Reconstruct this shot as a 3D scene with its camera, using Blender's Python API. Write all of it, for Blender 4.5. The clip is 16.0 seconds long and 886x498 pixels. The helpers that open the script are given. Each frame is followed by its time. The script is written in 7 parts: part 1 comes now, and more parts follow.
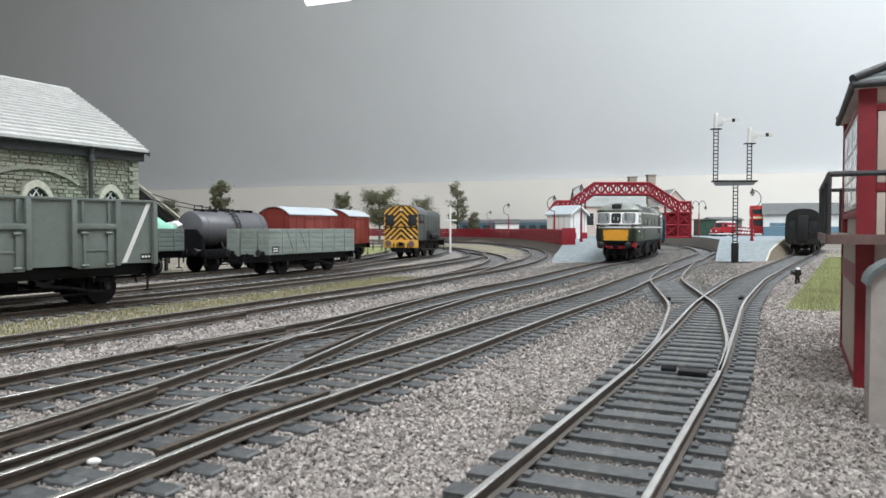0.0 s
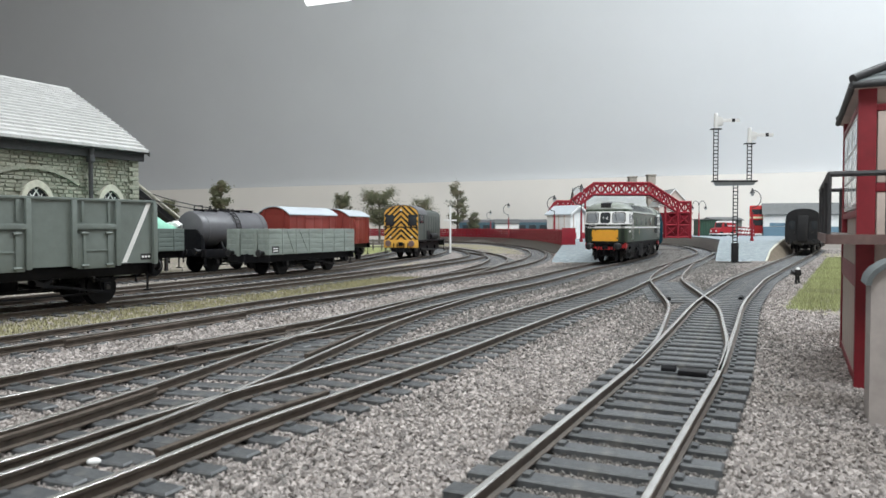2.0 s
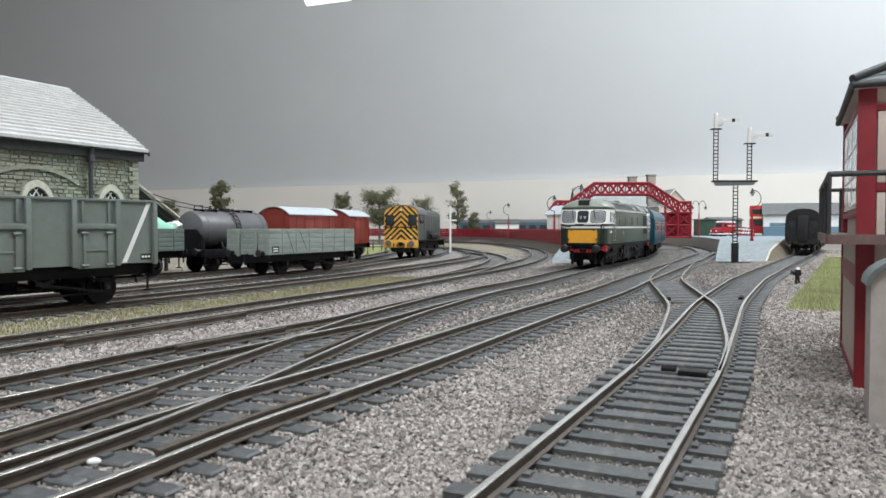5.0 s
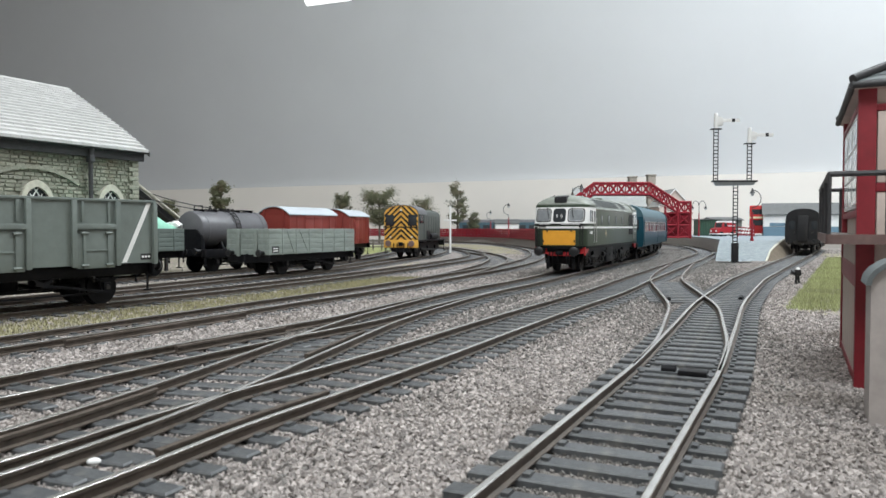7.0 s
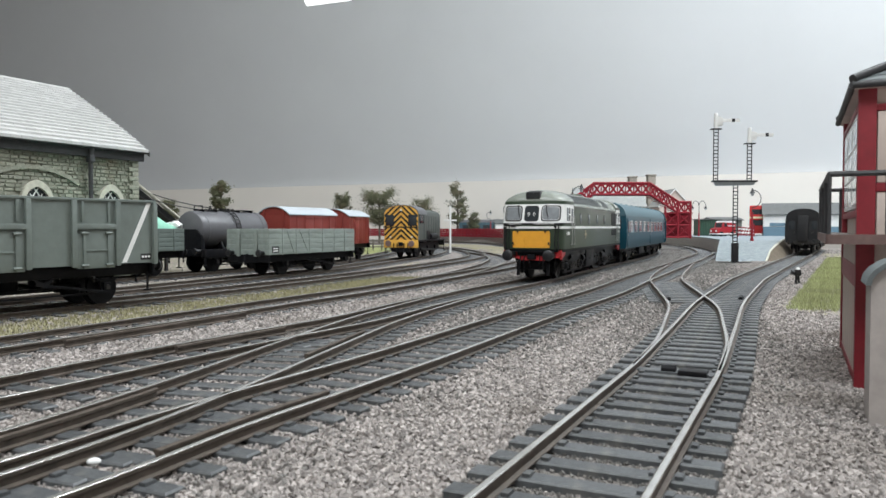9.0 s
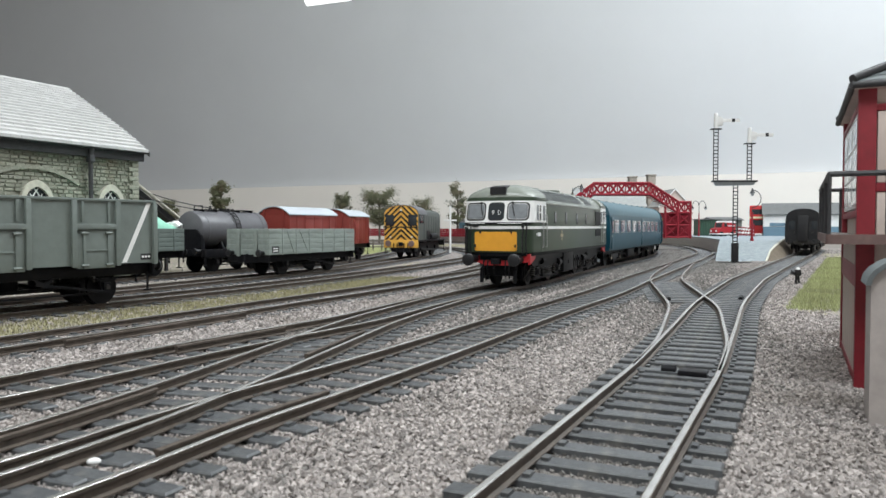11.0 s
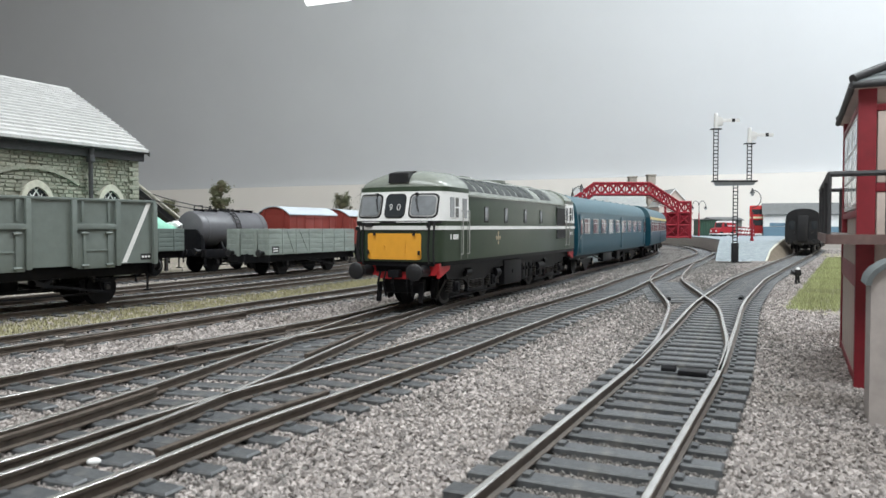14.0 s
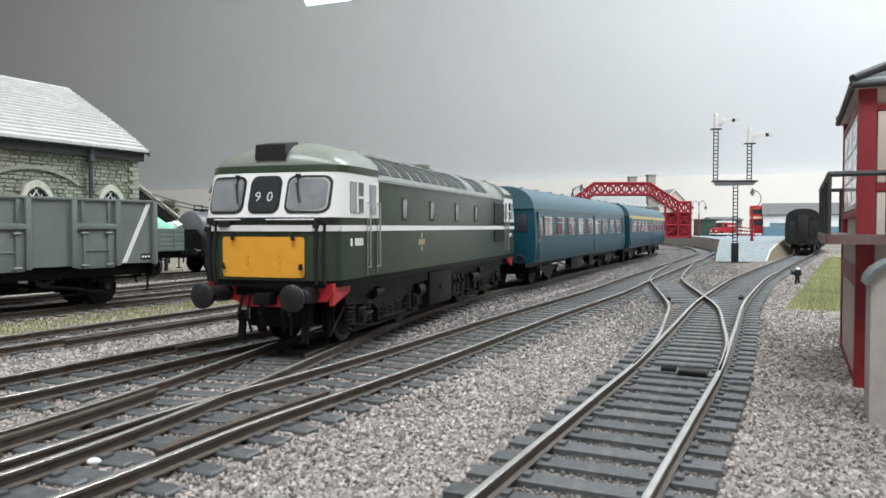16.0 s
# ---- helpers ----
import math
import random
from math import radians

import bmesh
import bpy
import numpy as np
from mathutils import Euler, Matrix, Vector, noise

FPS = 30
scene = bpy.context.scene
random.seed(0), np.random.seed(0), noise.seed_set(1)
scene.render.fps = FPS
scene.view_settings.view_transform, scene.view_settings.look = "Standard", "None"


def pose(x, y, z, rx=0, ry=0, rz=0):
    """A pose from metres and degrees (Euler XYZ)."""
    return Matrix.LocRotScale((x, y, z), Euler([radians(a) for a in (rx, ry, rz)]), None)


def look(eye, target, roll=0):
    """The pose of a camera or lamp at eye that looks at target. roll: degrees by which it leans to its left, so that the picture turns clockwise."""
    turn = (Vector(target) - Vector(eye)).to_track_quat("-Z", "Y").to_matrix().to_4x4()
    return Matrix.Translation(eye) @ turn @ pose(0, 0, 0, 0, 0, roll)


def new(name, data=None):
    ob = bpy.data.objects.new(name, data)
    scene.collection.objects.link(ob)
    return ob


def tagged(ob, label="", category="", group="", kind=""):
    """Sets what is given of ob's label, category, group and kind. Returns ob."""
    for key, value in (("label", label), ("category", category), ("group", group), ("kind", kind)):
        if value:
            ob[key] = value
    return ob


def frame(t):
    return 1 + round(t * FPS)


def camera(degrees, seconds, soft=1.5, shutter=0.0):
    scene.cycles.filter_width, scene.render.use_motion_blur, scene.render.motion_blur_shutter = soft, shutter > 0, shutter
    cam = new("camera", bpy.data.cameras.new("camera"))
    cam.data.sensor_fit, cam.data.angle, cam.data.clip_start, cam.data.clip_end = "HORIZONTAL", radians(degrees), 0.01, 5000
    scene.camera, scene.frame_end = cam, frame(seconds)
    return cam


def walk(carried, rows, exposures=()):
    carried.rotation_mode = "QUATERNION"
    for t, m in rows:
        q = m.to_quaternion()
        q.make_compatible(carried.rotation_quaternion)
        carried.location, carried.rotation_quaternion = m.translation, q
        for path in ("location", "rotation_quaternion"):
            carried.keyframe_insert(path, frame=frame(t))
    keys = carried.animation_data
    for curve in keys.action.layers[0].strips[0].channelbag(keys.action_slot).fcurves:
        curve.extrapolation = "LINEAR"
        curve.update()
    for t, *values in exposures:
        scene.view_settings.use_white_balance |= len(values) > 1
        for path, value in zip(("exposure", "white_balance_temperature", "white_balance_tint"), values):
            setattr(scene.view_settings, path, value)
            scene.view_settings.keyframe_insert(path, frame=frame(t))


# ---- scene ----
# Model railway at its true small size (1:76); plan numbers below are millimetres, scaled by K.
K = 0.001
EYE = 29.5
cam = camera(62.2, 16.0, soft=1.5)
view = pose(0, 0, EYE * K, 90 - 1.72, 0, 0)
walk(cam, [(0.0, view), (16.0, view)], exposures=[(0.0, 0.05), (9.0, 0.05), (12.0, 0.08), (14.5, 0.15), (16.0, 0.2)])
cam.data.dof.use_dof, cam.data.dof.focus_distance, cam.data.dof.aperture_fstop = True, 0.40, 110.0

# ---- world and lamps ----
world = bpy.data.worlds.new("room_dark")
scene.world = world
world.use_nodes = True
world.node_tree.nodes["Background"].inputs[0].default_value = (0.75, 0.85, 1.0, 1)
world.node_tree.nodes["Background"].inputs[1].default_value = 0.015


def lamp(name, eye, target, size, size_y, power, colour):
    data = bpy.data.lights.new(name, "AREA")
    data.shape, data.size, data.size_y, data.energy, data.color = "RECTANGLE", size, size_y, power, colour
    ob = new(name, data)
    ob.matrix_world = look(eye, target)
    return ob


lamp("unseen_overhead_lamp", (0.95, 0.75, 1.40), (0.75, 1.15, 0.0), 1.3, 0.35, 33, (0.90, 0.965, 1.0))
# Unseen fill lamp added behind the camera to brighten surfaces that face it.
lamp("unseen_overhead_lamp", (-0.15, -0.40, 1.42), (0.1, 0.2, 0.0), 1.7, 0.6, 36, (0.92, 0.975, 1.0))


# ---- materials ----
def paint(name, colour, rough=0.5, metal=0.0, scale=300.0, vary=0.12, bump=0.0, stain=None, stain_at=(0.55, 0.75), stain_scale=40.0,
          per_piece=0.0, stretch=(1, 1, 1), islands=0.0, spec=0.5):
    m = bpy.data.materials.new(name)
    m.use_nodes = True
    t = m.node_tree
    n, l = t.nodes, t.links
    b = n["Principled BSDF"]
    b.inputs["Roughness"].default_value = rough
    b.inputs["Metallic"].default_value = metal
    b.inputs["Specular IOR Level"].default_value = spec
    tc = n.new("ShaderNodeTexCoord")
    mp = n.new("ShaderNodeMapping")
    mp.inputs["Scale"].default_value = stretch
    l.new(tc.outputs["Object"], mp.inputs["Vector"])
    nz = n.new("ShaderNodeTexNoise")
    nz.inputs["Scale"].default_value = scale
    nz.inputs["Detail"].default_value = 5
    nz.inputs["Roughness"].default_value = 0.65
    l.new(mp.outputs[0], nz.inputs["Vector"])
    ramp = n.new("ShaderNodeMapRange")
    ramp.inputs[1].default_value, ramp.inputs[2].default_value = 0.3, 0.7
    ramp.inputs[3].default_value, ramp.inputs[4].default_value = 1 - vary, 1 + vary
    l.new(nz.outputs["Fac"], ramp.inputs[0])
    last = ramp.outputs[0]
    if per_piece or islands:
        rnd = n.new("ShaderNodeObjectInfo" if per_piece else "ShaderNodeNewGeometry")
        r2 = n.new("ShaderNodeMapRange")
        amount = per_piece or islands
        r2.inputs[3].default_value, r2.inputs[4].default_value = 1 - amount, 1 + amount
        l.new(rnd.outputs["Random" if per_piece else "Random Per Island"], r2.inputs[0])
        mul = n.new("ShaderNodeMath")
        mul.operation = "MULTIPLY"
        l.new(last, mul.inputs[0]), l.new(r2.outputs[0], mul.inputs[1])
        last = mul.outputs[0]
    mix = n.new("ShaderNodeVectorMath")
    mix.operation = "SCALE"
    mix.inputs[0].default_value = colour[:3]
    l.new(last, mix.inputs["Scale"])
    out = mix.outputs[0]
    if stain:
        n2 = n.new("ShaderNodeTexNoise")
        n2.inputs["Scale"].default_value = stain_scale
        n2.inputs["Detail"].default_value = 6
        l.new(mp.outputs[0], n2.inputs["Vector"])
        r3 = n.new("ShaderNodeMapRange")
        r3.inputs[1].default_value, r3.inputs[2].default_value = stain_at
        l.new(n2.outputs["Fac"], r3.inputs[0])
        mx = n.new("ShaderNodeMix")
        mx.data_type = "RGBA"
        l.new(r3.outputs[0], mx.inputs["Factor"])
        l.new(out, mx.inputs["A"])
        mx.inputs["B"].default_value = (*stain[:3], 1)
        out = mx.outputs["Result"]
    l.new(out, b.inputs["Base Color"])
    if bump:
        bp = n.new("ShaderNodeBump")
        bp.inputs["Strength"].default_value = bump
        bp.inputs["Distance"].default_value = 0.0006
        l.new(nz.outputs["Fac"], bp.inputs["Height"])
        l.new(bp.outputs[0], b.inputs["Normal"])
    return m


BALLAST = paint("ballast_ground", (0.25, 0.225, 0.21), 0.9, scale=700, vary=0.5, bump=1.0, stain=(0.15, 0.125, 0.10), stain_scale=14, stain_at=(0.5, 0.8))
STONE = paint("ballast_stone", (0.315, 0.284, 0.268), 0.85, scale=900, vary=0.2, islands=0.5, stain=(0.20, 0.17, 0.145), stain_scale=22, stain_at=(0.54, 0.85))
# Stained chips of the throat; along running lines and spur also painted shade.
OILYSHADEDSTONE = paint("oily_and_shaded_ballast", (0.155, 0.145, 0.135), 0.8, scale=900, vary=0.25, islands=0.4)
OILYGROUND = paint("oil_darkened_ground", (0.15, 0.14, 0.13), 0.85, scale=700, vary=0.4, bump=0.8, stain=(0.10, 0.095, 0.09), stain_scale=30, stain_at=(0.45, 0.7))
GRASS_SOIL = paint("thin_grass_soil", (0.27, 0.25, 0.15), 0.95, scale=600, vary=0.4, bump=0.8, stain=(0.24, 0.215, 0.18), stain_scale=60, stain_at=(0.45, 0.6))
GRASS = paint("grass", (0.40, 0.43, 0.21), 0.9, scale=400, vary=0.3, islands=0.3, stain=(0.28, 0.29, 0.15), stain_scale=35, stain_at=(0.45, 0.7))
SLEEPER = paint("sleeper_plastic", (0.076, 0.080, 0.084), 0.45, scale=900, vary=0.25, per_piece=0.18, stain=(0.14, 0.135, 0.125), stain_scale=250, stain_at=(0.55, 0.8), bump=0.2)
RAIL = paint("rail_rusty_side", (0.080, 0.062, 0.049), 0.6, metal=0.15, scale=500, vary=0.3, stain=(0.13, 0.10, 0.085), stain_scale=80)
# Worn steel; its pale, partly diffuse colour also stands in for glints.
RAILTOP = paint("rail_polished_top", (0.58, 0.57, 0.55), 0.24, metal=0.7, scale=250, vary=0.2, stain=(0.42, 0.40, 0.37), stain_scale=30, stain_at=(0.45, 0.75))
BLACK = paint("black_paint", (0.011, 0.011, 0.013), 0.45, scale=400, vary=0.25)
FRAMEBLACK = paint("weathered_black_frame", (0.010, 0.010, 0.012), 0.45, scale=500, vary=0.35, stain=(0.018, 0.016, 0.016), stain_scale=120, spec=0.12)
# Grimy bare metal; on the bogie springs its lighter tone paints highlights.
GRIMYGLINT = paint("grimy_metal_and_highlights", (0.05, 0.047, 0.045), 0.35, metal=0.6, scale=500, vary=0.35)
WHITE = paint("white_paint", (0.80, 0.80, 0.79), 0.45, scale=200, vary=0.04)
WALLWHITE = paint("white_wall_paint", (0.80, 0.765, 0.72), 0.8, scale=9, vary=0.02)
WALLGREY = paint("grey_slope_paint", (0.56, 0.575, 0.595), 0.75, scale=5, vary=0.02)
RED = paint("station_red_paint", (0.28, 0.014, 0.028), 0.5, scale=300, vary=0.15)
BOXRED = paint("signal_box_maroon", (0.24, 0.018, 0.028), 0.5, scale=300, vary=0.15)
CREAM = paint("pale_pink_cream_panel", (0.60, 0.50, 0.45), 0.6, scale=200, vary=0.06)
LOCOGREEN = paint("loco_dark_green", (0.034, 0.052, 0.032), 0.3, scale=250, vary=0.10, spec=0.4)
LOCOROOF = paint("loco_roof_grey_green", (0.225, 0.245, 0.215), 0.27, scale=250, vary=0.10, stain=(0.15, 0.16, 0.14), stain_scale=60)
YELLOW = paint("warning_yellow", (0.80, 0.37, 0.035), 0.45, scale=200, vary=0.05)
BUFRED = paint("buffer_beam_red", (0.42, 0.02, 0.025), 0.45, scale=300, vary=0.15)
COACHBLUE = paint("coach_rail_blue", (0.008, 0.060, 0.090), 0.33, scale=200, vary=0.08, spec=0.3)
COACHROOF = paint("coach_roof_blue_grey", (0.05, 0.115, 0.145), 0.45, scale=200, vary=0.1)
WAGONGREY = paint("wagon_grey", (0.165, 0.192, 0.178), 0.5, scale=300, vary=0.08, stain=(0.13, 0.145, 0.135), stain_scale=60)
TANKGREY = paint("tank_dark_grey", (0.115, 0.115, 0.125), 0.4, scale=150, vary=0.12, stain=(0.05, 0.05, 0.05), stain_scale=50)
BAUXITE = paint("van_bauxite_red", (0.22, 0.034, 0.026), 0.5, scale=250, vary=0.10)
VANROOF = paint("van_pale_roof", (0.46, 0.50, 0.54), 0.45, scale=150, vary=0.06)
SLATE = paint("pale_roof_slate", (0.50, 0.50, 0.49), 0.6, scale=300, vary=0.08, islands=0.08, stain=(0.40, 0.40, 0.39), stain_scale=50)
SLATEGREY = paint("blue_grey_slate", (0.13, 0.15, 0.155), 0.6, scale=300, vary=0.15, islands=0.15)
STONEWALL = paint("grey_green_stone", (0.285, 0.29, 0.235), 0.85, scale=600, vary=0.25, islands=0.16, bump=0.6, stain=(0.24, 0.20, 0.135), stain_scale=30, stain_at=(0.5, 0.72))
MORTAR = paint("dark_mortar", (0.255, 0.26, 0.215), 0.9, scale=500, vary=0.2)
PLATFORM = paint("platform_asphalt", (0.26, 0.30, 0.33), 0.75, scale=500, vary=0.12, stain=(0.2, 0.22, 0.24), stain_scale=40)
RAMPGREY = paint("ramp_painted_rubble", (0.20, 0.235, 0.25), 0.55, scale=220, vary=0.25, bump=0.7, stain=(0.31, 0.345, 0.36), stain_scale=230, stain_at=(0.52, 0.72))
LEAF = paint("leaf_dark_green", (0.105, 0.112, 0.06), 0.8, scale=300, vary=0.3, islands=0.5, stain=(0.16, 0.115, 0.075), stain_scale=45, stain_at=(0.5, 0.7))
BARK = paint("bark", (0.10, 0.085, 0.07), 0.9, scale=500, vary=0.3)
GLASSDARK = paint("dark_glazing", (0.035, 0.04, 0.045), 0.12, scale=100, vary=0.1)
# Opaque grey base colour stands in for the reflection on the glass.
GLASSGREY = paint("glazing_with_painted_reflection", (0.23, 0.245, 0.26), 0.06, scale=60, vary=0.35)
EDGEBROWN = paint("dull_brown_edge", (0.17, 0.11, 0.10), 0.6, scale=300, vary=0.25)
STEEL = paint("bright_steel", (0.5, 0.5, 0.5), 0.35, metal=0.9, scale=300, vary=0.2)


# ---- mesh helpers ----
def thing(name, label, category, group="", at=None, kind=""):
    ob = new(name)
    ob.empty_display_size = 0.01
    if at is not None:
        ob.matrix_basis = at
    return tagged(ob, label, category, group, kind)


def mesh_of(name, bm, material, smooth=False, extra=()):
    bmesh.ops.scale(bm, vec=(K, K, K), verts=bm.verts)
    bmesh.ops.recalc_face_normals(bm, faces=bm.faces)
    me = bpy.data.meshes.new(name)
    bm.to_mesh(me)
    bm.free()
    me.materials.append(material)
    for m in extra:
        me.materials.append(m)
    if smooth:
        me.shade_smooth()
        me.set_sharp_from_angle(angle=radians(38))
    return me


def part(name, bm, material, parent, label="", smooth=True, at=None, extra=()):
    ob = new(name, mesh_of(name, bm, material, smooth, extra))
    ob.parent = parent
    if at is not None:
        ob.matrix_basis = at
    return tagged(ob, label)


def share(name, source, parent, at):
    ob = new(name, source.data)
    ob.parent = parent
    ob.matrix_basis = at
    return ob


def mm(x, y, z, rx=0, ry=0, rz=0):
    return pose(x * K, y * K, z * K, rx, ry, rz)


def box(bm, x0, x1, y0, y1, z0, z1, bevel=0.0, m=None):
    r = bmesh.ops.create_cube(bm, size=1)
    vs = r["verts"]
    bmesh.ops.scale(bm, vec=(x1 - x0, y1 - y0, z1 - z0), verts=vs)
    bmesh.ops.translate(bm, vec=((x0 + x1) / 2, (y0 + y1) / 2, (z0 + z1) / 2), verts=vs)
    if bevel:
        es = list({e for v in vs for e in v.link_edges})
        r = bmesh.ops.bevel(bm, geom=es, offset=bevel, segments=2, affect="EDGES", profile=0.6)
        vs = list({v for f in r["faces"] for v in f.verts} | {v for v in vs if v.is_valid})
    if m is not None:
        bmesh.ops.transform(bm, matrix=m, verts=vs)
    return bm


def rod(bm, a, b, r0, r1=None, seg=12, caps=True):
    a, b = Vector(a), Vector(b)
    d = b - a
    m = Matrix.Translation((a + b) / 2) @ d.to_track_quat("Z", "Y").to_matrix().to_4x4()
    bmesh.ops.create_cone(bm, cap_ends=caps, segments=seg, radius1=r0, radius2=r0 if r1 is None else r1, depth=d.length, matrix=m)
    return bm


def prism(bm, outline, axis, a, b):
    """outline: 2D points; axis 'x': (y, z) outline swept from x=a to b; 'y': (x, z); 'z': (x, y)."""
    def at(p, s):
        return {"x": (s, p[0], p[1]), "y": (p[0], s, p[1]), "z": (p[0], p[1], s)}[axis]
    v0 = [bm.verts.new(at(p, a)) for p in outline]
    v1 = [bm.verts.new(at(p, b)) for p in outline]
    n = len(outline)
    bm.faces.new(v0[::-1])
    bm.faces.new(v1)
    for i in range(n):
        bm.faces.new((v0[i], v0[(i + 1) % n], v1[(i + 1) % n], v1[i]))
    return bm


def loft(bm, sections, caps=True):
    rings = [[bm.verts.new(p) for p in s] for s in sections]
    n = len(rings[0])
    for a, b in zip(rings, rings[1:]):
        for i in range(n):
            bm.faces.new((a[i], a[(i + 1) % n], b[(i + 1) % n], b[i]))
    if caps:
        bm.faces.new(rings[0][::-1])
        bm.faces.new(rings[-1])
    return bm


def B():
    return bmesh.new()


# ---- track plan: centre lines ----
def spline(points, step=2.0):
    """Centripetal curve through plan points, as evenly spaced places."""
    p = [Vector(q) for q in points]
    p = [p[0] * 2 - p[1]] + p + [p[-1] * 2 - p[-2]]
    dense = []
    for i in range(1, len(p) - 2):
        a, b, c, d = p[i - 1:i + 3]
        n = max(2, int((c - b).length / step))
        for k in range(n):
            t = k / n
            dense.append(0.5 * ((2 * b) + (c - a) * t + (2 * a - 5 * b + 4 * c - d) * t * t + (3 * b - a - 3 * c + d) * t ** 3))
    dense.append(p[-2])
    for _ in range(30):
        dense = [dense[0]] + [(x + 2 * y + z) / 4 for x, y, z in zip(dense, dense[1:], dense[2:])] + [dense[-1]]
    return dense


class Line:
    def __init__(self, points):
        self.p = spline(points)
        self.s = [0.0]
        for a, b in zip(self.p, self.p[1:]):
            self.s.append(self.s[-1] + (b - a).length)
        self.length = self.s[-1]

    def at(self, s):
        s = min(max(s, 0.0), self.length - 1e-6)
        i = max(0, int(np.searchsorted(self.s, s, side="right")) - 1)
        a, b = self.p[i], self.p[i + 1]
        return a.lerp(b, (s - self.s[i]) / (self.s[i + 1] - self.s[i]))

    def heading(self, s):
        d = self.at(s + 3) - self.at(s - 3)
        return math.degrees(math.atan2(d.y, d.x))

    def nearest(self, x, y):
        q = Vector((x, y))
        return self.s[min(range(len(self.p)), key=lambda i: (self.p[i] - q).length)]


PLAN = {
    "spur": [(-13.5, 26), (-1, 52), (12.2, 79), (27.9, 111), (39.2, 134), (51.8, 160), (79, 221), (112, 295), (160, 391), (183, 435), (266, 581), (369, 760), (430, 868), (520, 1030)],
    "link": [(49, 154), (64.5, 190), (78, 228), (94.5, 277), (108, 335), (125, 410), (142, 462), (172, 540), (198, 606)],
    "main": [(-120, -30), (-80, 32), (-50, 84), (-38, 112), (-26.5, 134), (-7, 172), (10.5, 209), (35.5, 261), (73.5, 336), (108.5, 415), (160, 528), (251, 727), (318, 892), (370, 1096), (395, 1278), (396, 1450)],
    "departure": [(-128, -30), (-92, 32), (-62, 88), (-48, 128), (-35.5, 180), (-22.3, 234.6), (-7.4, 279.5), (8.9, 323.6), (24.3, 358.6), (42.6, 394.6), (66.6, 449.6), (99.6, 528.6), (142, 622), (189, 725), (237, 852), (269, 960), (292, 1080), (305, 1200), (306, 1330), (292, 1450)],
    "loop": [(-160, 5), (-100, 105), (-80, 139), (-65, 171), (-51, 197), (-38, 220), (-27, 240), (-11, 282), (9, 328), (24.3, 358.6)],
    "branch": [(-230, 0), (-160, 110), (-118, 180), (-108, 201), (-86, 246), (-64, 294), (-28, 370), (5, 451), (48, 560), (84, 690), (110, 850), (118, 1010), (104, 1230), (80, 1370), (10, 1500), (-80, 1580)],
    "yard_front": [(-260, 90), (-200, 185), (-160, 251), (-140.5, 286), (-92, 382), (-40, 507), (12, 660), (34, 760), (36, 880), (18, 1010), (-20, 1150)],
    "yard_link": [(-5, 425), (20, 510), (42, 610), (53, 710), (50, 800), (37, 880)],
    "yard_middle": [(-290, 110), (-200, 260), (-153, 354), (-110, 459), (-84, 514), (-64, 590), (-40, 695), (-15, 810), (-4, 940), (-10, 1100)],
    "yard_back": [(-330, 190), (-235, 340), (-205, 400), (-168, 472), (-129, 552), (-98, 620), (-83, 693), (-70, 800), (-62, 900), (-55, 1040)],
}
LINES = {k: Line(v) for k, v in PLAN.items()}
TURNOUTS = ("link", "loop", "yard_link")


def rail_mesh(line, off, s0=0.0, s1=None, step=4.0):
    """Two strips: dark web and foot, bright running top. Returns (web, top)."""
    s1 = line.length if s1 is None else s1
    n = max(2, int((s1 - s0) / step))
    web, top = B(), B()
    prof = [(-0.8, -2.05), (0.8, -2.05), (0.8, -1.85), (0.25, -1.6), (0.25, -0.75), (0.53, -0.55), (0.53, -0.08), (-0.53, -0.08), (-0.53, -0.55), (-0.25, -0.75), (-0.25, -1.6), (-0.8, -1.85)]
    cap = [(-0.46, -0.075), (0.46, -0.075), (0.40, -0.01), (0.28, 0.015), (-0.28, 0.015), (-0.40, -0.01)]
    rings, caps = [], []
    for i in range(n + 1):
        s = s0 + (s1 - s0) * i / n
        p, h = line.at(s), radians(line.heading(s))
        nx, ny = math.sin(h), -math.cos(h)
        rings.append([(p.x + nx * (off + u), p.y + ny * (off + u), w) for u, w in prof])
        caps.append([(p.x + nx * (off + u), p.y + ny * (off + u), w) for u, w in cap])
    loft(web, rings)
    loft(top, caps)
    return web, top


def bed_top(name):
    """Height of the packed ballast between the sleepers of a line."""
    return {"spur": -3.15, "link": -3.15, "main": -2.85, "departure": -2.85, "loop": -2.85}.get(name, -2.45)


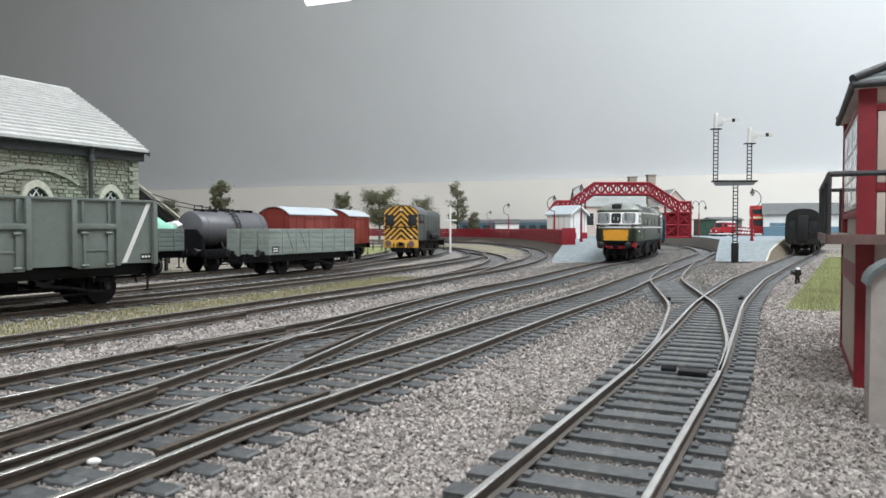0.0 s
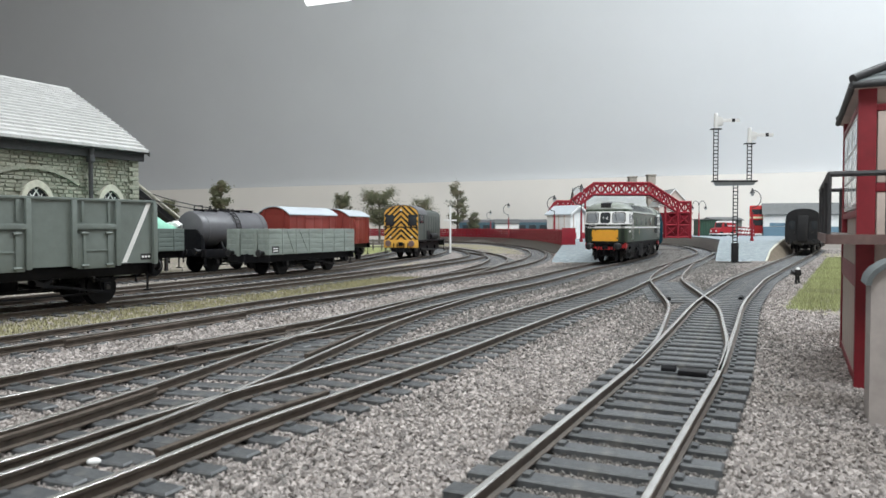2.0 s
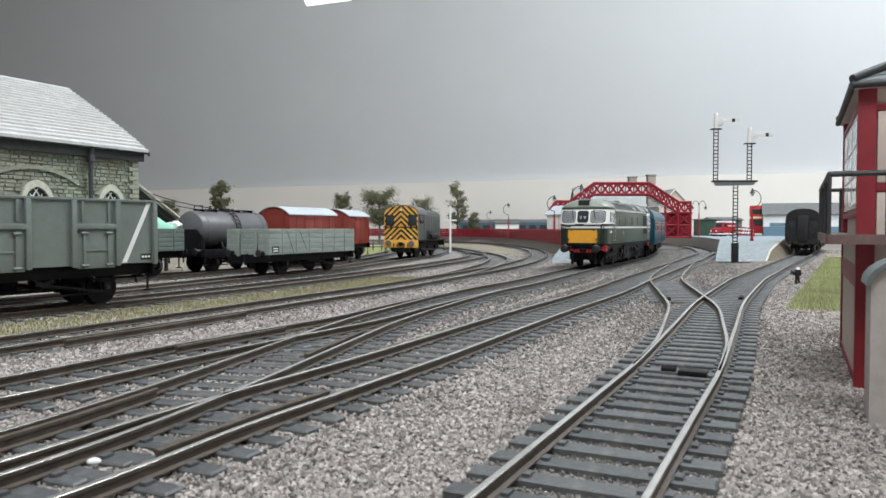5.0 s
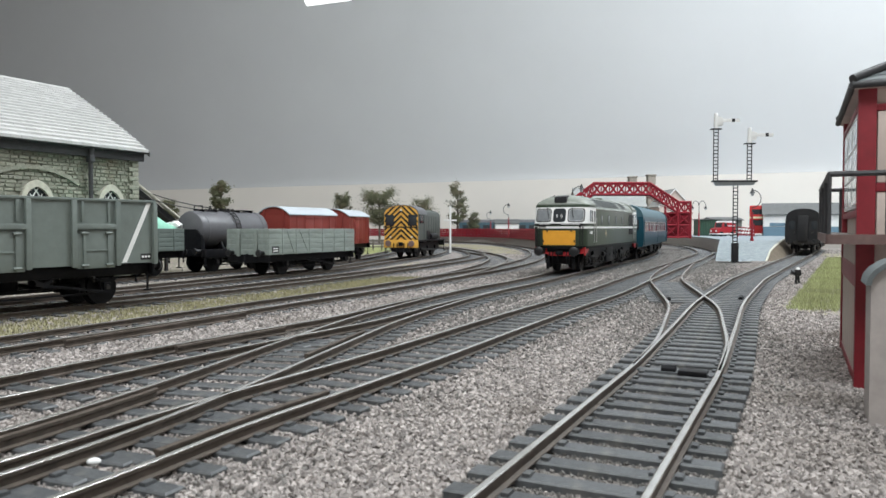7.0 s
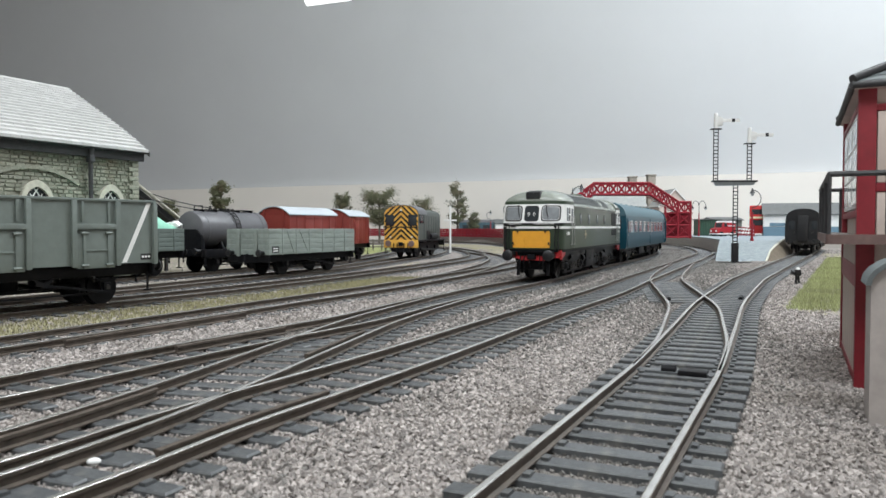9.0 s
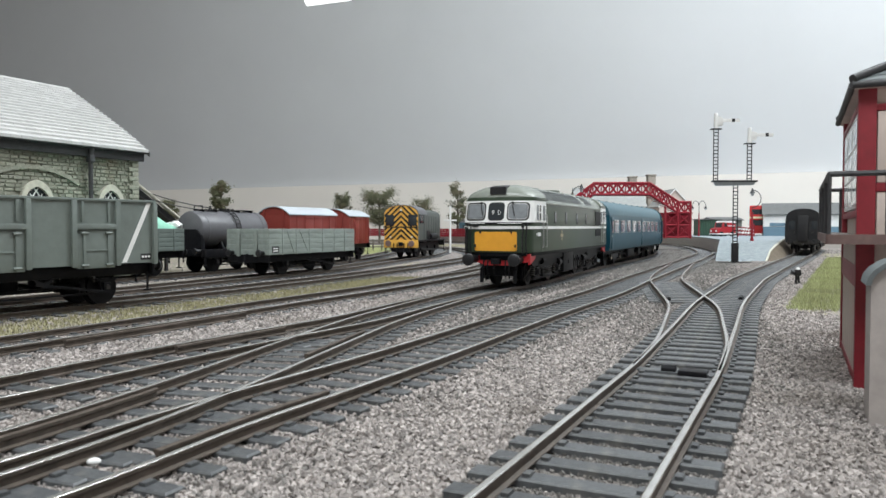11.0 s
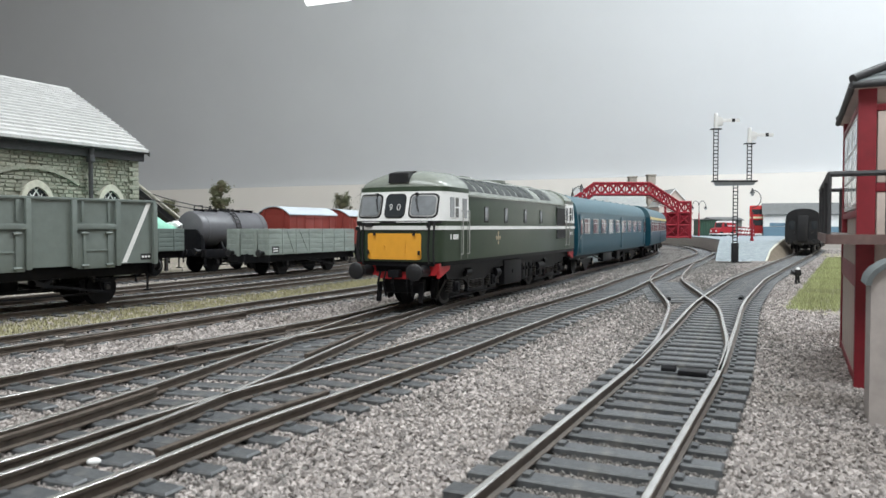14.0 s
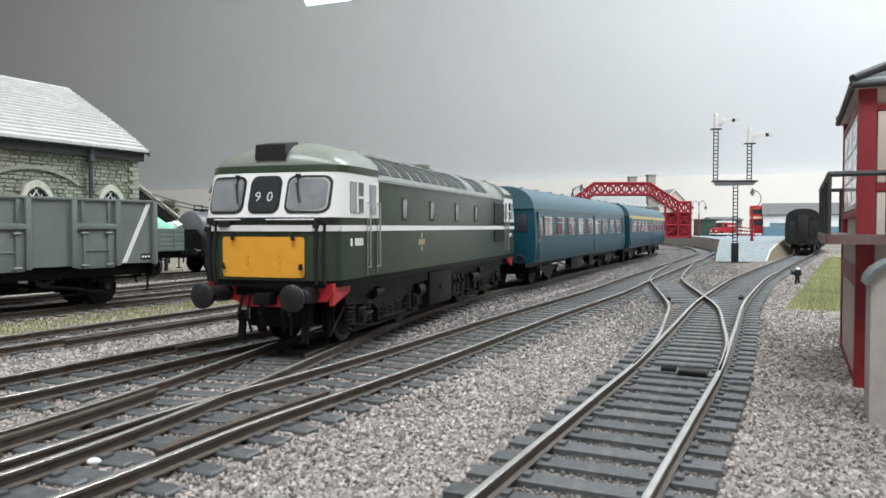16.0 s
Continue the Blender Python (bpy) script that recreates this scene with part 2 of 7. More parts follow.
def build_track(name):
    line = LINES[name]
    tr = thing("railway_track", "narrow steel rails on dark plastic sleepers in ballast", "track", "tracks of the layout", kind="structure")
    crown = bed_top(name) - 0.02 * list(PLAN).index(name)
    rings = []
    n = int(line.length / 8)
    for i in range(n + 1):
        p, h = line.at(line.length * i / n), radians(line.heading(line.length * i / n))
        rings.append([(p.x + math.sin(h) * u, p.y - math.cos(h) * u, w) for u, w in ((-19, -3.7), (-13.5, crown), (13.5, crown), (19, -3.7))])
    part("ballast_bed", loft(B(), rings), BALLAST, tr, "packed ballast bed", smooth=False)
    for off in (-8.7, 8.7):
        web, top = rail_mesh(line, off)
        r = part("rail", web, RAIL, tr, "rusty brown rail with worn top")
        part("rail_top", top, RAILTOP, r, "bright polished rail head")
    bm = B()
    box(bm, -1.65, 1.65, -14.8, 14.8, -4.2, -2.05)
    bmesh.ops.bevel(bm, geom=[e for e in bm.edges if all(v.co.z > -2.6 for v in e.verts)], offset=0.25, segments=1, affect="EDGES")
    for off in (-8.7, 8.7):
        for o in (off - 1.6, off + 1.6):
            box(bm, -0.9, 0.9, o - 0.5, o + 0.5, -2.1, -1.6)
    pitch = 7.4
    n = int(line.length / pitch)
    first = None
    others = [LINES[k] for k in LINES if k != name and (name in TURNOUTS)]
    for i in range(n):
        s = (i + 0.5) * pitch
        p = line.at(s)
        if any((o.at(o.nearest(p.x, p.y)) - p).length < 15 for o in others):
            continue
        m = mm(p.x, p.y, random.uniform(-0.06, 0.06), 0, 0, line.heading(s) + random.uniform(-0.8, 0.8))
        if first is None:
            first = part("sleeper", bm, SLEEPER, tr, smooth=False, at=m)
        else:
            share("sleeper", first, tr, m)
    return tr


# ---- baseboard, wall, slope ----
def on_line_gap(x, y):
    return min((l.at(l.nearest(x, y)) - Vector((x, y))).length for l in LINES.values())


def ground():
    bm = B()
    xs = [-2600, -1500, -900, -600, -400, -300, -200, -100, 0, 100, 200, 300, 400, 600, 900, 1500, 2600]
    ys = [-1500, -600, -200, -50, 50, 150, 250, 350, 450, 600, 800, 1000, 1300, 1700, 2600]
    grid = [[bm.verts.new((x, y, -3.4)) for x in xs] for y in ys]
    for a, b in zip(grid, grid[1:]):
        for i in range(len(xs) - 1):
            bm.faces.new((a[i], a[i + 1], b[i + 1], b[i]))
    ob = new("ground", mesh_of("ground", bm, BALLAST))
    tagged(ob, "grey-brown ballast ground over the whole baseboard", "ground", kind="structure")


ground()
for track_name in PLAN:
    build_track(track_name)


def wall_and_slope():
    a, b = Vector((-1500, 2553)), Vector((1500, 1185))
    d = (b - a).normalized()
    nrm = Vector((d.y, -d.x))
    bm = B()
    back = -nrm * 15
    pts = [a, b, b + back, a + back]
    prism(bm, [(p.x, p.y) for p in pts], "z", -60, 29.5 + 113.5)
    tagged(new("wall_low", mesh_of("wall_low", bm, WALLWHITE)), "low cream-white painted wall behind the layout", "wall", kind="structure")
    bm = B()
    prof = [(-18, 60), (-16, 1480), (-30, 1480), (-32, 60)]
    prism(bm, prof, "y", -400, 4200)
    m = Matrix.Translation((a.x, a.y, 0)) @ Matrix.Rotation(math.atan2(d.y, d.x) - math.pi / 2, 4, "Z")
    bmesh.ops.transform(bm, matrix=m, verts=bm.verts)
    tagged(new("wall_upper", mesh_of("wall_upper", bm, WALLGREY)), "smooth grey painted wall above the low white strip", "wall", kind="structure")
    bm = B()
    box(bm, -2600, 2600, -1500, 2900, 1480, 1500)
    tagged(new("ceiling", mesh_of("ceiling", bm, WALLWHITE)), "plain white ceiling of the room", "ceiling", kind="structure")
    for nm, e in (("wall_left", (-2620, -2600, -1500, 2900)), ("wall_right", (2600, 2620, -1500, 2900)), ("wall_behind", (-2600, 2600, -1520, -1500))):
        bm = B()
        box(bm, *e, -60, 1480)
        tagged(new(nm, mesh_of(nm, bm, WALLWHITE)), "plain white painted room wall", "wall", kind="structure")


wall_and_slope()


def tube_light():
    l = thing("tube_light", "white fluorescent light fitting hung below the ceiling", "ceiling light")
    a = mm(-224, 1210, 392.5) @ Matrix.Rotation(radians(-7.4), 4, "Y")
    part("tray", box(B(), 0, 74, -12, 12, 3, 14, 1.5), WHITE, l, at=a)
    glow = bpy.data.materials.new("tube_glow")
    glow.use_nodes = True
    b = glow.node_tree.nodes["Principled BSDF"]
    b.inputs["Emission Color"].default_value, b.inputs["Emission Strength"].default_value = (0.95, 0.98, 1, 1), 1.3
    part("diffuser", box(B(), 0, 74, -11, 11, 0, 3, 1.0), glow, l, "glowing white diffuser", at=a)
    for x in (8, 66):
        part("hanger", rod(B(), (x, 0, 13), (x, 0, 1090), 1.0, seg=6), WHITE, l, at=a)


tube_light()


# ---- rolling stock: shared pieces ----
def on_track(name, x, y):
    l = LINES[name]
    s = l.nearest(x, y)
    p = l.at(s)
    return mm(p.x, p.y, 0, 0, 0, l.heading(s + 25))


def wheel_mesh(r):
    bm = B()
    for side in (-1, 1):
        rod(bm, (0, side * 7.1, 0), (0, side * 9.1, 0), r, seg=24)
        rod(bm, (0, side * 6.6, 0), (0, side * 7.2, 0), r + 0.7, seg=24)
        rod(bm, (0, side * 9.0, 0), (0, side * 9.3, 0), r * 0.78, r * 0.3, seg=16)
    rod(bm, (0, -9, 0), (0, 9, 0), 0.9, seg=8)
    return bm


def wheelset(parent, x, r):
    part("wheelset", wheel_mesh(r), FRAMEBLACK, parent, "dark steel wheels on an axle", at=mm(x, 0, r))


def buffers(parent, x, way, spacing=11.4, z=13.9, r=2.2, reach=6.0, colour=None):
    for y in (-spacing, spacing):
        bm = B()
        rod(bm, (x, y, z), (x + way * reach * 0.6, y, z), r * 0.62, r * 0.5, seg=14)
        rod(bm, (x + way * reach * 0.5, y, z), (x + way * (reach - 0.7), y, z), r * 0.3, seg=10)
        rod(bm, (x + way * (reach - 0.9), y, z), (x + way * reach, y, z), r, r * 0.86, seg=20)
        part("buffer", bm, colour or BLACK, parent)


def axle_guard(bm, x, y, z1):
    prism(bm, [(x - 3.6, z1), (x - 1.6, 4.5), (x + 1.6, 4.5), (x + 3.6, z1), (x + 2.4, z1), (x + 0.9, 8.2), (x - 0.9, 8.2), (x - 2.4, z1)], "y", y - 0.35, y + 0.35)
    box(bm, x - 1.5, x + 1.5, y - 1.4, y + 0.9, 5.0, 8.4, 0.3)
    for i in range(3):
        box(bm, x - 5.4 + i * 1.3, x + 5.4 - i * 1.3, y - 0.9, y + 0.4, 9.6 - i * 0.5, 10.1 - i * 0.5)


def underframe(parent, length, base, r=6.2, z1=15.0, brake=True):
    bm = B()
    for y in (-12.2, 12.2):
        box(bm, 1, length - 1, y - 0.5, y + 0.5, z1 - 4.2, z1, 0.15)
    for x in (0.4, length - 1.4):
        box(bm, x, x + 1.0, -15.5, 15.5, z1 - 4.4, z1, 0.15)
    for k in range(1, 4):
        box(bm, length * k / 4 - 0.5, length * k / 4 + 0.5, -12, 12, z1 - 3.5, z1 - 0.5)
    part("underframe", bm, FRAMEBLACK, parent, "weathered black steel underframe")
    mid = length / 2
    for x in (mid - base / 2, mid + base / 2):
        wheelset(parent, x, r)
        for y in (-11.4, 11.4):
            bm = B()
            axle_guard(bm, x, y, z1 - 3.8)
            part("axle_guard", bm, FRAMEBLACK, parent)
            part("axle_cover", rod(B(), (x, y * 1.02, 6.6), (x, y * 1.16, 6.6), 1.1, 0.9, seg=12), GRIMYGLINT, parent, "dull metal axle box cover")
            part("spring_shackle", box(B(), x - 5.6, x - 4.6, y - 0.6, y + 0.6, 8.8, 11.2, 0.2), GRIMYGLINT, parent)
    if brake:
        for y in (-12.8, 12.8):
            bm = B()
            a = Matrix.Translation((mid - 4, y, 9.2)) @ Matrix.Rotation(radians(9), 4, "Y")
            box(bm, 0, base * 0.62, -0.35, 0.35, -0.45, 0.45, m=a)
            prism(bm, [(mid - 5, z1 - 4), (mid - 1.0, 7.5), (mid + 3, z1 - 4), (mid + 2, z1 - 4), (mid - 1.0, 9.6), (mid - 4, z1 - 4)], "y", y - 0.3, y + 0.3)
            part("brake_lever", bm, FRAMEBLACK, parent)
        for x in (mid - base / 2 + r + 1.2, mid + base / 2 - r - 1.2):
            for y in (-8.2, 8.2):
                part("brake_shoe", box(B(), x - 0.8, x + 0.8, y - 0.9, y + 0.9, 4.0, 9.5, 0.3), FRAMEBLACK, parent)
    for y in (-11.6, 11.6):
        part("tie_bar", box(B(), mid - base / 2, mid + base / 2, y - 0.3, y + 0.3, 4.2, 4.9), FRAMEBLACK, parent)
    for x in (mid - 7, mid + 6):
        part("brake_cylinder", rod(B(), (x, 1, 5.5), (x, 1, 12), 4.2, seg=16), FRAMEBLACK, parent)
    part("brake_shaft", rod(B(), (mid - 1, -12.5, 7.8), (mid - 1, 12.5, 7.8), 0.7, seg=8), FRAMEBLACK, parent)
    for y in (-6, 6):
        part("brake_rod", rod(B(), (mid - base / 2 + 3, y, 6.0), (mid + base / 2 - 3, y, 7.6), 0.6, seg=8), FRAMEBLACK, parent)
    # Added black box that blocks light and darkens the space under the floor.
    part("dark_underfloor_fill", box(B(), 4, length - 4, -9, 9, z1 - 3.4, z1 - 1.6), FRAMEBLACK, parent)
    for x in (2.5, length - 2.5):
        part("step", box(B(), x - 1.6, x + 1.6, -14.5, -13.2, 4.2, 4.8), FRAMEBLACK, parent)
        part("step_hanger", box(B(), x - 0.4, x + 0.4, -14.0, -13.6, 4.5, z1 - 3.5), FRAMEBLACK, parent)
    buffers(parent, 0.4, -1, reach=5.2)
    buffers(parent, length - 0.4, 1, reach=5.2)
    for x, w in ((0, -1), (length, 1)):
        bm = B()
        rod(bm, (x, 0, 13), (x + 2.4 * w, 0, 12.6), 0.5, seg=8)
        for i in range(3):
            rod(bm, (x + 2.4 * w, 0, 12.4 - 2 * i), (x + 2.5 * w, 0, 10.6 - 2 * i), 0.55, seg=8)
        part("coupling_chain", bm, FRAMEBLACK, parent)


LOUVRE = paint("dark_roof_glass", (0.035, 0.04, 0.04), 0.5, scale=200, vary=0.3, spec=0.2)


# ---- diesel engine ----
L_LEN = 203.0


def plan_front(v, z):
    """Set-back of the cab front from the buffer face at lateral place v and height z."""
    a = abs(v)
    knots = [(0, 5.0), (4, 5.05), (10.5, 5.5), (14.2, 6.3), (16.6, 7.8), (17.8, 10.5)]
    for (a0, u0), (a1, u1) in zip(knots, knots[1:]):
        if a <= a1:
            u = u0 + (u1 - u0) * (a - a0) / (a1 - a0)
            break
    else:
        u = knots[-1][1]
    return u + max(0.0, z - 31.5) * 0.30


VS = [0, 2, 4, 7, 10.5, 12.5, 14.2, 15.6, 16.6, 17.3, 17.8]


def cab_plan(z, off=0.0, back=None):
    """Plan outline at height z; back cuts it off square at that x, else the whole body, both cabs."""
    near = [(plan_front(v, z) - off, v + (off if v > 14 else 0)) for v in VS]
    pts = [(u, -v) for u, v in reversed(near)] + [(u, v) for u, v in near[1:]]
    side = 17.8 + off
    if back is not None:
        return pts + [(back, side), (back, -side)]
    return pts + [(L_LEN - u, y) for u, y in reversed(pts)]


def cab_loft(zs, off=0.0, back=None):
    return loft(B(), [[(x, y, z) for x, y in cab_plan(z, off, back)] for z in zs])


def front_patch(v0, v1, z0, z1, off, radius=0.0, thick=0.35):
    """A thin plate that follows the cab front, with rounded corners."""
    r = radius
    cols = sorted({v0, v1, *(v0 + r * f for f in (0.06, 0.2, 0.45, 0.7, 1.0)), *(v1 - r * f for f in (0.06, 0.2, 0.45, 0.7, 1.0)),
                   *(s * v for v in VS for s in (-1, 1) if v0 + r < s * v < v1 - r)})
    bm = B()
    rows = 4
    grids = []
    for o in (off, off - thick):
        grid = []
        for v in cols:
            d = min(v - v0, v1 - v)
            inset = r - math.sqrt(max(0.0, r * r - (r - d) ** 2)) if d < r else 0.0
            grid.append([bm.verts.new((plan_front(v, z0 + inset + (z1 - z0 - 2 * inset) * k / rows) - o, v, z0 + inset + (z1 - z0 - 2 * inset) * k / rows)) for k in range(rows + 1)])
        grids.append(grid)
    front, back = grids
    m = len(cols)
    for i in range(m - 1):
        for k in range(rows):
            bm.faces.new((front[i][k], front[i + 1][k], front[i + 1][k + 1], front[i][k + 1]))
            bm.faces.new((back[i][k], back[i][k + 1], back[i + 1][k + 1], back[i + 1][k]))
        for k in (0, rows):
            bm.faces.new((front[i][k], front[i + 1][k], back[i + 1][k], back[i][k]))
    for i in (0, m - 1):
        for k in range(rows):
            bm.faces.new((front[i][k], front[i][k + 1], back[i][k + 1], back[i][k]))
    return bm


def roof_z(y, h, w):
    q = min(1.0, abs(y) / w)
    return h * (1 - q ** 2.3) ** 0.62


def engine_bogie(parent, x0):
    bg = part("bogie", box(B(), x0 - 27, x0 + 27, -5, 5, 5, 10, 0.5), FRAMEBLACK, parent, "black bogie with springs and axle boxes")
    for dx in (-20, 20):
        bm = wheel_mesh(7.0)
        part("wheelset", bm, FRAMEBLACK, bg, at=mm(x0 + dx, 0, 7.0))
    for y in (-13.2, 13.2):
        out = 1 if y > 0 else -1
        bm = B()
        prism(bm, [(x0 - 29, 12.4), (x0 - 28, 10.2), (x0 - 13, 9.6), (x0 - 9, 7.6), (x0 + 9, 7.6), (x0 + 13, 9.6), (x0 + 28, 10.2), (x0 + 29, 12.4)], "y", y - 0.6, y + 0.6)
        box(bm, x0 - 9, x0 + 9, y - 0.9, y + 0.9, 4.0, 5.2, 0.3)
        for dx in (-8, 8):
            box(bm, x0 + dx - 0.7, x0 + dx + 0.7, y - 0.7, y + 0.7, 4.2, 9.5, 0.2)
        for dx in (-20, 20):
            for e in (-3.0, 3.0):
                box(bm, x0 + dx + e - 0.6, x0 + dx + e + 0.6, y - 0.6, y + 0.6, 4.4, 10.4, 0.2)
            box(bm, x0 + dx - 3.6, x0 + dx + 3.6, y - 0.5, y + 0.5, 4.0, 4.8, 0.2)
        rod(bm, (x0 - 25, y, 3.4), (x0 + 25, y, 3.4), 0.4, seg=6)
        part("side_frame", bm, FRAMEBLACK, bg)
        for dx in (-20, 20):
            bm = B()
            box(bm, x0 + dx - 2.2, x0 + dx + 2.2, y - 1.3, y + 1.3, 5.0, 9.2, 0.5)
            rod(bm, (x0 + dx, y, 7), (x0 + dx, y + out * 2.0, 7), 1.7, 1.4, seg=14)
            part("axle_box", bm, FRAMEBLACK, bg)
            for e in (-5.4, 5.4):
                bm = B()
                for k in range(5):
                    rod(bm, (x0 + dx + e, y, 5.2 + k * 1.0), (x0 + dx + e, y, 5.8 + k * 1.0), 1.3, seg=10)
                # The lighter colour stands in for highlights on the coils.
                part("coil_spring", bm, GRIMYGLINT, bg, "coil spring with highlights put into its lighter colour")
            part("wheel_tyre", rod(B(), (x0 + dx, out * 9.0, 7), (x0 + dx, out * 9.25, 7), 7.0, 6.3, seg=28), GRIMYGLINT, bg, "worn steel wheel rim")
            part("wheel_disc", rod(B(), (x0 + dx, out * 9.1, 7), (x0 + dx, out * 9.4, 7), 6.0, 5.0, seg=24), FRAMEBLACK, bg)
        for e in (-4.2, 0, 4.2):
            bm = B()
            for k in range(4):
                rod(bm, (x0 + e, y + out * 0.3, 5.3 + k * 0.9), (x0 + e, y + out * 0.3, 5.8 + k * 0.9), 1.5, seg=10)
            part("bolster_spring", bm, GRIMYGLINT, bg)
        part("brake_cylinder", rod(B(), (x0 - 13, y + out * 0.8, 12.0), (x0 - 8, y + out * 0.8, 12.0), 1.7, seg=12), FRAMEBLACK, bg)
        part("sand_pipe", rod(B(), (x0 - 28, y, 10), (x0 - 29.5, y - out * 3.5, 2.5), 0.35, seg=6), GRIMYGLINT, bg)
    for dx in (-29.5, -11, 11, 29.5):
        for y in (-9, 9):
            part("brake_shoe", box(B(), x0 + dx - 1, x0 + dx + 1, y - 0.8, y + 0.8, 3, 10, 0.3), FRAMEBLACK, bg)


def engine():
    e = thing("diesel_locomotive", "dark green diesel locomotive with yellow front panel, white window band", "locomotive", "the moving train")
    part("body", cab_loft([17.2, 24, 31.5, 36, 41.6]), LOCOGREEN, e, "dark green painted body")
    part("skirt", cab_loft([15.6, 17.25], -0.5), FRAMEBLACK, e, "black lower skirt")
    for end in (0, 1):
        turn = Matrix.Identity(4) if not end else mm(L_LEN, 0, 0, 0, 0, 180)
        cab = part("cab_band", cab_loft([31.7, 34, 37, 42.2], 0.14, 31.5), WHITE, e, "white window band round the cab", at=turn)
        brow = part("cab_brow", cab_loft([42.2, 43.9], 0.2, 31.5), LOCOGREEN, e, "green strip above the cab windows", at=turn)
        for v0, v1 in ((-15.6, -5.8), (-3.7, 3.7), (5.8, 15.6)):
            mid = abs(v0 + v1) < 1
            rb = part("window_rubber", front_patch(v0 - 0.4, v1 + 0.4, 32.6, 41.4, 0.34, 1.9), BLACK, cab, "black rubber window surround")
            if not mid:
                part("window_frame", front_patch(v0 + 0.15, v1 - 0.15, 33.15, 40.85, 0.41, 1.6), STEEL, cab, "bright metal window frame")
            e0 = 0.0 if mid else 0.5
            part("windscreen", front_patch(v0 + e0, v1 - e0, 33.0 + e0, 41.0 - e0, 0.48, 1.5), GLASSDARK if mid else GLASSGREY, cab, "dark headcode glass" if mid else "windscreen with a pale reflection put into its colour")
        for v in (-8.0, 8.0):
            bm = B()
            rod(bm, (plan_front(v, 41) - 0.7, v, 41.2), (plan_front(v - 0.6, 36.0) - 0.8, v - 0.8, 36.0), 0.17, seg=6)
            rod(bm, (plan_front(v, 38) - 0.8, v - 0.1, 39.5), (plan_front(v - 2, 33.5) - 0.8, v - 1.6, 35.0), 0.24, seg=6)
            box(bm, plan_front(v, 41) - 1.1, plan_front(v, 41) - 0.1, v - 0.5, v + 0.5, 40.8, 41.7, 0.15)
            part("windscreen_wiper", bm, BLACK, cab)
        part("warning_panel", front_patch(-10.7, 10.7, 17.9, 27.2, 0.3, 0.8), YELLOW, e, "yellow front warning panel", at=turn)
        for y, z in ((-4.6, 21.4), (-4.6, 19.8), (-4.6, 23.0), (3.6, 21.4), (3.6, 22.6)):
            part("panel_rivet", rod(B(), (plan_front(y, z) - 0.55, y, z), (plan_front(y, z) - 0.2, y, z), 0.28, seg=8), YELLOW, e, at=turn)
        part("front_stripe", front_patch(-17.7, 17.7, 28.5, 29.9, 0.5, 0.2, 0.6), WHITE, e, "white waist stripe", smooth=False, at=turn)
        # Thin black strip across the cab front, below the windscreens.
        part("under_window_strip", front_patch(-17.2, 17.2, 30.8, 31.7, 0.45, 0.2, 0.6), BLACK, e, "black strip under the windscreens", smooth=False, at=turn)
        bm = B()
        for y0, y1 in ((-13.0, -1.5), (5.5, 13.0)):
            steps = 6
            for k in range(steps):
                a, b = y0 + (y1 - y0) * k / steps, y0 + (y1 - y0) * (k + 1) / steps
                rod(bm, (plan_front(a, 31) - 0.8, a, 31.2), (plan_front(b, 31) - 0.8, b, 31.2), 0.16, seg=6)
            for y in (y0, y1):
                rod(bm, (plan_front(y, 31) - 0.8, y, 31.2), (plan_front(y, 31) + 0.2, y, 31.2), 0.16, seg=6)
        part("front_handrail", bm, WHITE, e, "thin white handrail", at=turn)
        bm = B()
        for y, top in ((-15.2, 31), (-13.6, 30), (12.8, 30.5), (14.6, 31), (15.8, 29)):
            u = plan_front(y, 25) - 0.5
            rod(bm, (u, y, 16.5), (u - 0.3, y + 0.3, 22), 0.38, seg=8)
            rod(bm, (u - 0.3, y + 0.3, 22), (u + 0.1, y - 0.1, top), 0.36, seg=8)
            box(bm, u - 0.8, u + 0.4, y - 0.6, y + 0.6, top - 0.8, top + 0.6, 0.2)
            part("jumper_cable", bm, BLACK, e, "black jumper cable on the cab front", at=turn)
            bm = B()
        box(bm, plan_front(9, 30) - 1.0, plan_front(9, 30) + 0.3, 8.4, 11.6, 29.4, 31.0, 0.4)
        part("socket_cover", bm, BLACK, e, "small black socket cover", at=turn)
        for y, z in ((-8.2, 26.7), (7.6, 26.7), (-10.2, 20.0), (10.2, 20.0)):
            bm = B()
            rod(bm, (4.3, y, z), (5.6, y, z), 0.3, seg=8)
            box(bm, 4.2, 4.7, y - 0.4, y + 0.4, z - 0.3, z + 1.1, 0.1)
            part("lamp_bracket", bm, BLACK, e, "small black lamp bracket", at=turn)
        bm = B()
        prism(bm, [(-16.6, 16.4), (16.6, 16.4), (16.8, 14.5), (15.0, 12.4), (8.5, 12.0), (7.0, 10.8), (-7.0, 10.8), (-8.5, 12.0), (-15.0, 12.4), (-16.8, 14.5)], "x", 7.6, 9.2)
        for y in (-16.6, 15.6):
            prism(bm, [(8, 11.4), (17, 14.2), (17.5, 16.6), (8, 16.6)], "y", y, y + 1.0)
        part("buffer_beam", bm, BUFRED, e, "red buffer beam", at=turn)
        for y in (-11.4, 11.4):
            bm = B()
            rod(bm, (8, y, 13.9), (2.0, y, 13.9), 2.1, 1.7, seg=16)
            rod(bm, (2.4, y, 13.9), (-1.4, y, 13.9), 1.0, seg=12)
            rod(bm, (-1.2, y, 13.9), (-2.0, y, 13.9), 3.0, seg=26)
            rod(bm, (-2.0, y, 13.9), (-2.6, y, 13.9), 3.0, 2.1, seg=26)
            part("buffer", bm, BLACK, e, "round black oval-shanked buffer", at=turn)
        bm = B()
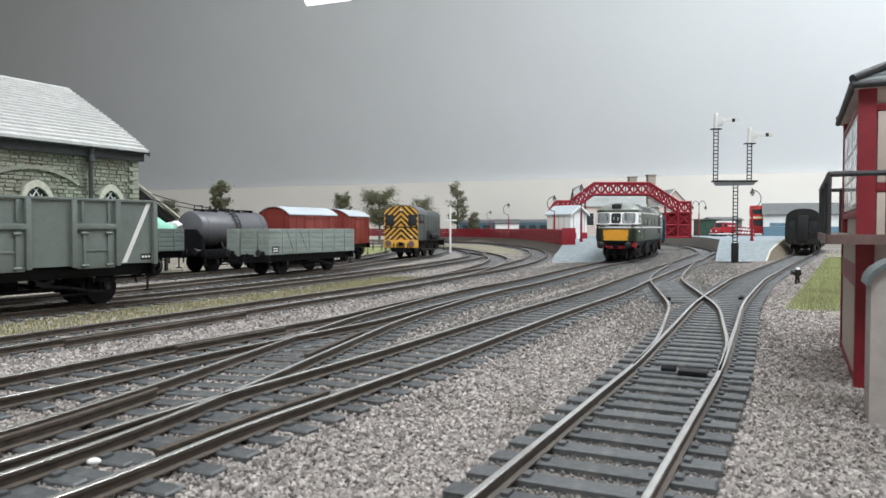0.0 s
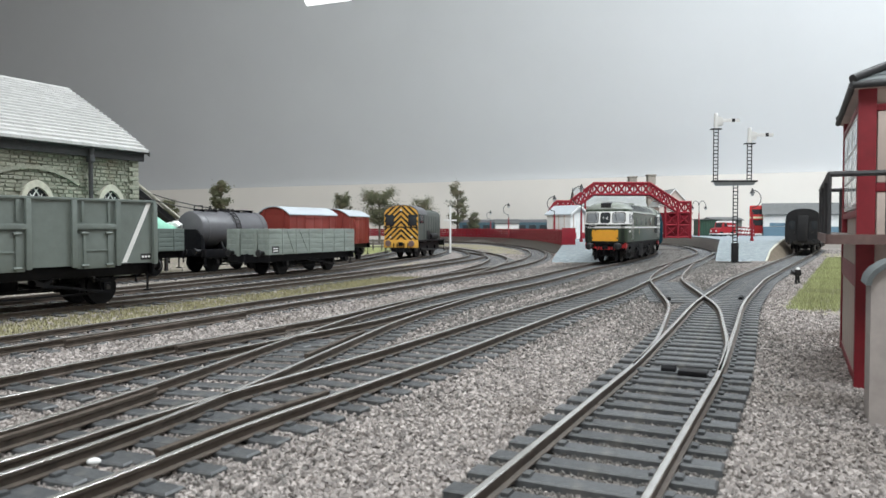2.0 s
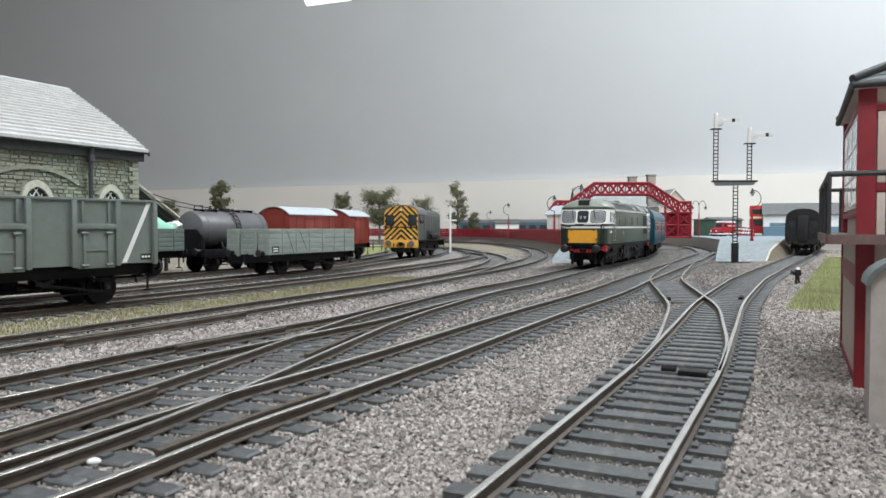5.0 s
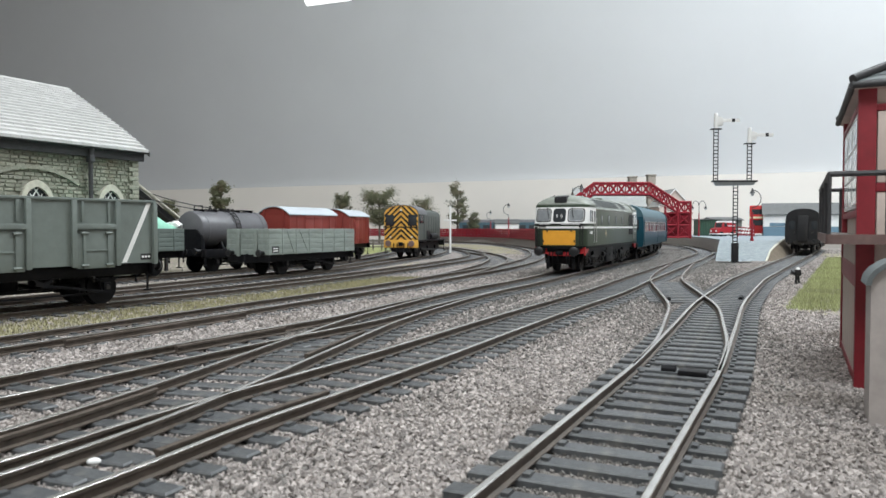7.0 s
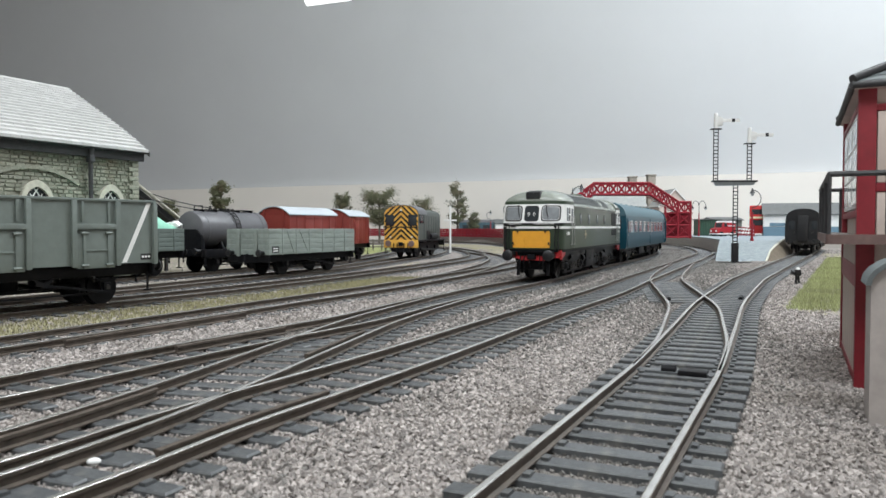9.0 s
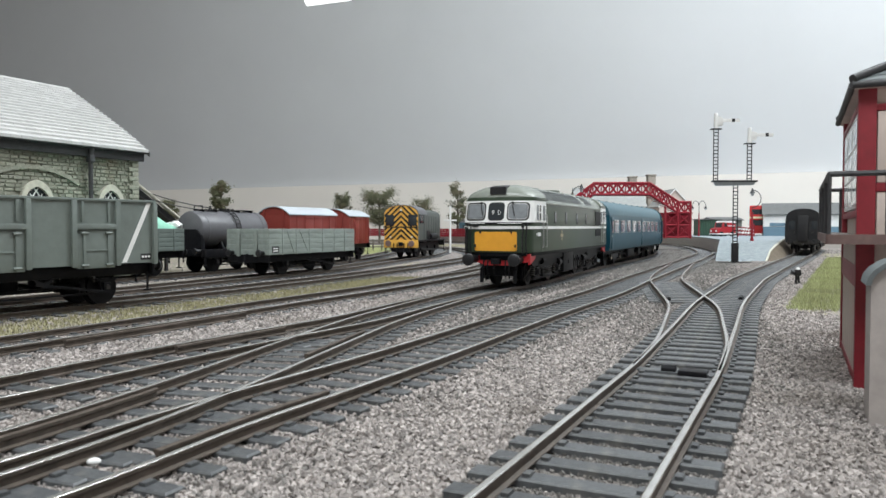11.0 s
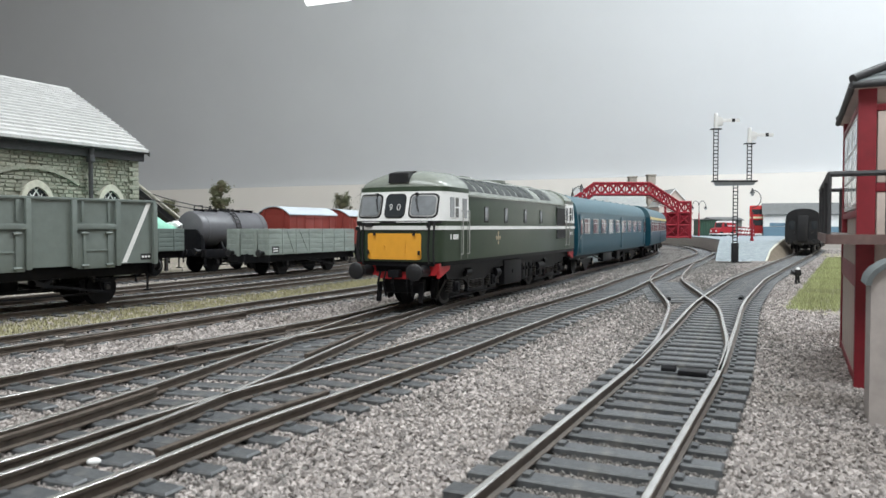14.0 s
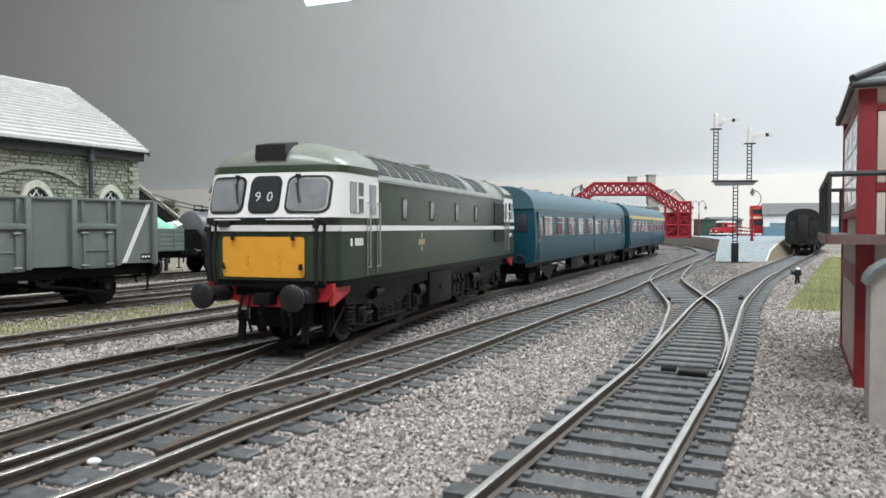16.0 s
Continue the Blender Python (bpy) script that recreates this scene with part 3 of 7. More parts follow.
        for y, z0, z1, r in ((-6.5, 4.6, 14, 0.38), (-4.6, 5.2, 13.5, 0.3), (4.2, 4.8, 14, 0.34), (6.4, 4.4, 13.5, 0.4), (0.9, 6, 13, 0.45)):
            rod(bm, (6.8, y, z1), (5.4, y * 1.05, (z0 + z1) / 2), r, seg=8)
            rod(bm, (5.4, y * 1.05, (z0 + z1) / 2), (7.0, y, z0), r, seg=8)
            part("hose", bm, FRAMEBLACK, e, "black hanging brake hose", at=turn)
            bm = B()
        box(bm, 4.4, 9, -2.2, 2.2, 11.4, 14.2, 0.4)
        box(bm, 7.2, 8.0, -8.6, 8.6, 13.4, 16.6, 0.2)
        box(bm, 12, 15, -8.0, 8.0, 5.4, 10.8, 0.5)
        prism(bm, [(10, 9.5), (9, 2.4), (9.6, 2.2), (10.8, 9.5)], "y", -9.4, -7.6)
        prism(bm, [(10, 9.5), (9, 2.4), (9.6, 2.2), (10.8, 9.5)], "y", 7.6, 9.4)
        part("coupling_hook", bm, FRAMEBLACK, e, "black coupling hook and guard irons", at=turn)
        box_bm = B()
        prism(box_bm, [(8.6, 45.4), (9.0, 48.9), (15.0, 50.0), (15.0, 44.9)], "y", -4.0, 4.0)
        part("roof_horn_box", box_bm, BLACK, e, "black grille box on the roof front", at=turn)
        if not end:
            for digit, dx in (("9", -1.55), ("0", 1.55)):
                txt = bpy.data.curves.new("headcode_digit", "FONT")
                txt.body, txt.align_x, txt.align_y, txt.size, txt.extrude = digit, "CENTER", "CENTER", 3.3 * K, 0.03 * K
                txt.offset = -0.05 * K
                tmp = new("headcode_digit", txt)
                dg = bpy.context.evaluated_depsgraph_get()
                dg.update()
                me = bpy.data.meshes.new_from_object(tmp.evaluated_get(dg))
                bpy.data.objects.remove(tmp)
                me.materials.clear()
                me.materials.append(WHITE)
                ob = new("headcode_digit", me)
                ob.parent = e
                ob.matrix_basis = mm(plan_front(0, 36.4) - 0.56, -dx, 36.4, 90 - 17, 0, -90)
                tagged(ob, "white headcode digit")
    # roof
    secs = []
    ys = [-1, -0.96, -0.88, -0.75, -0.55, -0.3, 0, 0.3, 0.55, 0.75, 0.88, 0.96, 1]
    ends = ((8.7, 0.4, 3.5, 43.7), (9.0, 1.2, 9.0, 43.7), (9.5, 2.3, 12.8, 43.7), (10.6, 3.8, 15.6, 43.7), (13.0, 5.3, 17.3, 43.7), (17, 6.3, 17.9, 43.7), (23, 6.9, 17.95, 43.7), (31.4, 7.0, 17.98, 43.7))
    middle = ((31.6, 9.1, 17.75, 41.5), (101.5, 9.1, 17.75, 41.5), (171.4, 9.1, 17.75, 41.5))
    for x, h, w, z0 in (*ends, *middle, *((L_LEN - a, b, c, d) for a, b, c, d in reversed(ends))):
        ring = [(x, y * w, z0 + roof_z(y * w, h, w)) for y in ys] + [(x, w * 0.9, z0 - 0.6), (x, -w * 0.9, z0 - 0.6)]
        secs.append(ring)
    part("roof", loft(B(), secs), LOCOROOF, e, "weathered grey-green curved roof")
    for x0, x1, count in ((33, 117, 10), (126, 146, 2)):
        w = (x1 - x0) / count
        for k in range(count):
            for sgn in (-1, 1):
                a, b = x0 + k * w + 0.9, x0 + (k + 1) * w - 0.9
                yy = [17.3, 16.6, 15.6, 14.2, 12.6, 11.0]
                bm = B()
                r0 = [(a, sgn * y, 41.65 + roof_z(y, 9.1, 17.75)) for y in yy]
                r1 = [(b, sgn * y, 41.65 + roof_z(y, 9.1, 17.75)) for y in yy]
                low0 = [(p[0], p[1] * 0.97, p[2] - 0.6) for p in reversed(r0)]
                low1 = [(p[0], p[1] * 0.97, p[2] - 0.6) for p in reversed(r1)]
                loft(bm, [r0 + low0, r1 + low1])
                part("roof_louvre", bm, LOUVRE, e, "dark roof louvre panel")
    for x in (45, 62, 90, 118, 150):
        bm = B()
        box(bm, x - 5, x + 5, -4.5, 4.5, 50.2, 50.8, 0.25)
        part("roof_hatch", bm, LOCOROOF, e)
    bm = B()
    rod(bm, (104, 0, 50.3), (104, 0, 51.4), 6.5, seg=24)
    part("roof_fan", bm, LOCOROOF, e)
    bm = B()
    rod(bm, (172, -9, 46), (172, -9, 50.0), 0.9, seg=10)
    part("exhaust_pipe", bm, LOCOROOF, e)
    for sgn in (-1, 1):
        y = sgn * 17.85
        def plate(x0, x1, z0, z1, t=0.12):
            ya, yb = sorted((y, y + sgn * t))
            return box(B(), x0, x1, ya, yb, z0, z1)
        part("waist_stripe", plate(9.8, L_LEN - 9.8, 28.5, 29.9), WHITE, e, "white waist stripe")
        part("rain_strip", plate(31, L_LEN - 31, 41.0, 41.7, 0.4), LOCOROOF, e)
        for u in (50.5, 74.3, 101.2, 126.5):
            part("window_rim", box(B(), u - 2.3, u + 2.3, *sorted((y - sgn * 0.8, y + sgn * 0.2)), 31.3, 37.7, 0.38), BLACK, e)
            part("side_window", box(B(), u - 1.9, u + 1.3, *sorted((y - sgn * 0.8, y + sgn * 0.3)), 31.8, 37.2, 0.45), GLASSGREY, e, "small grey side window")
        part("side_grille", plate(155, 172, 30.6, 39.5, 0.2), FRAMEBLACK, e, "black side grille")
        part("side_grille", plate(155, 172, 23.5, 28.2, 0.2), FRAMEBLACK, e, "black side grille")
        for flip in (0, 1):
            def fx(a, b):
                return (L_LEN - b, L_LEN - a) if flip else (a, b)
            yb = sgn * 0.16
            for a, b in ((14.2, 17.6), (18.2, 21.6)):
                p = part("cab_side_window", plate(*fx(a - 0.0, b), 33.0, 40.2, 0.32), GLASSGREY if a < 15 else GLASSDARK, e, "sliding cab side window")
            part("window_bar", plate(*fx(18.2, 21.6), 36.3, 36.9, 0.42), WHITE, e)
            part("window_bar", plate(*fx(17.5, 18.3), 32.8, 40.4, 0.42), WHITE, e)
            part("door_window", plate(*fx(25.6, 29.4), 32.8, 40.0, 0.32), GLASSGREY, e)
            for xx in (24.4, 30.6):
                part("door_edge", plate(*fx(xx - 0.15, xx + 0.15), 17.6, 31.6, 0.2), LOCOROOF, e)
                bm = B()
                xc = fx(xx, xx)[0]
                rod(bm, (xc, y + sgn * 0.9, 19.5), (xc, y + sgn * 0.9, 35.5), 0.22, seg=8)
                for z in (19.5, 35.5):
                    rod(bm, (xc, y, z), (xc, y + sgn * 0.9, z), 0.22, seg=6)
                part("door_handrail", bm, STEEL, e, "thin steel handrail")
            bm = B()
            for k, wdt in enumerate((0.9, 0.35, 0.9, 0.9, 0.9, 0.9)):
                if k == 1:
                    continue
                a, b = fx(14.6 + k * 1.25, 14.6 + k * 1.25 + wdt)
                box(bm, a, b, min(y, y + sgn * 0.12), max(y, y + sgn * 0.12), 25.0, 26.8)
            part("number_bars", bm, WHITE, e, "white bars in place of the number")
        bm = B()
        for dx, dz, r in ((0, 0, 1.1), (-2.0, 0, 0.9), (2.0, 0, 0.9), (0, -2.0, 0.8), (0, 2.0, 0.8)):
            rod(bm, (64.6 + dx, y, 25 + dz), (64.6 + dx, y + sgn * 0.1, 25 + dz), r, seg=12)
        part("crest", bm, paint("crest_gold", (0.36, 0.30, 0.20), 0.5, vary=0.3, scale=900), e, "small faded gold and red crest")
    bm = B()
    box(bm, 80, 104, -15.2, 15.2, 4.0, 15.0, 0.8)
    box(bm, 106, 116, -14.4, 14.4, 4.6, 14.6, 0.6)
    box(bm, 117.5, 123, -14.4, 14.4, 5.4, 13.4, 0.6)
    for x in (107, 112, 118):
        for y in (-14.6, 14.6):
            box(bm, x, x + 3.5, min(y, y * 0.97), max(y, y * 0.97), 6, 12.6, 0.2)
            rod(bm, (x + 1.7, y * 0.99, 10), (x + 1.7, y * 1.04, 10), 0.9, seg=10)
    for y in (-15.4, 15.4):
        rod(bm, (91, y * 0.98, 9.6), (91, y * 1.01, 9.6), 1.0, seg=12)
    part("fuel_tank", bm, FRAMEBLACK, e, "black fuel tank and battery boxes")
    bm = B()
    box(bm, 12, 191, -14.5, 14.5, 12.5, 15.8)
    for x in (70, 131, 136):
        for y in (-13.5, 13.5):
            rod(bm, (x, y, 10), (x + 5, y, 10), 2.2, seg=14)
    part("frame", bm, FRAMEBLACK, e)
    for x in (49, 154):
        engine_bogie(e, x)
    return e


# ---- coach ----
def coach_side(half, top):
    """Half outline of a coach section from skirt to roof crown."""
    pts = [(half - 1.2, 12.0), (half - 0.4, 15.0), (half, 20.0), (half - 0.1, 30.0), (half - 0.9, 38.5)]
    roof = []
    for k in range(1, 9):
        a = radians(90 * k / 8)
        roof.append(((half - 1.0) * math.cos(a) ** 0.8 if k < 8 else 0.0, 38.8 + (top - 38.8) * math.sin(a)))
    return pts, roof


def coach(label, first_class=False, body_mat=None, roof_mat=None, windows=True):
    body_mat, roof_mat = body_mat or COACHBLUE, roof_mat or COACHROOF
    c = thing("railway_coach", label, "railway coach", "the moving train" if windows else "")
    n = 264.0
    side, roof = coach_side(18.0, 49.5)
    right = [(-y, z) for y, z in side]
    body = right + [(y, z) for y, z in reversed(side)]
    part("body", prism(B(), body, "x", 3, n - 3), body_mat, c)
    rf = [(-17.3, 38.4)] + [(-y, z) for y, z in roof[:-1]] + [(0, 49.5)] + [(y, z) for y, z in reversed(roof[:-1])] + [(17.3, 38.4)]
    part("roof", prism(B(), rf, "x", 2.4, n - 2.4), roof_mat, c, "curved coach roof")
    bm = B()
    for k in range(9):
        for y in (-5.5, 5.5):
            rod(bm, (20 + k * 28, y, 47.6), (20 + k * 28, y, 49.6), 1.5, 1.0, seg=10)
    part("roof_vents", bm, roof_mat, c)
    for x, w in ((3, -1), (n - 3, 1)):
        bm = B()
        box(bm, min(x, x + 2.6 * w), max(x, x + 2.6 * w), -5.6, 5.6, 14, 42, 0.8)
        part("gangway", bm, BLACK, c, "black corridor connection")
        for y in (-11, 11):
            part("end_window", box(B(), min(x, x + 0.2 * w), max(x, x + 0.2 * w), y - 2.6, y + 2.6, 27, 36, 0.3), GLASSDARK, c)
    buffers(c, 3, -1, reach=4.5)
    buffers(c, n - 3, 1, reach=4.5)
    for sgn in (-1, 1):
        y0, y1 = sorted((sgn * 17.85, sgn * 18.05))
        if windows:
            xs = [26 + k * 25.2 for k in range(9)]
            for k, x in enumerate(xs):
                wide = 15.5
                w = part("window", box(B(), x - wide / 2, x + wide / 2, *sorted((sgn * 17.7, sgn * 18.1)), 25.0, 34.8, 0.5), STEEL, c, "coach window with pale frame")
                part("pane", box(B(), x - wide / 2 + 0.6, x + wide / 2 - 0.6, *sorted((sgn * 17.9, sgn * 18.22)), 25.6, 34.2), COACHGLASS, w)
                part("vent_bar", box(B(), x - wide / 2, x + wide / 2, *sorted((sgn * 18.0, sgn * 18.3)), 31.6, 32.1), STEEL, w)
            for x in (11, n - 11, n / 2 + 13):
                d = part("door", box(B(), x - 4, x + 4, *sorted((sgn * 17.7, sgn * 18.15)), 13.5, 37, 0.3), body_mat, c)
                part("door_window", box(B(), x - 2.6, x + 2.6, *sorted((sgn * 18.0, sgn * 18.25)), 25.0, 34.0, 0.4), COACHGLASS, d)
                part("door_handle", box(B(), x - 3.3, x - 2.5, *sorted((sgn * 18.1, sgn * 18.6)), 22, 24), STEEL, d)
        if first_class:
            part("cantrail_stripe", box(B(), 5, n - 5, *sorted((sgn * 17.0, sgn * 17.75)), 36.4, 38.9), paint("pale_yellow_stripe", (0.62, 0.50, 0.22), 0.5), c, "pale yellow stripe under the roof")
    bm = B()
    box(bm, 6, n - 6, -12, 12, 9.5, 12.4)
    for y in (-13, 13):
        box(bm, 90, 120, y - 2, y + 2, 5, 11, 0.4)
        box(bm, 140, 152, y - 2, y + 2, 5, 11, 0.4)
        rod(bm, (66, y, 9.8), (96, y, 6), 0.5, seg=6)
        rod(bm, (96, y, 6), (170, y, 6), 0.5, seg=6)
        rod(bm, (170, y, 6), (198, y, 9.8), 0.5, seg=6)
    part("underframe", bm, FRAMEBLACK, c)
    for x0 in (44, 220):
        bg = part("bogie", box(B(), x0 - 20, x0 + 20, -4, 4, 5, 9, 0.4), FRAMEBLACK, c, "black coach bogie")
        for dx in (-17, 17):
            part("wheelset", wheel_mesh(6.0), FRAMEBLACK, bg, at=mm(x0 + dx, 0, 6.0))
        for y in (-12.5, 12.5):
            bm = B()
            prism(bm, [(x0 - 23, 9), (x0 - 20, 6.5), (x0 - 8, 5.6), (x0 - 6, 3.6), (x0 + 6, 3.6), (x0 + 8, 5.6), (x0 + 20, 6.5), (x0 + 23, 9)], "y", y - 0.6, y + 0.6)
            for dx in (-17, 17):
                box(bm, x0 + dx - 2, x0 + dx + 2, y - 1.4, y + 1.0, 4.2, 8.6, 0.3)
            part("side_frame", bm, FRAMEBLACK, bg)
            for dx in (-17, 17):
                part("axle_box_lid", rod(B(), (x0 + dx, y - 1.6, 6), (x0 + dx, y + 1.4, 6), 1.1, seg=12), AXLECREAM, bg, "pale axle box lid")
    return c


AXLECREAM = paint("axle_box_cream", (0.5, 0.42, 0.33), 0.6)
COACHGLASS = paint("coach_window_glass", (0.16, 0.09, 0.10), 0.15, scale=60, vary=0.4, stain=(0.55, 0.52, 0.5), stain_scale=90, stain_at=(0.52, 0.58), stretch=(1, 1, 0.2))


# ---- goods wagons ----
def mineral_wagon(at):
    w = thing("mineral_wagon", "tall grey steel mineral wagon with white diagonal stripe", "railway wagon", "goods wagons in the yard", at=at)
    n = 87.0
    z0, z1 = 15.4, 39.4
    for y in (-15.6, 15.6):
        part("side_panel", box(B(), 0.3, n - 0.3, y - 0.3, y + 0.3, z0, z1), WAGONGREY, w, "grey steel side")
    for x in (0.6, n - 0.6):
        part("end_panel", box(B(), x - 0.3, x + 0.3, -15.3, 15.3, z0, z1), WAGONGREY, w)
    part("floor", box(B(), 0.9, n - 0.9, -15.3, 15.3, z0, z0 + 0.8), WAGONGREY, w)
    bm = B()
    for y in (-15.8, 15.8):
        box(bm, 0, n, y - 0.75, y + 0.75, z1 - 0.3, z1 + 0.7, 0.25)
    for x in (0.3, n - 0.3):
        box(bm, x - 0.7, x + 0.7, -15.1, 15.1, z1 - 0.3, z1 + 0.7, 0.25)
    part("top_rim", bm, WAGONGREY, w)
    for sgn in (-1, 1):
        y = sgn * 15.9
        for x in (0.9, 17.5, 35.2, 51.8, 69.5, n - 0.9):
            bm = B()
            box(bm, x - 0.95, x + 0.95, min(y, y + sgn * 1.3), max(y, y + sgn * 1.3), z0 - 0.6, z1 - 0.2, 0.3)
            part("side_rib", bm, WAGONGREY, w)
        for a, b in ((18.6, 34.1), (52.9, 68.4)):
            d = part("side_door", box(B(), a, b, min(y, y + sgn * 0.45), max(y, y + sgn * 0.45), z0 - 1.2, 28.5, 0.15), WAGONGREY, w, "hinged grey side door")
            part("door_rail", box(B(), a - 1, b + 1, min(y, y + sgn * 1.25), max(y, y + sgn * 1.25), 28.6, 30.6, 0.3), WAGONGREY, d)
            bm = B()
            for xx in (a + 2.8, b - 2.8):
                box(bm, xx - 0.55, xx + 0.55, min(y, y + sgn * 1.0), max(y, y + sgn * 1.0), z0 - 1.2, 28.0, 0.15)
                rod(bm, (xx - 1.4, y + sgn * 0.9, 27.2), (xx + 1.4, y + sgn * 0.9, 27.2), 0.5, seg=8)
                rod(bm, (xx - 1.4, y + sgn * 0.9, z0), (xx + 1.4, y + sgn * 0.9, z0), 0.5, seg=8)
            box(bm, a + 3, b - 3, min(y, y + sgn * 0.8), max(y, y + sgn * 0.8), 20.6, 21.2, 0.1)
            part("door_hinge", bm, WAGONGREY, d)
            bm = B()
            for xx in (a + 2.4, b - 2.4):
                box(bm, xx - 0.5, xx + 0.5, min(y, y + sgn * 0.6), max(y, y + sgn * 0.6), 31.5, z1 - 0.5, 0.12)
            part("upper_flap", bm, WAGONGREY, d)
        bm = B()
        far = n - 1.9
        pts = [(far - 13.5, z0 + 0.4), (far - 11.5, z0 + 0.4), (far - 0.2, z1 - 0.4), (far - 2.2, z1 - 0.4)]
        prism(bm, pts, "y", *sorted((y, y + sgn * 0.14)))
        part("white_stripe", bm, WHITE, w, "white diagonal end-door stripe")
        bm = B()
        box(bm, far - 5.2, far - 0.6, *sorted((y, y + sgn * 0.14)), z0 + 1.2, z0 + 3.6)
        lb = part("number_panel", bm, BLACK, w, "black panel with unreadable lettering")
        bm = B()
        for k in range(3):
            box(bm, far - 4.8 + k * 1.4, far - 3.8 + k * 1.4, *sorted((y, y + sgn * 0.2)), z0 + 2.0, z0 + 2.8)
        part("lettering_bars", bm, WHITE, lb)
    for x in (0.4, n - 0.4):
        for y in (-9, -3, 3, 9):
            part("end_rib", box(B(), x - 0.9, x + 0.9, y - 0.7, y + 0.7, z0, z1, 0.2), WAGONGREY, w)
    underframe(w, n, 48)
    return w


def plank_wagon(name, label, at, n, base, z0, z1, planks, irons, wood):
    w = thing(name, label, "railway wagon", "goods wagons in the yard", at=at)
    h = (z1 - z0) / planks
    for y in (-15.4, 15.4):
        for k in range(planks):
            part("plank", box(B(), 0, n, y - 0.5, y + 0.5, z0 + k * h + 0.08, z0 + (k + 1) * h - 0.08, 0.12), wood, w)
    for x in (0.5, n - 0.5):
        for k in range(planks):
            part("plank", box(B(), x - 0.5, x + 0.5, -14.9, 14.9, z0 + k * h + 0.08, z0 + (k + 1) * h - 0.08, 0.12), wood, w)
    part("floor", box(B(), 0.6, n - 0.6, -14.9, 14.9, z0 - 0.6, z0 + 0.6), FRAMEBLACK, w)
    for sgn in (-1, 1):
        y = sgn * 15.9
        for x in irons:
            part("iron_strap", box(B(), x - 0.45, x + 0.45, *sorted((y, y + sgn * 0.35)), z0 - 0.5, z1 - 0.1, 0.1), wood, w)
        for a, b in ((irons[0] + 4, irons[1] - 2), (irons[1] + 3, irons[2] - 1)):
            bm = B()
            prism(bm, [(a, z1 - 0.6), (a + 0.7, z1 - 0.6), (b, z0 + 0.6), (b - 0.7, z0 + 0.6)], "y", *sorted((y, y + sgn * 0.3)))
            part("diagonal_strap", bm, wood, w, "diagonal iron strap")
        lb = part("number_panel", box(B(), 2.8, 9.2, *sorted((y, y + sgn * 0.12)), z0 + 1.2, z0 + 5.0), BLACK, w, "black number panel with unreadable writing")
        bm = B()
        for k in range(2):
            box(bm, 3.6, 8.2, *sorted((y, y + sgn * 0.2)), z0 + 1.9 + k * 1.5, z0 + 2.6 + k * 1.5)
        part("lettering_bars", bm, WHITE, lb)
    for x, s in ((0, -1), (n, 1)):
        for y in (-6.5, 6.5):
            part("end_stanchion", box(B(), *sorted((x, x + s * 1.3)), y - 1.2, y + 1.2, z0 - 1, z1 - 0.2, 0.3), wood, w)
    underframe(w, n, base, z1=z0 - 0.2)
    return w


PLANKGREY = paint("weathered_grey_planks", (0.235, 0.27, 0.25), 0.7, scale=350, vary=0.16, per_piece=0.07, stretch=(0.25, 1, 1), stain=(0.2, 0.225, 0.2), stain_scale=80)
PLANKDARK = paint("dark_grey_green_planks", (0.115, 0.142, 0.13), 0.7, scale=350, vary=0.16, per_piece=0.07, stretch=(0.25, 1, 1))
TARP = paint("green_tarpaulin", (0.28, 0.62, 0.47), 0.45, scale=120, vary=0.2, bump=0.5)


def tarpaulin(at):
    bm = B()
    rings = []
    for i in range(15):
        x = 2 + i * 4.7
        ring = []
        for j in range(13):
            a = math.pi * j / 12
            lump = 1.0 + 0.22 * noise.noise(Vector((x * 0.13, math.cos(a) * 2.2, 3.1))) + 0.1 * noise.noise(Vector((x * 0.4, a * 3, 9.7)))
            h = (7.5 + 2.0 * math.sin(i * 1.3)) * lump * min(1, 0.35 + 0.3 * min(i, 14 - i))
            ring.append((x, -13.8 * math.cos(a), 28.5 + h * math.sin(a) ** 0.8))
        rings.append(ring)
    loft(bm, rings)
    ob = new("tarpaulin", mesh_of("tarpaulin", bm, TARP, True))
    ob.matrix_basis = at
    tagged(ob, "crumpled pale green tarpaulin over a wagon load", "tarpaulin")


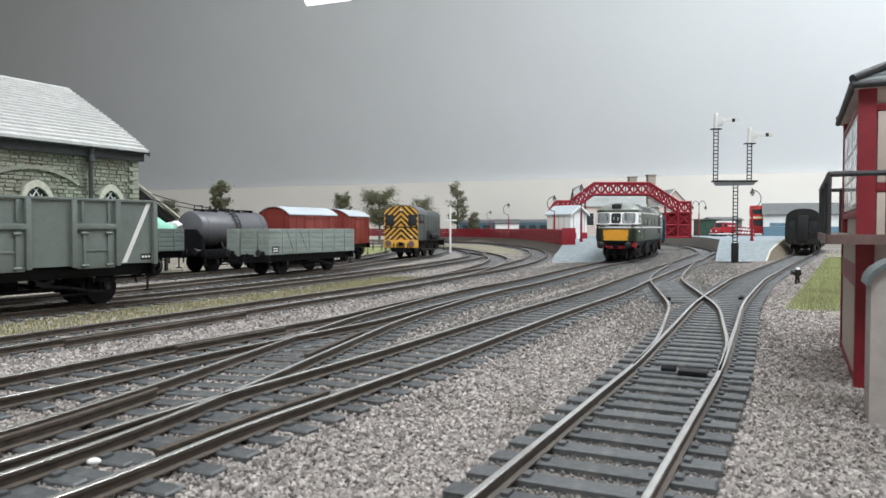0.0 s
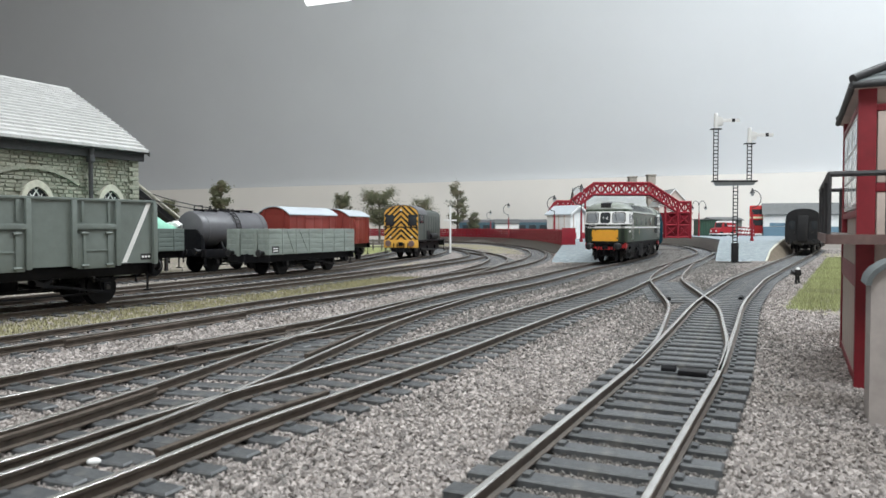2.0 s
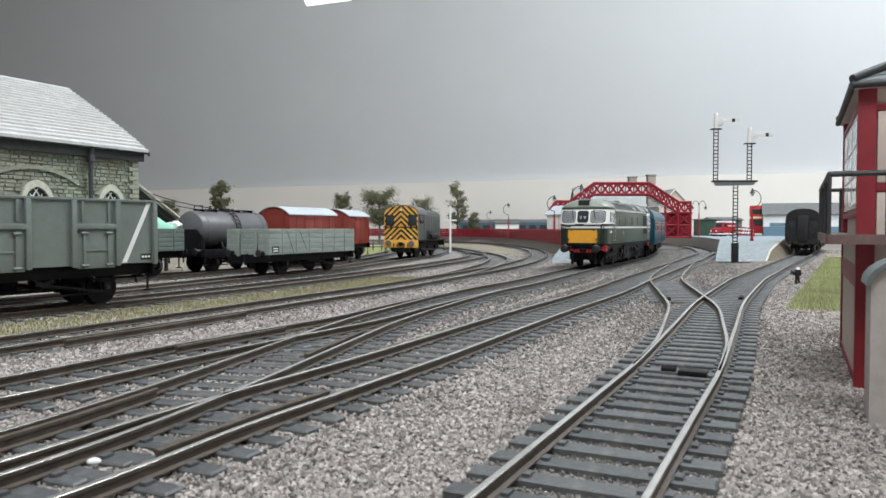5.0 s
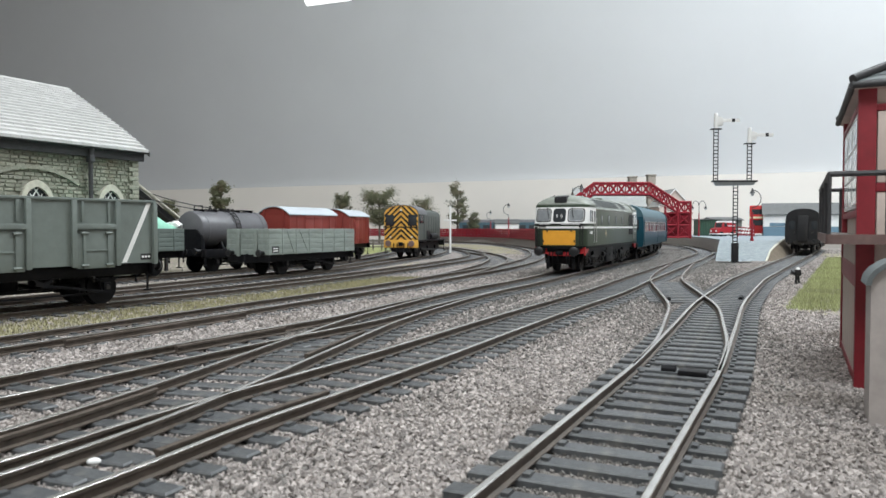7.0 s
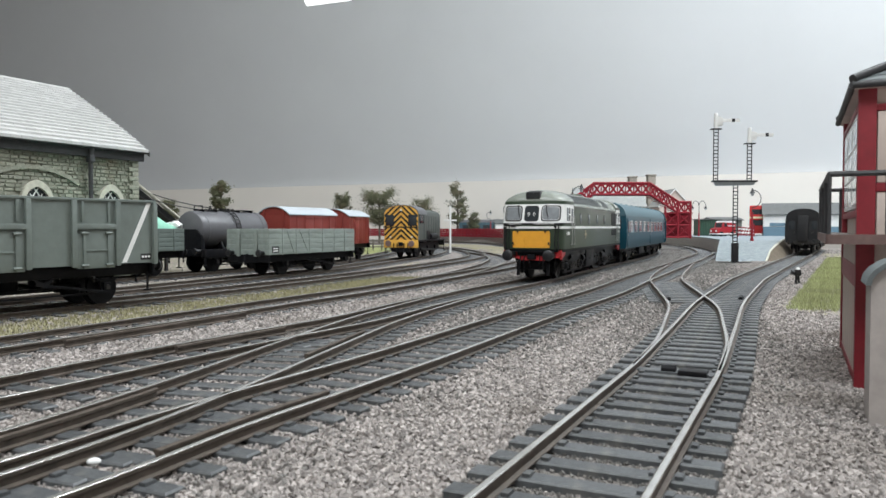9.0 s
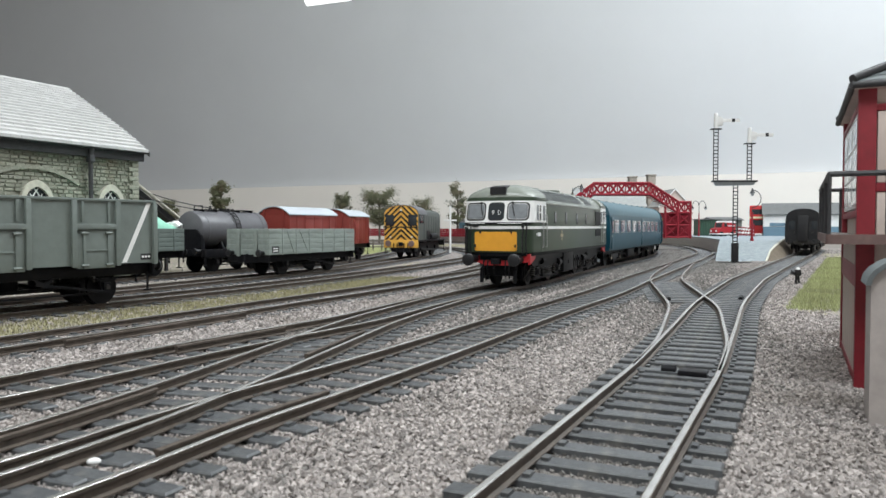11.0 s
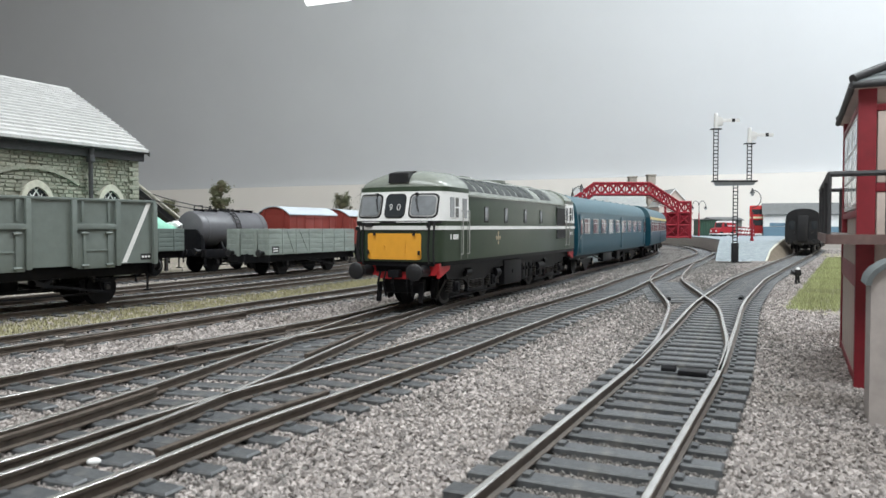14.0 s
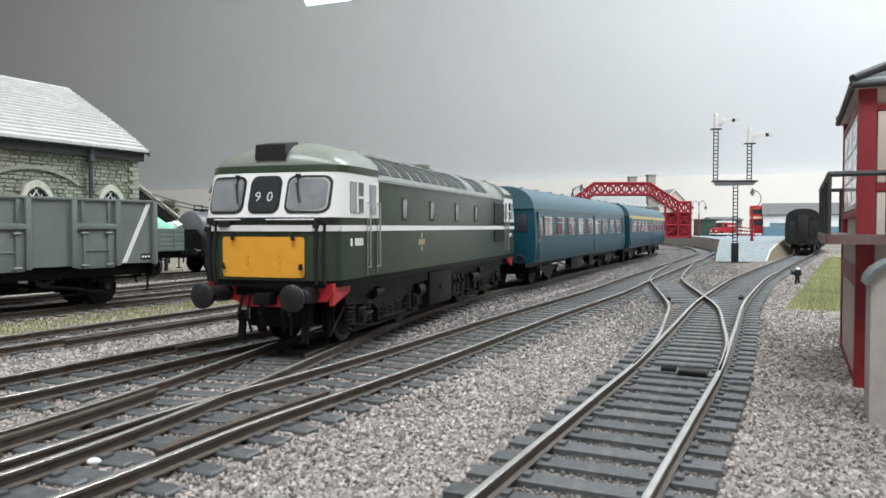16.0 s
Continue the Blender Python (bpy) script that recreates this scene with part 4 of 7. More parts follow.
def tank_wagon(at):
    w = thing("tank_wagon", "dark grey cylindrical tank wagon on black frame", "railway wagon", "goods wagons in the yard", at=at)
    n = 70.0
    bm = B()
    secs = []
    for x, r in ((1.2, 0.2), (1.4, 5), (2.0, 9), (3.2, 11.6), (4.6, 12.3), (n / 2, 12.3), (n - 4.6, 12.3), (n - 3.2, 11.6), (n - 2.0, 9), (n - 1.4, 5), (n - 1.2, 0.2)):
        secs.append([(x, r * math.cos(2 * math.pi * k / 32), 27.8 + r * math.sin(2 * math.pi * k / 32)) for k in range(32)])
    part("barrel", loft(bm, secs), TANKGREY, w, "dark grey weathered tank barrel")
    for x in (n / 2 - 4, n / 2 + 4, 9, n - 9):
        bm = B()
        ring = []
        for k in range(33):
            a = 2 * math.pi * k / 32
            ring.append((12.45 * math.cos(a), 27.8 + 12.45 * math.sin(a)))
        prism(bm, ring[:-1], "x", x - 0.5, x + 0.5)
        part("barrel_hoop", bm, TANKGREY, w)
    bm = B()
    rod(bm, (n / 2, 0, 39.4), (n / 2, 0, 41.4), 3.6, seg=20)
    rod(bm, (n / 2, 0, 41.4), (n / 2, 0, 42.1), 4.0, seg=20)
    part("filler_dome", bm, BLACK, w, "black filler lid on the barrel")
    for a in (-9, 8):
        bm = B()
        rod(bm, (n / 2 + a, 0, 39.6), (n / 2 + a, 0, 42.0), 0.9, seg=10)
        rod(bm, (n / 2 + a - 1.4, 0, 41.6), (n / 2 + a + 1.4, 0, 41.6), 0.4, seg=8)
        part("valve", bm, GRIMYGLINT, w, "small grey valve")
    for x0, x1 in ((10, 25), (44, 60)):
        bm = B()
        for y in (-3.2, -1.1, 1.1, 3.2):
            box(bm, x0, x1, y - 0.7, y + 0.7, 40.6, 41.2, 0.1)
        for x in (x0 + 1.5, x1 - 1.5):
            box(bm, x - 0.4, x + 0.4, -4.2, 4.2, 39.4, 40.6)
        part("catwalk", bm, FRAMEBLACK, w, "black plank catwalk")
    bm = B()
    for y in (-3.5, 3.5):
        rod(bm, (11, y, 41), (11, y, 43.4), 0.35, seg=6)
    rod(bm, (11, -3.5, 43.4), (11, 3.5, 43.4), 0.35, seg=6)
    part("end_handrail", bm, FRAMEBLACK, w)
    bm = B()
    for sgn in (-1, 1):
        for x in (n / 2 - 2, n / 2 + 2):
            for k in range(9):
                a0, a1 = radians(90 - sgn * k * 13), radians(90 - sgn * (k + 1) * 13)
                rod(bm, (x, 13.3 * math.cos(a0), 27.8 + 13.3 * math.sin(a0)), (x, 13.3 * math.cos(a1), 27.8 + 13.3 * math.sin(a1)), 0.35, seg=6)
        for k in range(8):
            a0 = radians(90 - sgn * (10 + k * 12.5))
            rod(bm, (n / 2 - 2, 13.3 * math.cos(a0), 27.8 + 13.3 * math.sin(a0)), (n / 2 + 2, 13.3 * math.cos(a0), 27.8 + 13.3 * math.sin(a0)), 0.3, seg=6)
    part("ladder", bm, BLACK, w, "thin black ladder over the barrel")
    bm = B()
    for x in (4, n - 4):
        prism(bm, [(-11.5, 15), (11.5, 15), (10.5, 22.5), (6, 18.5), (-6, 18.5), (-10.5, 22.5)], "x", x - 1, x + 1)
        for y in (-9, 9):
            box(bm, x - 1.2, x + 1.2, y - 1, y + 1, 15, 29, 0.3)
    for x in (22, 48):
        prism(bm, [(-12, 15), (12, 15), (9, 20.5), (4, 17.5), (-4, 17.5), (-9, 20.5)], "x", x - 0.8, x + 0.8)
    part("saddle", bm, FRAMEBLACK, w)
    for x in (0.8, n - 2.4):
        part("end_bulkhead", prism(B(), [(-12, 14.5), (12, 14.5), (12, 24), (8, 28), (-8, 28), (-12, 24)], "x", x, x + 1.6), FRAMEBLACK, w, "black end bulkhead")
    for y in (-13.6, 12.6):
        part("sole_plate", box(B(), 0, n, y, y + 1.0, 9.5, 15.0, 0.2), FRAMEBLACK, w)
    underframe(w, n, 40)
    return w


def goods_van(at, label):
    w = thing("goods_van", label, "railway wagon", "goods wagons in the yard", at=at)
    n = 62.0
    part("body", box(B(), 0.5, n - 0.5, -14.4, 14.4, 14.6, 39.2, 0.2), BAUXITE, w)
    bm = B()
    arc = [(-15.4 + 30.8 * k / 16, 39.2 + 6.0 * (1 - (abs(-1 + k / 8)) ** 2.2)) for k in range(17)]
    prism(bm, arc + [(y, z - 0.7) for y, z in reversed(arc)], "x", -0.6, n + 0.6)
    part("roof", bm, VANROOF, w, "pale grey-white curved roof")
    bm = B()
    prism(bm, [(y * 0.94, z - 0.7) for y, z in arc] , "x", 0.4, n - 0.4)
    part("end_arch", bm, BAUXITE, w)
    for sgn in (-1, 1):
        y = sgn * 14.4
        for x in (1.2, 10, 19, 43, 52, n - 1.2):
            part("side_strap", box(B(), x - 0.5, x + 0.5, *sorted((y, y + sgn * 0.5)), 14.6, 39.2, 0.15), BAUXITE, w)
        for a, b in ((19.8, 30.8), (31.2, 42.2)):
            d = part("door", box(B(), a, b, *sorted((y, y + sgn * 0.5)), 15, 38.8, 0.15), BAUXITE, w, "plank-sided double door")
            bm = B()
            for z in (19, 28, 36.5):
                box(bm, a, b, *sorted((y, y + sgn * 0.9)), z - 0.4, z + 0.4, 0.1)
            part("door_hinge", bm, BAUXITE, d)
        for k in range(10):
            part("board", box(B(), 1, n - 1, *sorted((y, y + sgn * 0.12)), 15 + k * 2.4, 17.2 + k * 2.4), BAUXITE, w)
        bm = B()
        for k in range(3):
            box(bm, 4 + k * 2.2, 5.6 + k * 2.2, *sorted((y, y + sgn * 0.55)), 19, 20.4)
        part("lettering_bars", bm, WHITE, w)
    for x, s in ((0.5, -1), (n - 0.5, 1)):
        for yy in (-9, 9):
            part("end_stanchion", box(B(), *sorted((x, x + s * 1.0)), yy - 0.8, yy + 0.8, 14.6, 43, 0.2), BAUXITE, w)
    underframe(w, n, 36)
    return w


def clip(poly, keep):
    """The part of a convex polygon where keep(point) >= 0; keep is linear."""
    out = []
    for p, q in zip(poly, poly[1:] + poly[:1]):
        a, b = keep(p), keep(q)
        if a >= 0:
            out.append(p)
        if (a >= 0) != (b >= 0):
            t = a / (a - b)
            out.append((p[0] + (q[0] - p[0]) * t, p[1] + (q[1] - p[1]) * t))
    return out


def shunter(at):
    w = thing("shunting_locomotive", "green diesel shunter with yellow and black chevron end", "locomotive", at=at)
    arch = [(16.8 * math.cos(a), 41.0 + 9.0 * math.sin(a) ** 0.85) for a in (math.pi * k / 16 for k in range(17))]
    cab = [(-16.8, 17), (16.8, 17)] + arch[0:1] + arch[1:]
    part("cab", prism(B(), cab, "x", 6, 36), SHUNTGREEN, w, "dull green cab")
    roof = [(y * 1.03, z + 0.5) for y, z in arch] + [(y * 1.0, z - 0.2) for y, z in reversed(arch)]
    part("cab_roof", prism(B(), roof, "x", 5.2, 37), TANKGREY, w, "grey curved cab roof")
    hood = [(-13, 17), (13, 17), (13, 41), (11.5, 44.5), (6, 47.0), (-6, 47.0), (-11.5, 44.5), (-13, 41)]
    part("hood", prism(B(), hood, "x", 36, 108), SHUNTGREEN, w, "dull green engine hood")
    part("radiator", box(B(), 108, 111, -11, 11, 17, 44, 0.6), FRAMEBLACK, w)
    for sgn in (-1, 1):
        y = sgn * 13.0
        for k in range(7):
            part("hood_door", box(B(), 38 + k * 9.8, 47 + k * 9.8, *sorted((y, y + sgn * 0.4)), 19, 40, 0.15), SHUNTGREEN, w)
        part("air_tank", rod(B(), (56, sgn * 14, 20), (84, sgn * 14, 20), 3.2, seg=16), FRAMEBLACK, w)
        part("battery_box", box(B(), 37, 53, *sorted((sgn * 13.0, sgn * 16.5)), 17.2, 26, 0.4), FRAMEBLACK, w)
        part("footplate", box(B(), 5, 113, *sorted((sgn * 5, sgn * 17)), 15.4, 17, 0.2), FRAMEBLACK, w)
        part("cab_side_window", box(B(), 10, 24, *sorted((sgn * 16.7, sgn * 17.0)), 33, 43, 0.4), GLASSDARK, w)
        part("cab_door", box(B(), 26, 33.5, *sorted((sgn * 16.7, sgn * 17.0)), 18, 44, 0.2), SHUNTGREEN, w)
        bm = B()
        prism(bm, [(10, 14), (108, 14), (108, 7), (96, 5.5), (22, 5.5), (10, 7)], "y", *sorted((sgn * 10.4, sgn * 11.6)))
        for x in (28, 59, 90):
            box(bm, x - 2.2, x + 2.2, *sorted((sgn * 11.4, sgn * 12.6)), 5, 11, 0.3)
        part("side_frame", bm, FRAMEBLACK, w)
        bm = B()
        rod(bm, (28, sgn * 13, 8.0), (90, sgn * 13, 6.0), 0.8, seg=8)
        part("coupling_rod", bm, FRAMEBLACK, w)
        bm = B()
        for x in (7.5, 11, 110):
            rod(bm, (x, sgn * 16.6, 4), (x, sgn * 16.6, 15.5), 0.4, seg=6)
        for z in (4.5, 9):
            box(bm, 7, 11.5, *sorted((sgn * 15, sgn * 17)), z, z + 0.5)
        part("cab_step", bm, FRAMEBLACK, w)
    for x in (28, 59, 90):
        wheelset(w, x, 8.6)
    # end plate with chevrons
    part("end_plate", prism(B(), [(-16.6, 17), (16.6, 17)] + [(y * 0.99, z - 0.1) for y, z in arch], "x", 5.5, 6.0), SHUNTYELLOW, w, "yellow cab end")
    lower = [(-16.4, 17.4), (16.4, 17.4), (16.4, 28.8), (-16.4, 28.8)]
    upper = [(-16.2, 29.8), (16.2, 29.8)] + [(y * 0.965, z - 0.5) for y, z in arch]
    for field in (lower, upper):
        for k in range(-3, 11):
            for sgn in (-1, 1):
                base = 10 + k * 5.2 + (2.5 if field is upper else 0)
                poly = [(p[0], p[1]) for p in field]
                poly = clip(poly, lambda p: p[0] * sgn)
                poly = clip(poly, lambda p: p[1] + abs(p[0]) * 0.95 - base - 0.0) if poly else poly
                poly = clip(poly, lambda p: base + 2.3 - p[1] - abs(p[0]) * 0.95) if poly else poly
                if len(poly) >= 3:
                    bm = B()
                    prism(bm, poly, "x", 5.3, 5.6)
                    part("chevron", bm, BLACK, w, "black chevron stripe")
    part("end_divider", box(B(), 5.2, 5.7, -16.6, 16.6, 28.7, 29.8), BLACK, w)
    for y in (-11.2, 11.2):
        part("end_window", box(B(), 5.0, 5.7, y - 4.2, y + 4.2, 30.6, 41.0, 0.4), BLACK, w, "black-framed end window")
        part("window_pane", box(B(), 4.9, 5.3, y - 3.4, y + 3.4, 31.4, 40.2, 0.2), GLASSDARK, w)
    part("buffer_beam", box(B(), 4.6, 6.4, -16.8, 16.8, 9.8, 17.2, 0.3), SHUNTYELLOW, w, "yellow buffer beam")
    part("rear_beam", box(B(), 111, 113, -16.8, 16.8, 9.8, 17.2, 0.3), FRAMEBLACK, w)
    buffers(w, 4.6, -1, r=3.0, reach=5, colour=EDGEBROWN)
    buffers(w, 113, 1, r=2.4, reach=5)
    bm = B()
    for y in (-7, -3, 3.5, 7):
        rod(bm, (4.4, y, 14), (3.2, y, 6), 0.5, seg=8)
    box(bm, 2.5, 5, -2, 2, 11.5, 15, 0.4)
    box(bm, 5, 10, -9, 9, 5.5, 10, 0.5)
    part("brake_pipes", bm, FRAMEBLACK, w)
    bm = B()
    for y in (-10.5, 0, 10.5):
        rod(bm, (5.6, y, 45.5 if y == 0 else 20), (4.8, y, 45.5 if y == 0 else 20), 0.9, seg=10)
    part("marker_lamp", bm, WHITE, w)
    bm = B()
    rod(bm, (70, 0, 47), (70, 0, 50.5), 2.4, seg=14)
    rod(bm, (95, 3, 47), (95, 3, 49.5), 1.2, seg=12)
    part("exhaust", bm, FRAMEBLACK, w)
    return w


SHUNTGREEN = paint("dull_shunter_green", (0.065, 0.076, 0.068), 0.5, scale=250, vary=0.12)
SHUNTYELLOW = paint("wasp_yellow", (0.76, 0.42, 0.07), 0.5, scale=250, vary=0.08)

mineral_wagon(on_track("yard_front", -173, 229))
plank_wagon("pipe_wagon", "low grey planked pipe wagon with diagonal straps", on_track("yard_middle", -117.5, 441), 96, 52, 12.8, 28.4, 5, (13, 27, 41, 56, 70, 83), PLANKGREY)
shunter(on_track("yard_middle", -41, 690))
goods_van(on_track("yard_back", -128, 554), "bauxite red goods van with pale roof behind grey wagon")
goods_van(on_track("yard_back", -95.6, 629), "bauxite red goods van with pale roof beside shunter")
tank_wagon(on_track("yard_back", -166, 476))
open_at = on_track("yard_back", -205, 398)
plank_wagon("open_wagon", "small grey planked open wagon with covered load", open_at, 70, 36, 15.0, 28.6, 5, (8, 20, 34, 50, 62), PLANKDARK)
tarpaulin(open_at)
loco = engine()
coach1 = coach("blue passenger coach with nine side windows behind the locomotive")
coach2 = coach("blue passenger coach with pale yellow roof-edge stripe", first_class=True)
dark = coach("plain black parcels coach standing on the spur", body_mat=BLACK, roof_mat=BLACK, windows=False)
dark.matrix_basis = on_track("spur", 392, 800)
part("end_door", box(B(), -0.4, 0.8, -5, 5, 14, 37, 0.3), BLACK, dark, "black end door in a raised frame")
for yy in (-9, 9):
    part("lamp_iron", box(B(), 1.4, 3.0, yy - 0.6, yy + 0.6, 22, 25, 0.2), GRIMYGLINT, dark)
part("end_beam", box(B(), 1.2, 3.0, -15, 15, 10.5, 14.5, 0.3), GRIMYGLINT, dark, "dull grey buffer beam")
part("coupling", rod(B(), (2.5, 0, 12), (-2.0, 0, 9.5), 1.0, seg=8), GRIMYGLINT, dark)


# ---- goods shed ----
def goods_shed():
    # local x runs along the visible wall from its far corner; +y is the outer side
    s = thing("goods_shed", "grey-green stone goods shed with pale slate roof", "building", at=mm(-196, 474, 0, 0, 0, 244))
    n, deep, eave, ridge = 330.0, 140.0, 80.0, 123.5
    prof = [(0, -4), (0, eave), (-deep / 2, ridge), (-deep, eave), (-deep, -4)]
    part("wall", prism(B(), [(y - 1.5, z - (2 if z > eave else 0)) for y, z in prof], "x", 0.5, n), MORTAR, s, "mortar core of the stone walls")
    # stones of the visible wall, leaving window places free
    wins = [(21, 9.2), (70, 9.8), (122, 9.8), (174, 9.8)]
    top = 55.0

    def in_window(x0, x1, z0, z1):
        return any(x1 > c - h and x0 < c + h and z1 > 20 and z0 < top - (0 if abs((x0 + x1) / 2 - c) < 6 else 7) for c, h in wins)
    verts, faces = [], []
    rng = random.Random(5)
    z = 6.0
    while z < eave - 8:
        h = rng.uniform(1.8, 2.7)
        x = rng.uniform(-3, 0)
        while x < n - 2:
            w = rng.uniform(2.2, 6.8)
            x0, x1 = max(x, 0.0), min(x + w - 0.25, n)
            if x1 - x0 > 0.8 and not in_window(x0, x1, z, z + h):
                o = rng.uniform(-0.45, 0.35)
                b = len(verts)
                j = [rng.uniform(-0.25, 0.25) for _ in range(4)]
                for yy, i in ((-1.9, 0.0), (-0.7 + o * 0.9, 0.32)):
                    verts += [(x0 + i, yy, z + i + j[0]), (x1 - i, yy, z + i + j[1]), (x1 - i, yy, z + h - 0.2 - i + j[2]), (x0 + i, yy, z + h - 0.2 - i + j[3])]
                faces += [(b + 4, b + 5, b + 6, b + 7), (b, b + 1, b + 5, b + 4), (b + 1, b + 2, b + 6, b + 5), (b + 2, b + 3, b + 7, b + 6), (b + 3, b, b + 4, b + 7)]
            x += w
        z += h
    me = bpy.data.meshes.new("stonework")
    me.from_pydata([(a * K, b * K, c * K) for a, b, c in verts], [], faces)
    me.materials.append(STONEWALL)
    ob = new("stonework", me)
    ob.parent = s
    tagged(ob, "rough coursed grey-green stones", kind="stuff")
    for c, h in wins:
        bm = B()
        def pointed(half, rise):
            big = half * 1.35
            span = math.acos((big - half) / big)
            right = [(c - (big - half) + big * math.cos(span * k / 6), 44 + rise * math.sin(span * k / 6) / math.sin(span)) for k in range(7)]
            return right + [(2 * c - x, z) for x, z in reversed(right[:-1])]
        outer, inner = pointed(h, top - 43), pointed(h - 2.6, top - 47)
        for i in range(12):
            prism(bm, [outer[i], outer[i + 1], inner[i + 1], inner[i]], "y", -2, 0.5)
        for sx in (-1, 1):
            box(bm, *sorted((c + sx * h, c + sx * (h - 2.6))), -2, 0.5, 20, 44)
        win = part("window", bm, CREAMSTONE, s, "pale stone arched window surround")
        part("pane", prism(B(), [(c - h + 2.6, 20), (c + h - 2.6, 20)] + inner, "y", -1.7, -1.3), GLASSDARK, win)
        bm = B()
        for dx in (-2.4, 2.4):
            box(bm, c + dx - 0.35, c + dx + 0.35, -1.4, -0.7, 20, 45)
            for k in range(5):
                f0, f1 = k / 5, (k + 1) / 5
                for way in (-1, 1):
                    p, q = [(c + dx + way * 5.2 * f ** 1.6, 45 + 7.6 * f) for f in (f0, f1)]
                    if abs(q[0] - c) < h - 3 - 4.5 * f1:
                        rod(bm, (p[0], -1.0, p[1]), (q[0], -1.0, q[1]), 0.36, seg=5)
        for zz in (26, 34, 44):
            box(bm, c - h + 3, c + h - 3, -1.35, -0.8, zz - 0.3, zz + 0.3)
        part("glazing_bar", bm, WHITE, win)
    # relieving arch over the wide bay
    for k in range(14):
        bm = B()
        a0, a1 = math.pi * (0.28 + 0.44 * k / 14), math.pi * (0.28 + 0.44 * (k + 1) / 14)
        pts = [(72 + 46 * math.cos(a), 26 + 38 * math.sin(a)) for a in (a0, a1)] + [(72 + 44 * math.cos(a), 26 + 35.8 * math.sin(a)) for a in (a1, a0)]
        prism(bm, pts, "y", -1.0, 0.25)
        part("arch_stone", bm, STONEWALL, s)
    # corner stones
    for k in range(24):
        w = 7.5 if k % 2 else 5.0
        part("quoin", box(B(), 0, w, -3, 0.35, 5 + k * 2.85, 7.6 + k * 2.85, 0.2), STONEWALL, s)
    # eaves board, gutter, downpipe
    part("eaves_board", box(B(), -3, n, 0.2, 2.0, eave - 8.5, eave - 2.0, 0.2), TIMBERDARK, s, "dark timber eaves board")
    bm = B()
    rod(bm, (-4, 3.8, eave - 2.4), (n, 3.8, eave - 2.4), 1.5, seg=12)
    part("gutter", bm, TIMBERDARK, s)
    bm = B()
    rod(bm, (37, 2.0, 0), (37, 2.0, eave - 9), 1.3, seg=12)
    rod(bm, (37, 2.0, eave - 9.5), (37, 3.4, eave - 3), 1.5, seg=12)
    box(bm, 35.2, 38.8, 0.4, 4.0, eave - 12, eave - 7.5, 0.5)
    part("downpipe", bm, TIMBERDARK, s, "dark drainpipe")
    # slates: overlapping courses, both slopes, on a roof that kicks out at the eaves
    courses = 20
    def roof_line(t):
        y = 5.5 - (deep / 2 + 5.5) * t
        return y, eave - 3.0 + (ridge - eave + 3.0) * (t ** 0.92)
    bm = B()
    for k in range(courses):
        y0, z0 = roof_line(k / courses)
        y1, z1 = roof_line((k + 1.25) / courses)
        x = -3.5
        while x < n:
            w = rng.uniform(5.5, 6.5)
            lift = rng.uniform(0, 0.08)
            pr = [(y0, z0 + 0.2 + lift), (y0, z0 + 1.9 + lift), (y1, z1 + 0.5), (y1, z1)]
            prism(bm, pr, "x", x + 0.06, min(x + w - 0.06, n))
            x += w
    tagged(part("slate_covering", bm, SLATE, s, "overlapping courses of pale slates"), kind="stuff")
    back = [(-deep / 2, ridge), (-deep - 5, eave - 4), (-deep - 5, eave - 5.5), (-deep / 2, ridge - 1.6)]
    part("rear_slope", prism(B(), back, "x", -3.5, n), SLATE, s)
    bm = B()
    rod(bm, (-3.5, -deep / 2, ridge + 0.3), (n, -deep / 2, ridge + 0.3), 1.3, seg=10)
    part("ridge_tiles", bm, SLATE, s)
    bm = B()
    for k in range(16):
        y0, z0 = roof_line(k / 16)
        y1, z1 = roof_line((k + 1) / 16)
        prism(bm, [(y0, z0 - 2.2), (y0, z0 + 1.0), (y1, z1 + 1.0), (y1, z1 - 2.2)], "x", -4.4, -3.5)
    part("bargeboard", bm, TIMBERDARK, s)
    # lean-to canopy behind the far corner
    bm = B()
    prism(bm, [(-4, 56), (-60, 20), (-60, 16), (-4, 51)], "y", -40, -6)
    part("lean_to_roof", bm, TIMBERDARK, s, "dark sloping lean-to roof")
    bm = B()
    rod(bm, (-3, -4, 57), (-62, -4, 21), 1.1, seg=8)
    part("lean_to_edge", bm, CREAMSTONE, s)
    bm = B()
    box(bm, -58, -56, -10, -8, -4, 22)
    box(bm, -58, -56, -38, -36, -4, 22)
    part("lean_to_post", bm, TIMBERDARK, s)


CREAMSTONE = paint("pale_cream_stone", (0.55, 0.53, 0.45), 0.8, scale=400, vary=0.15)
TIMBERDARK = paint("dark_timber", (0.045, 0.045, 0.048), 0.6, scale=300, vary=0.2)
goods_shed()


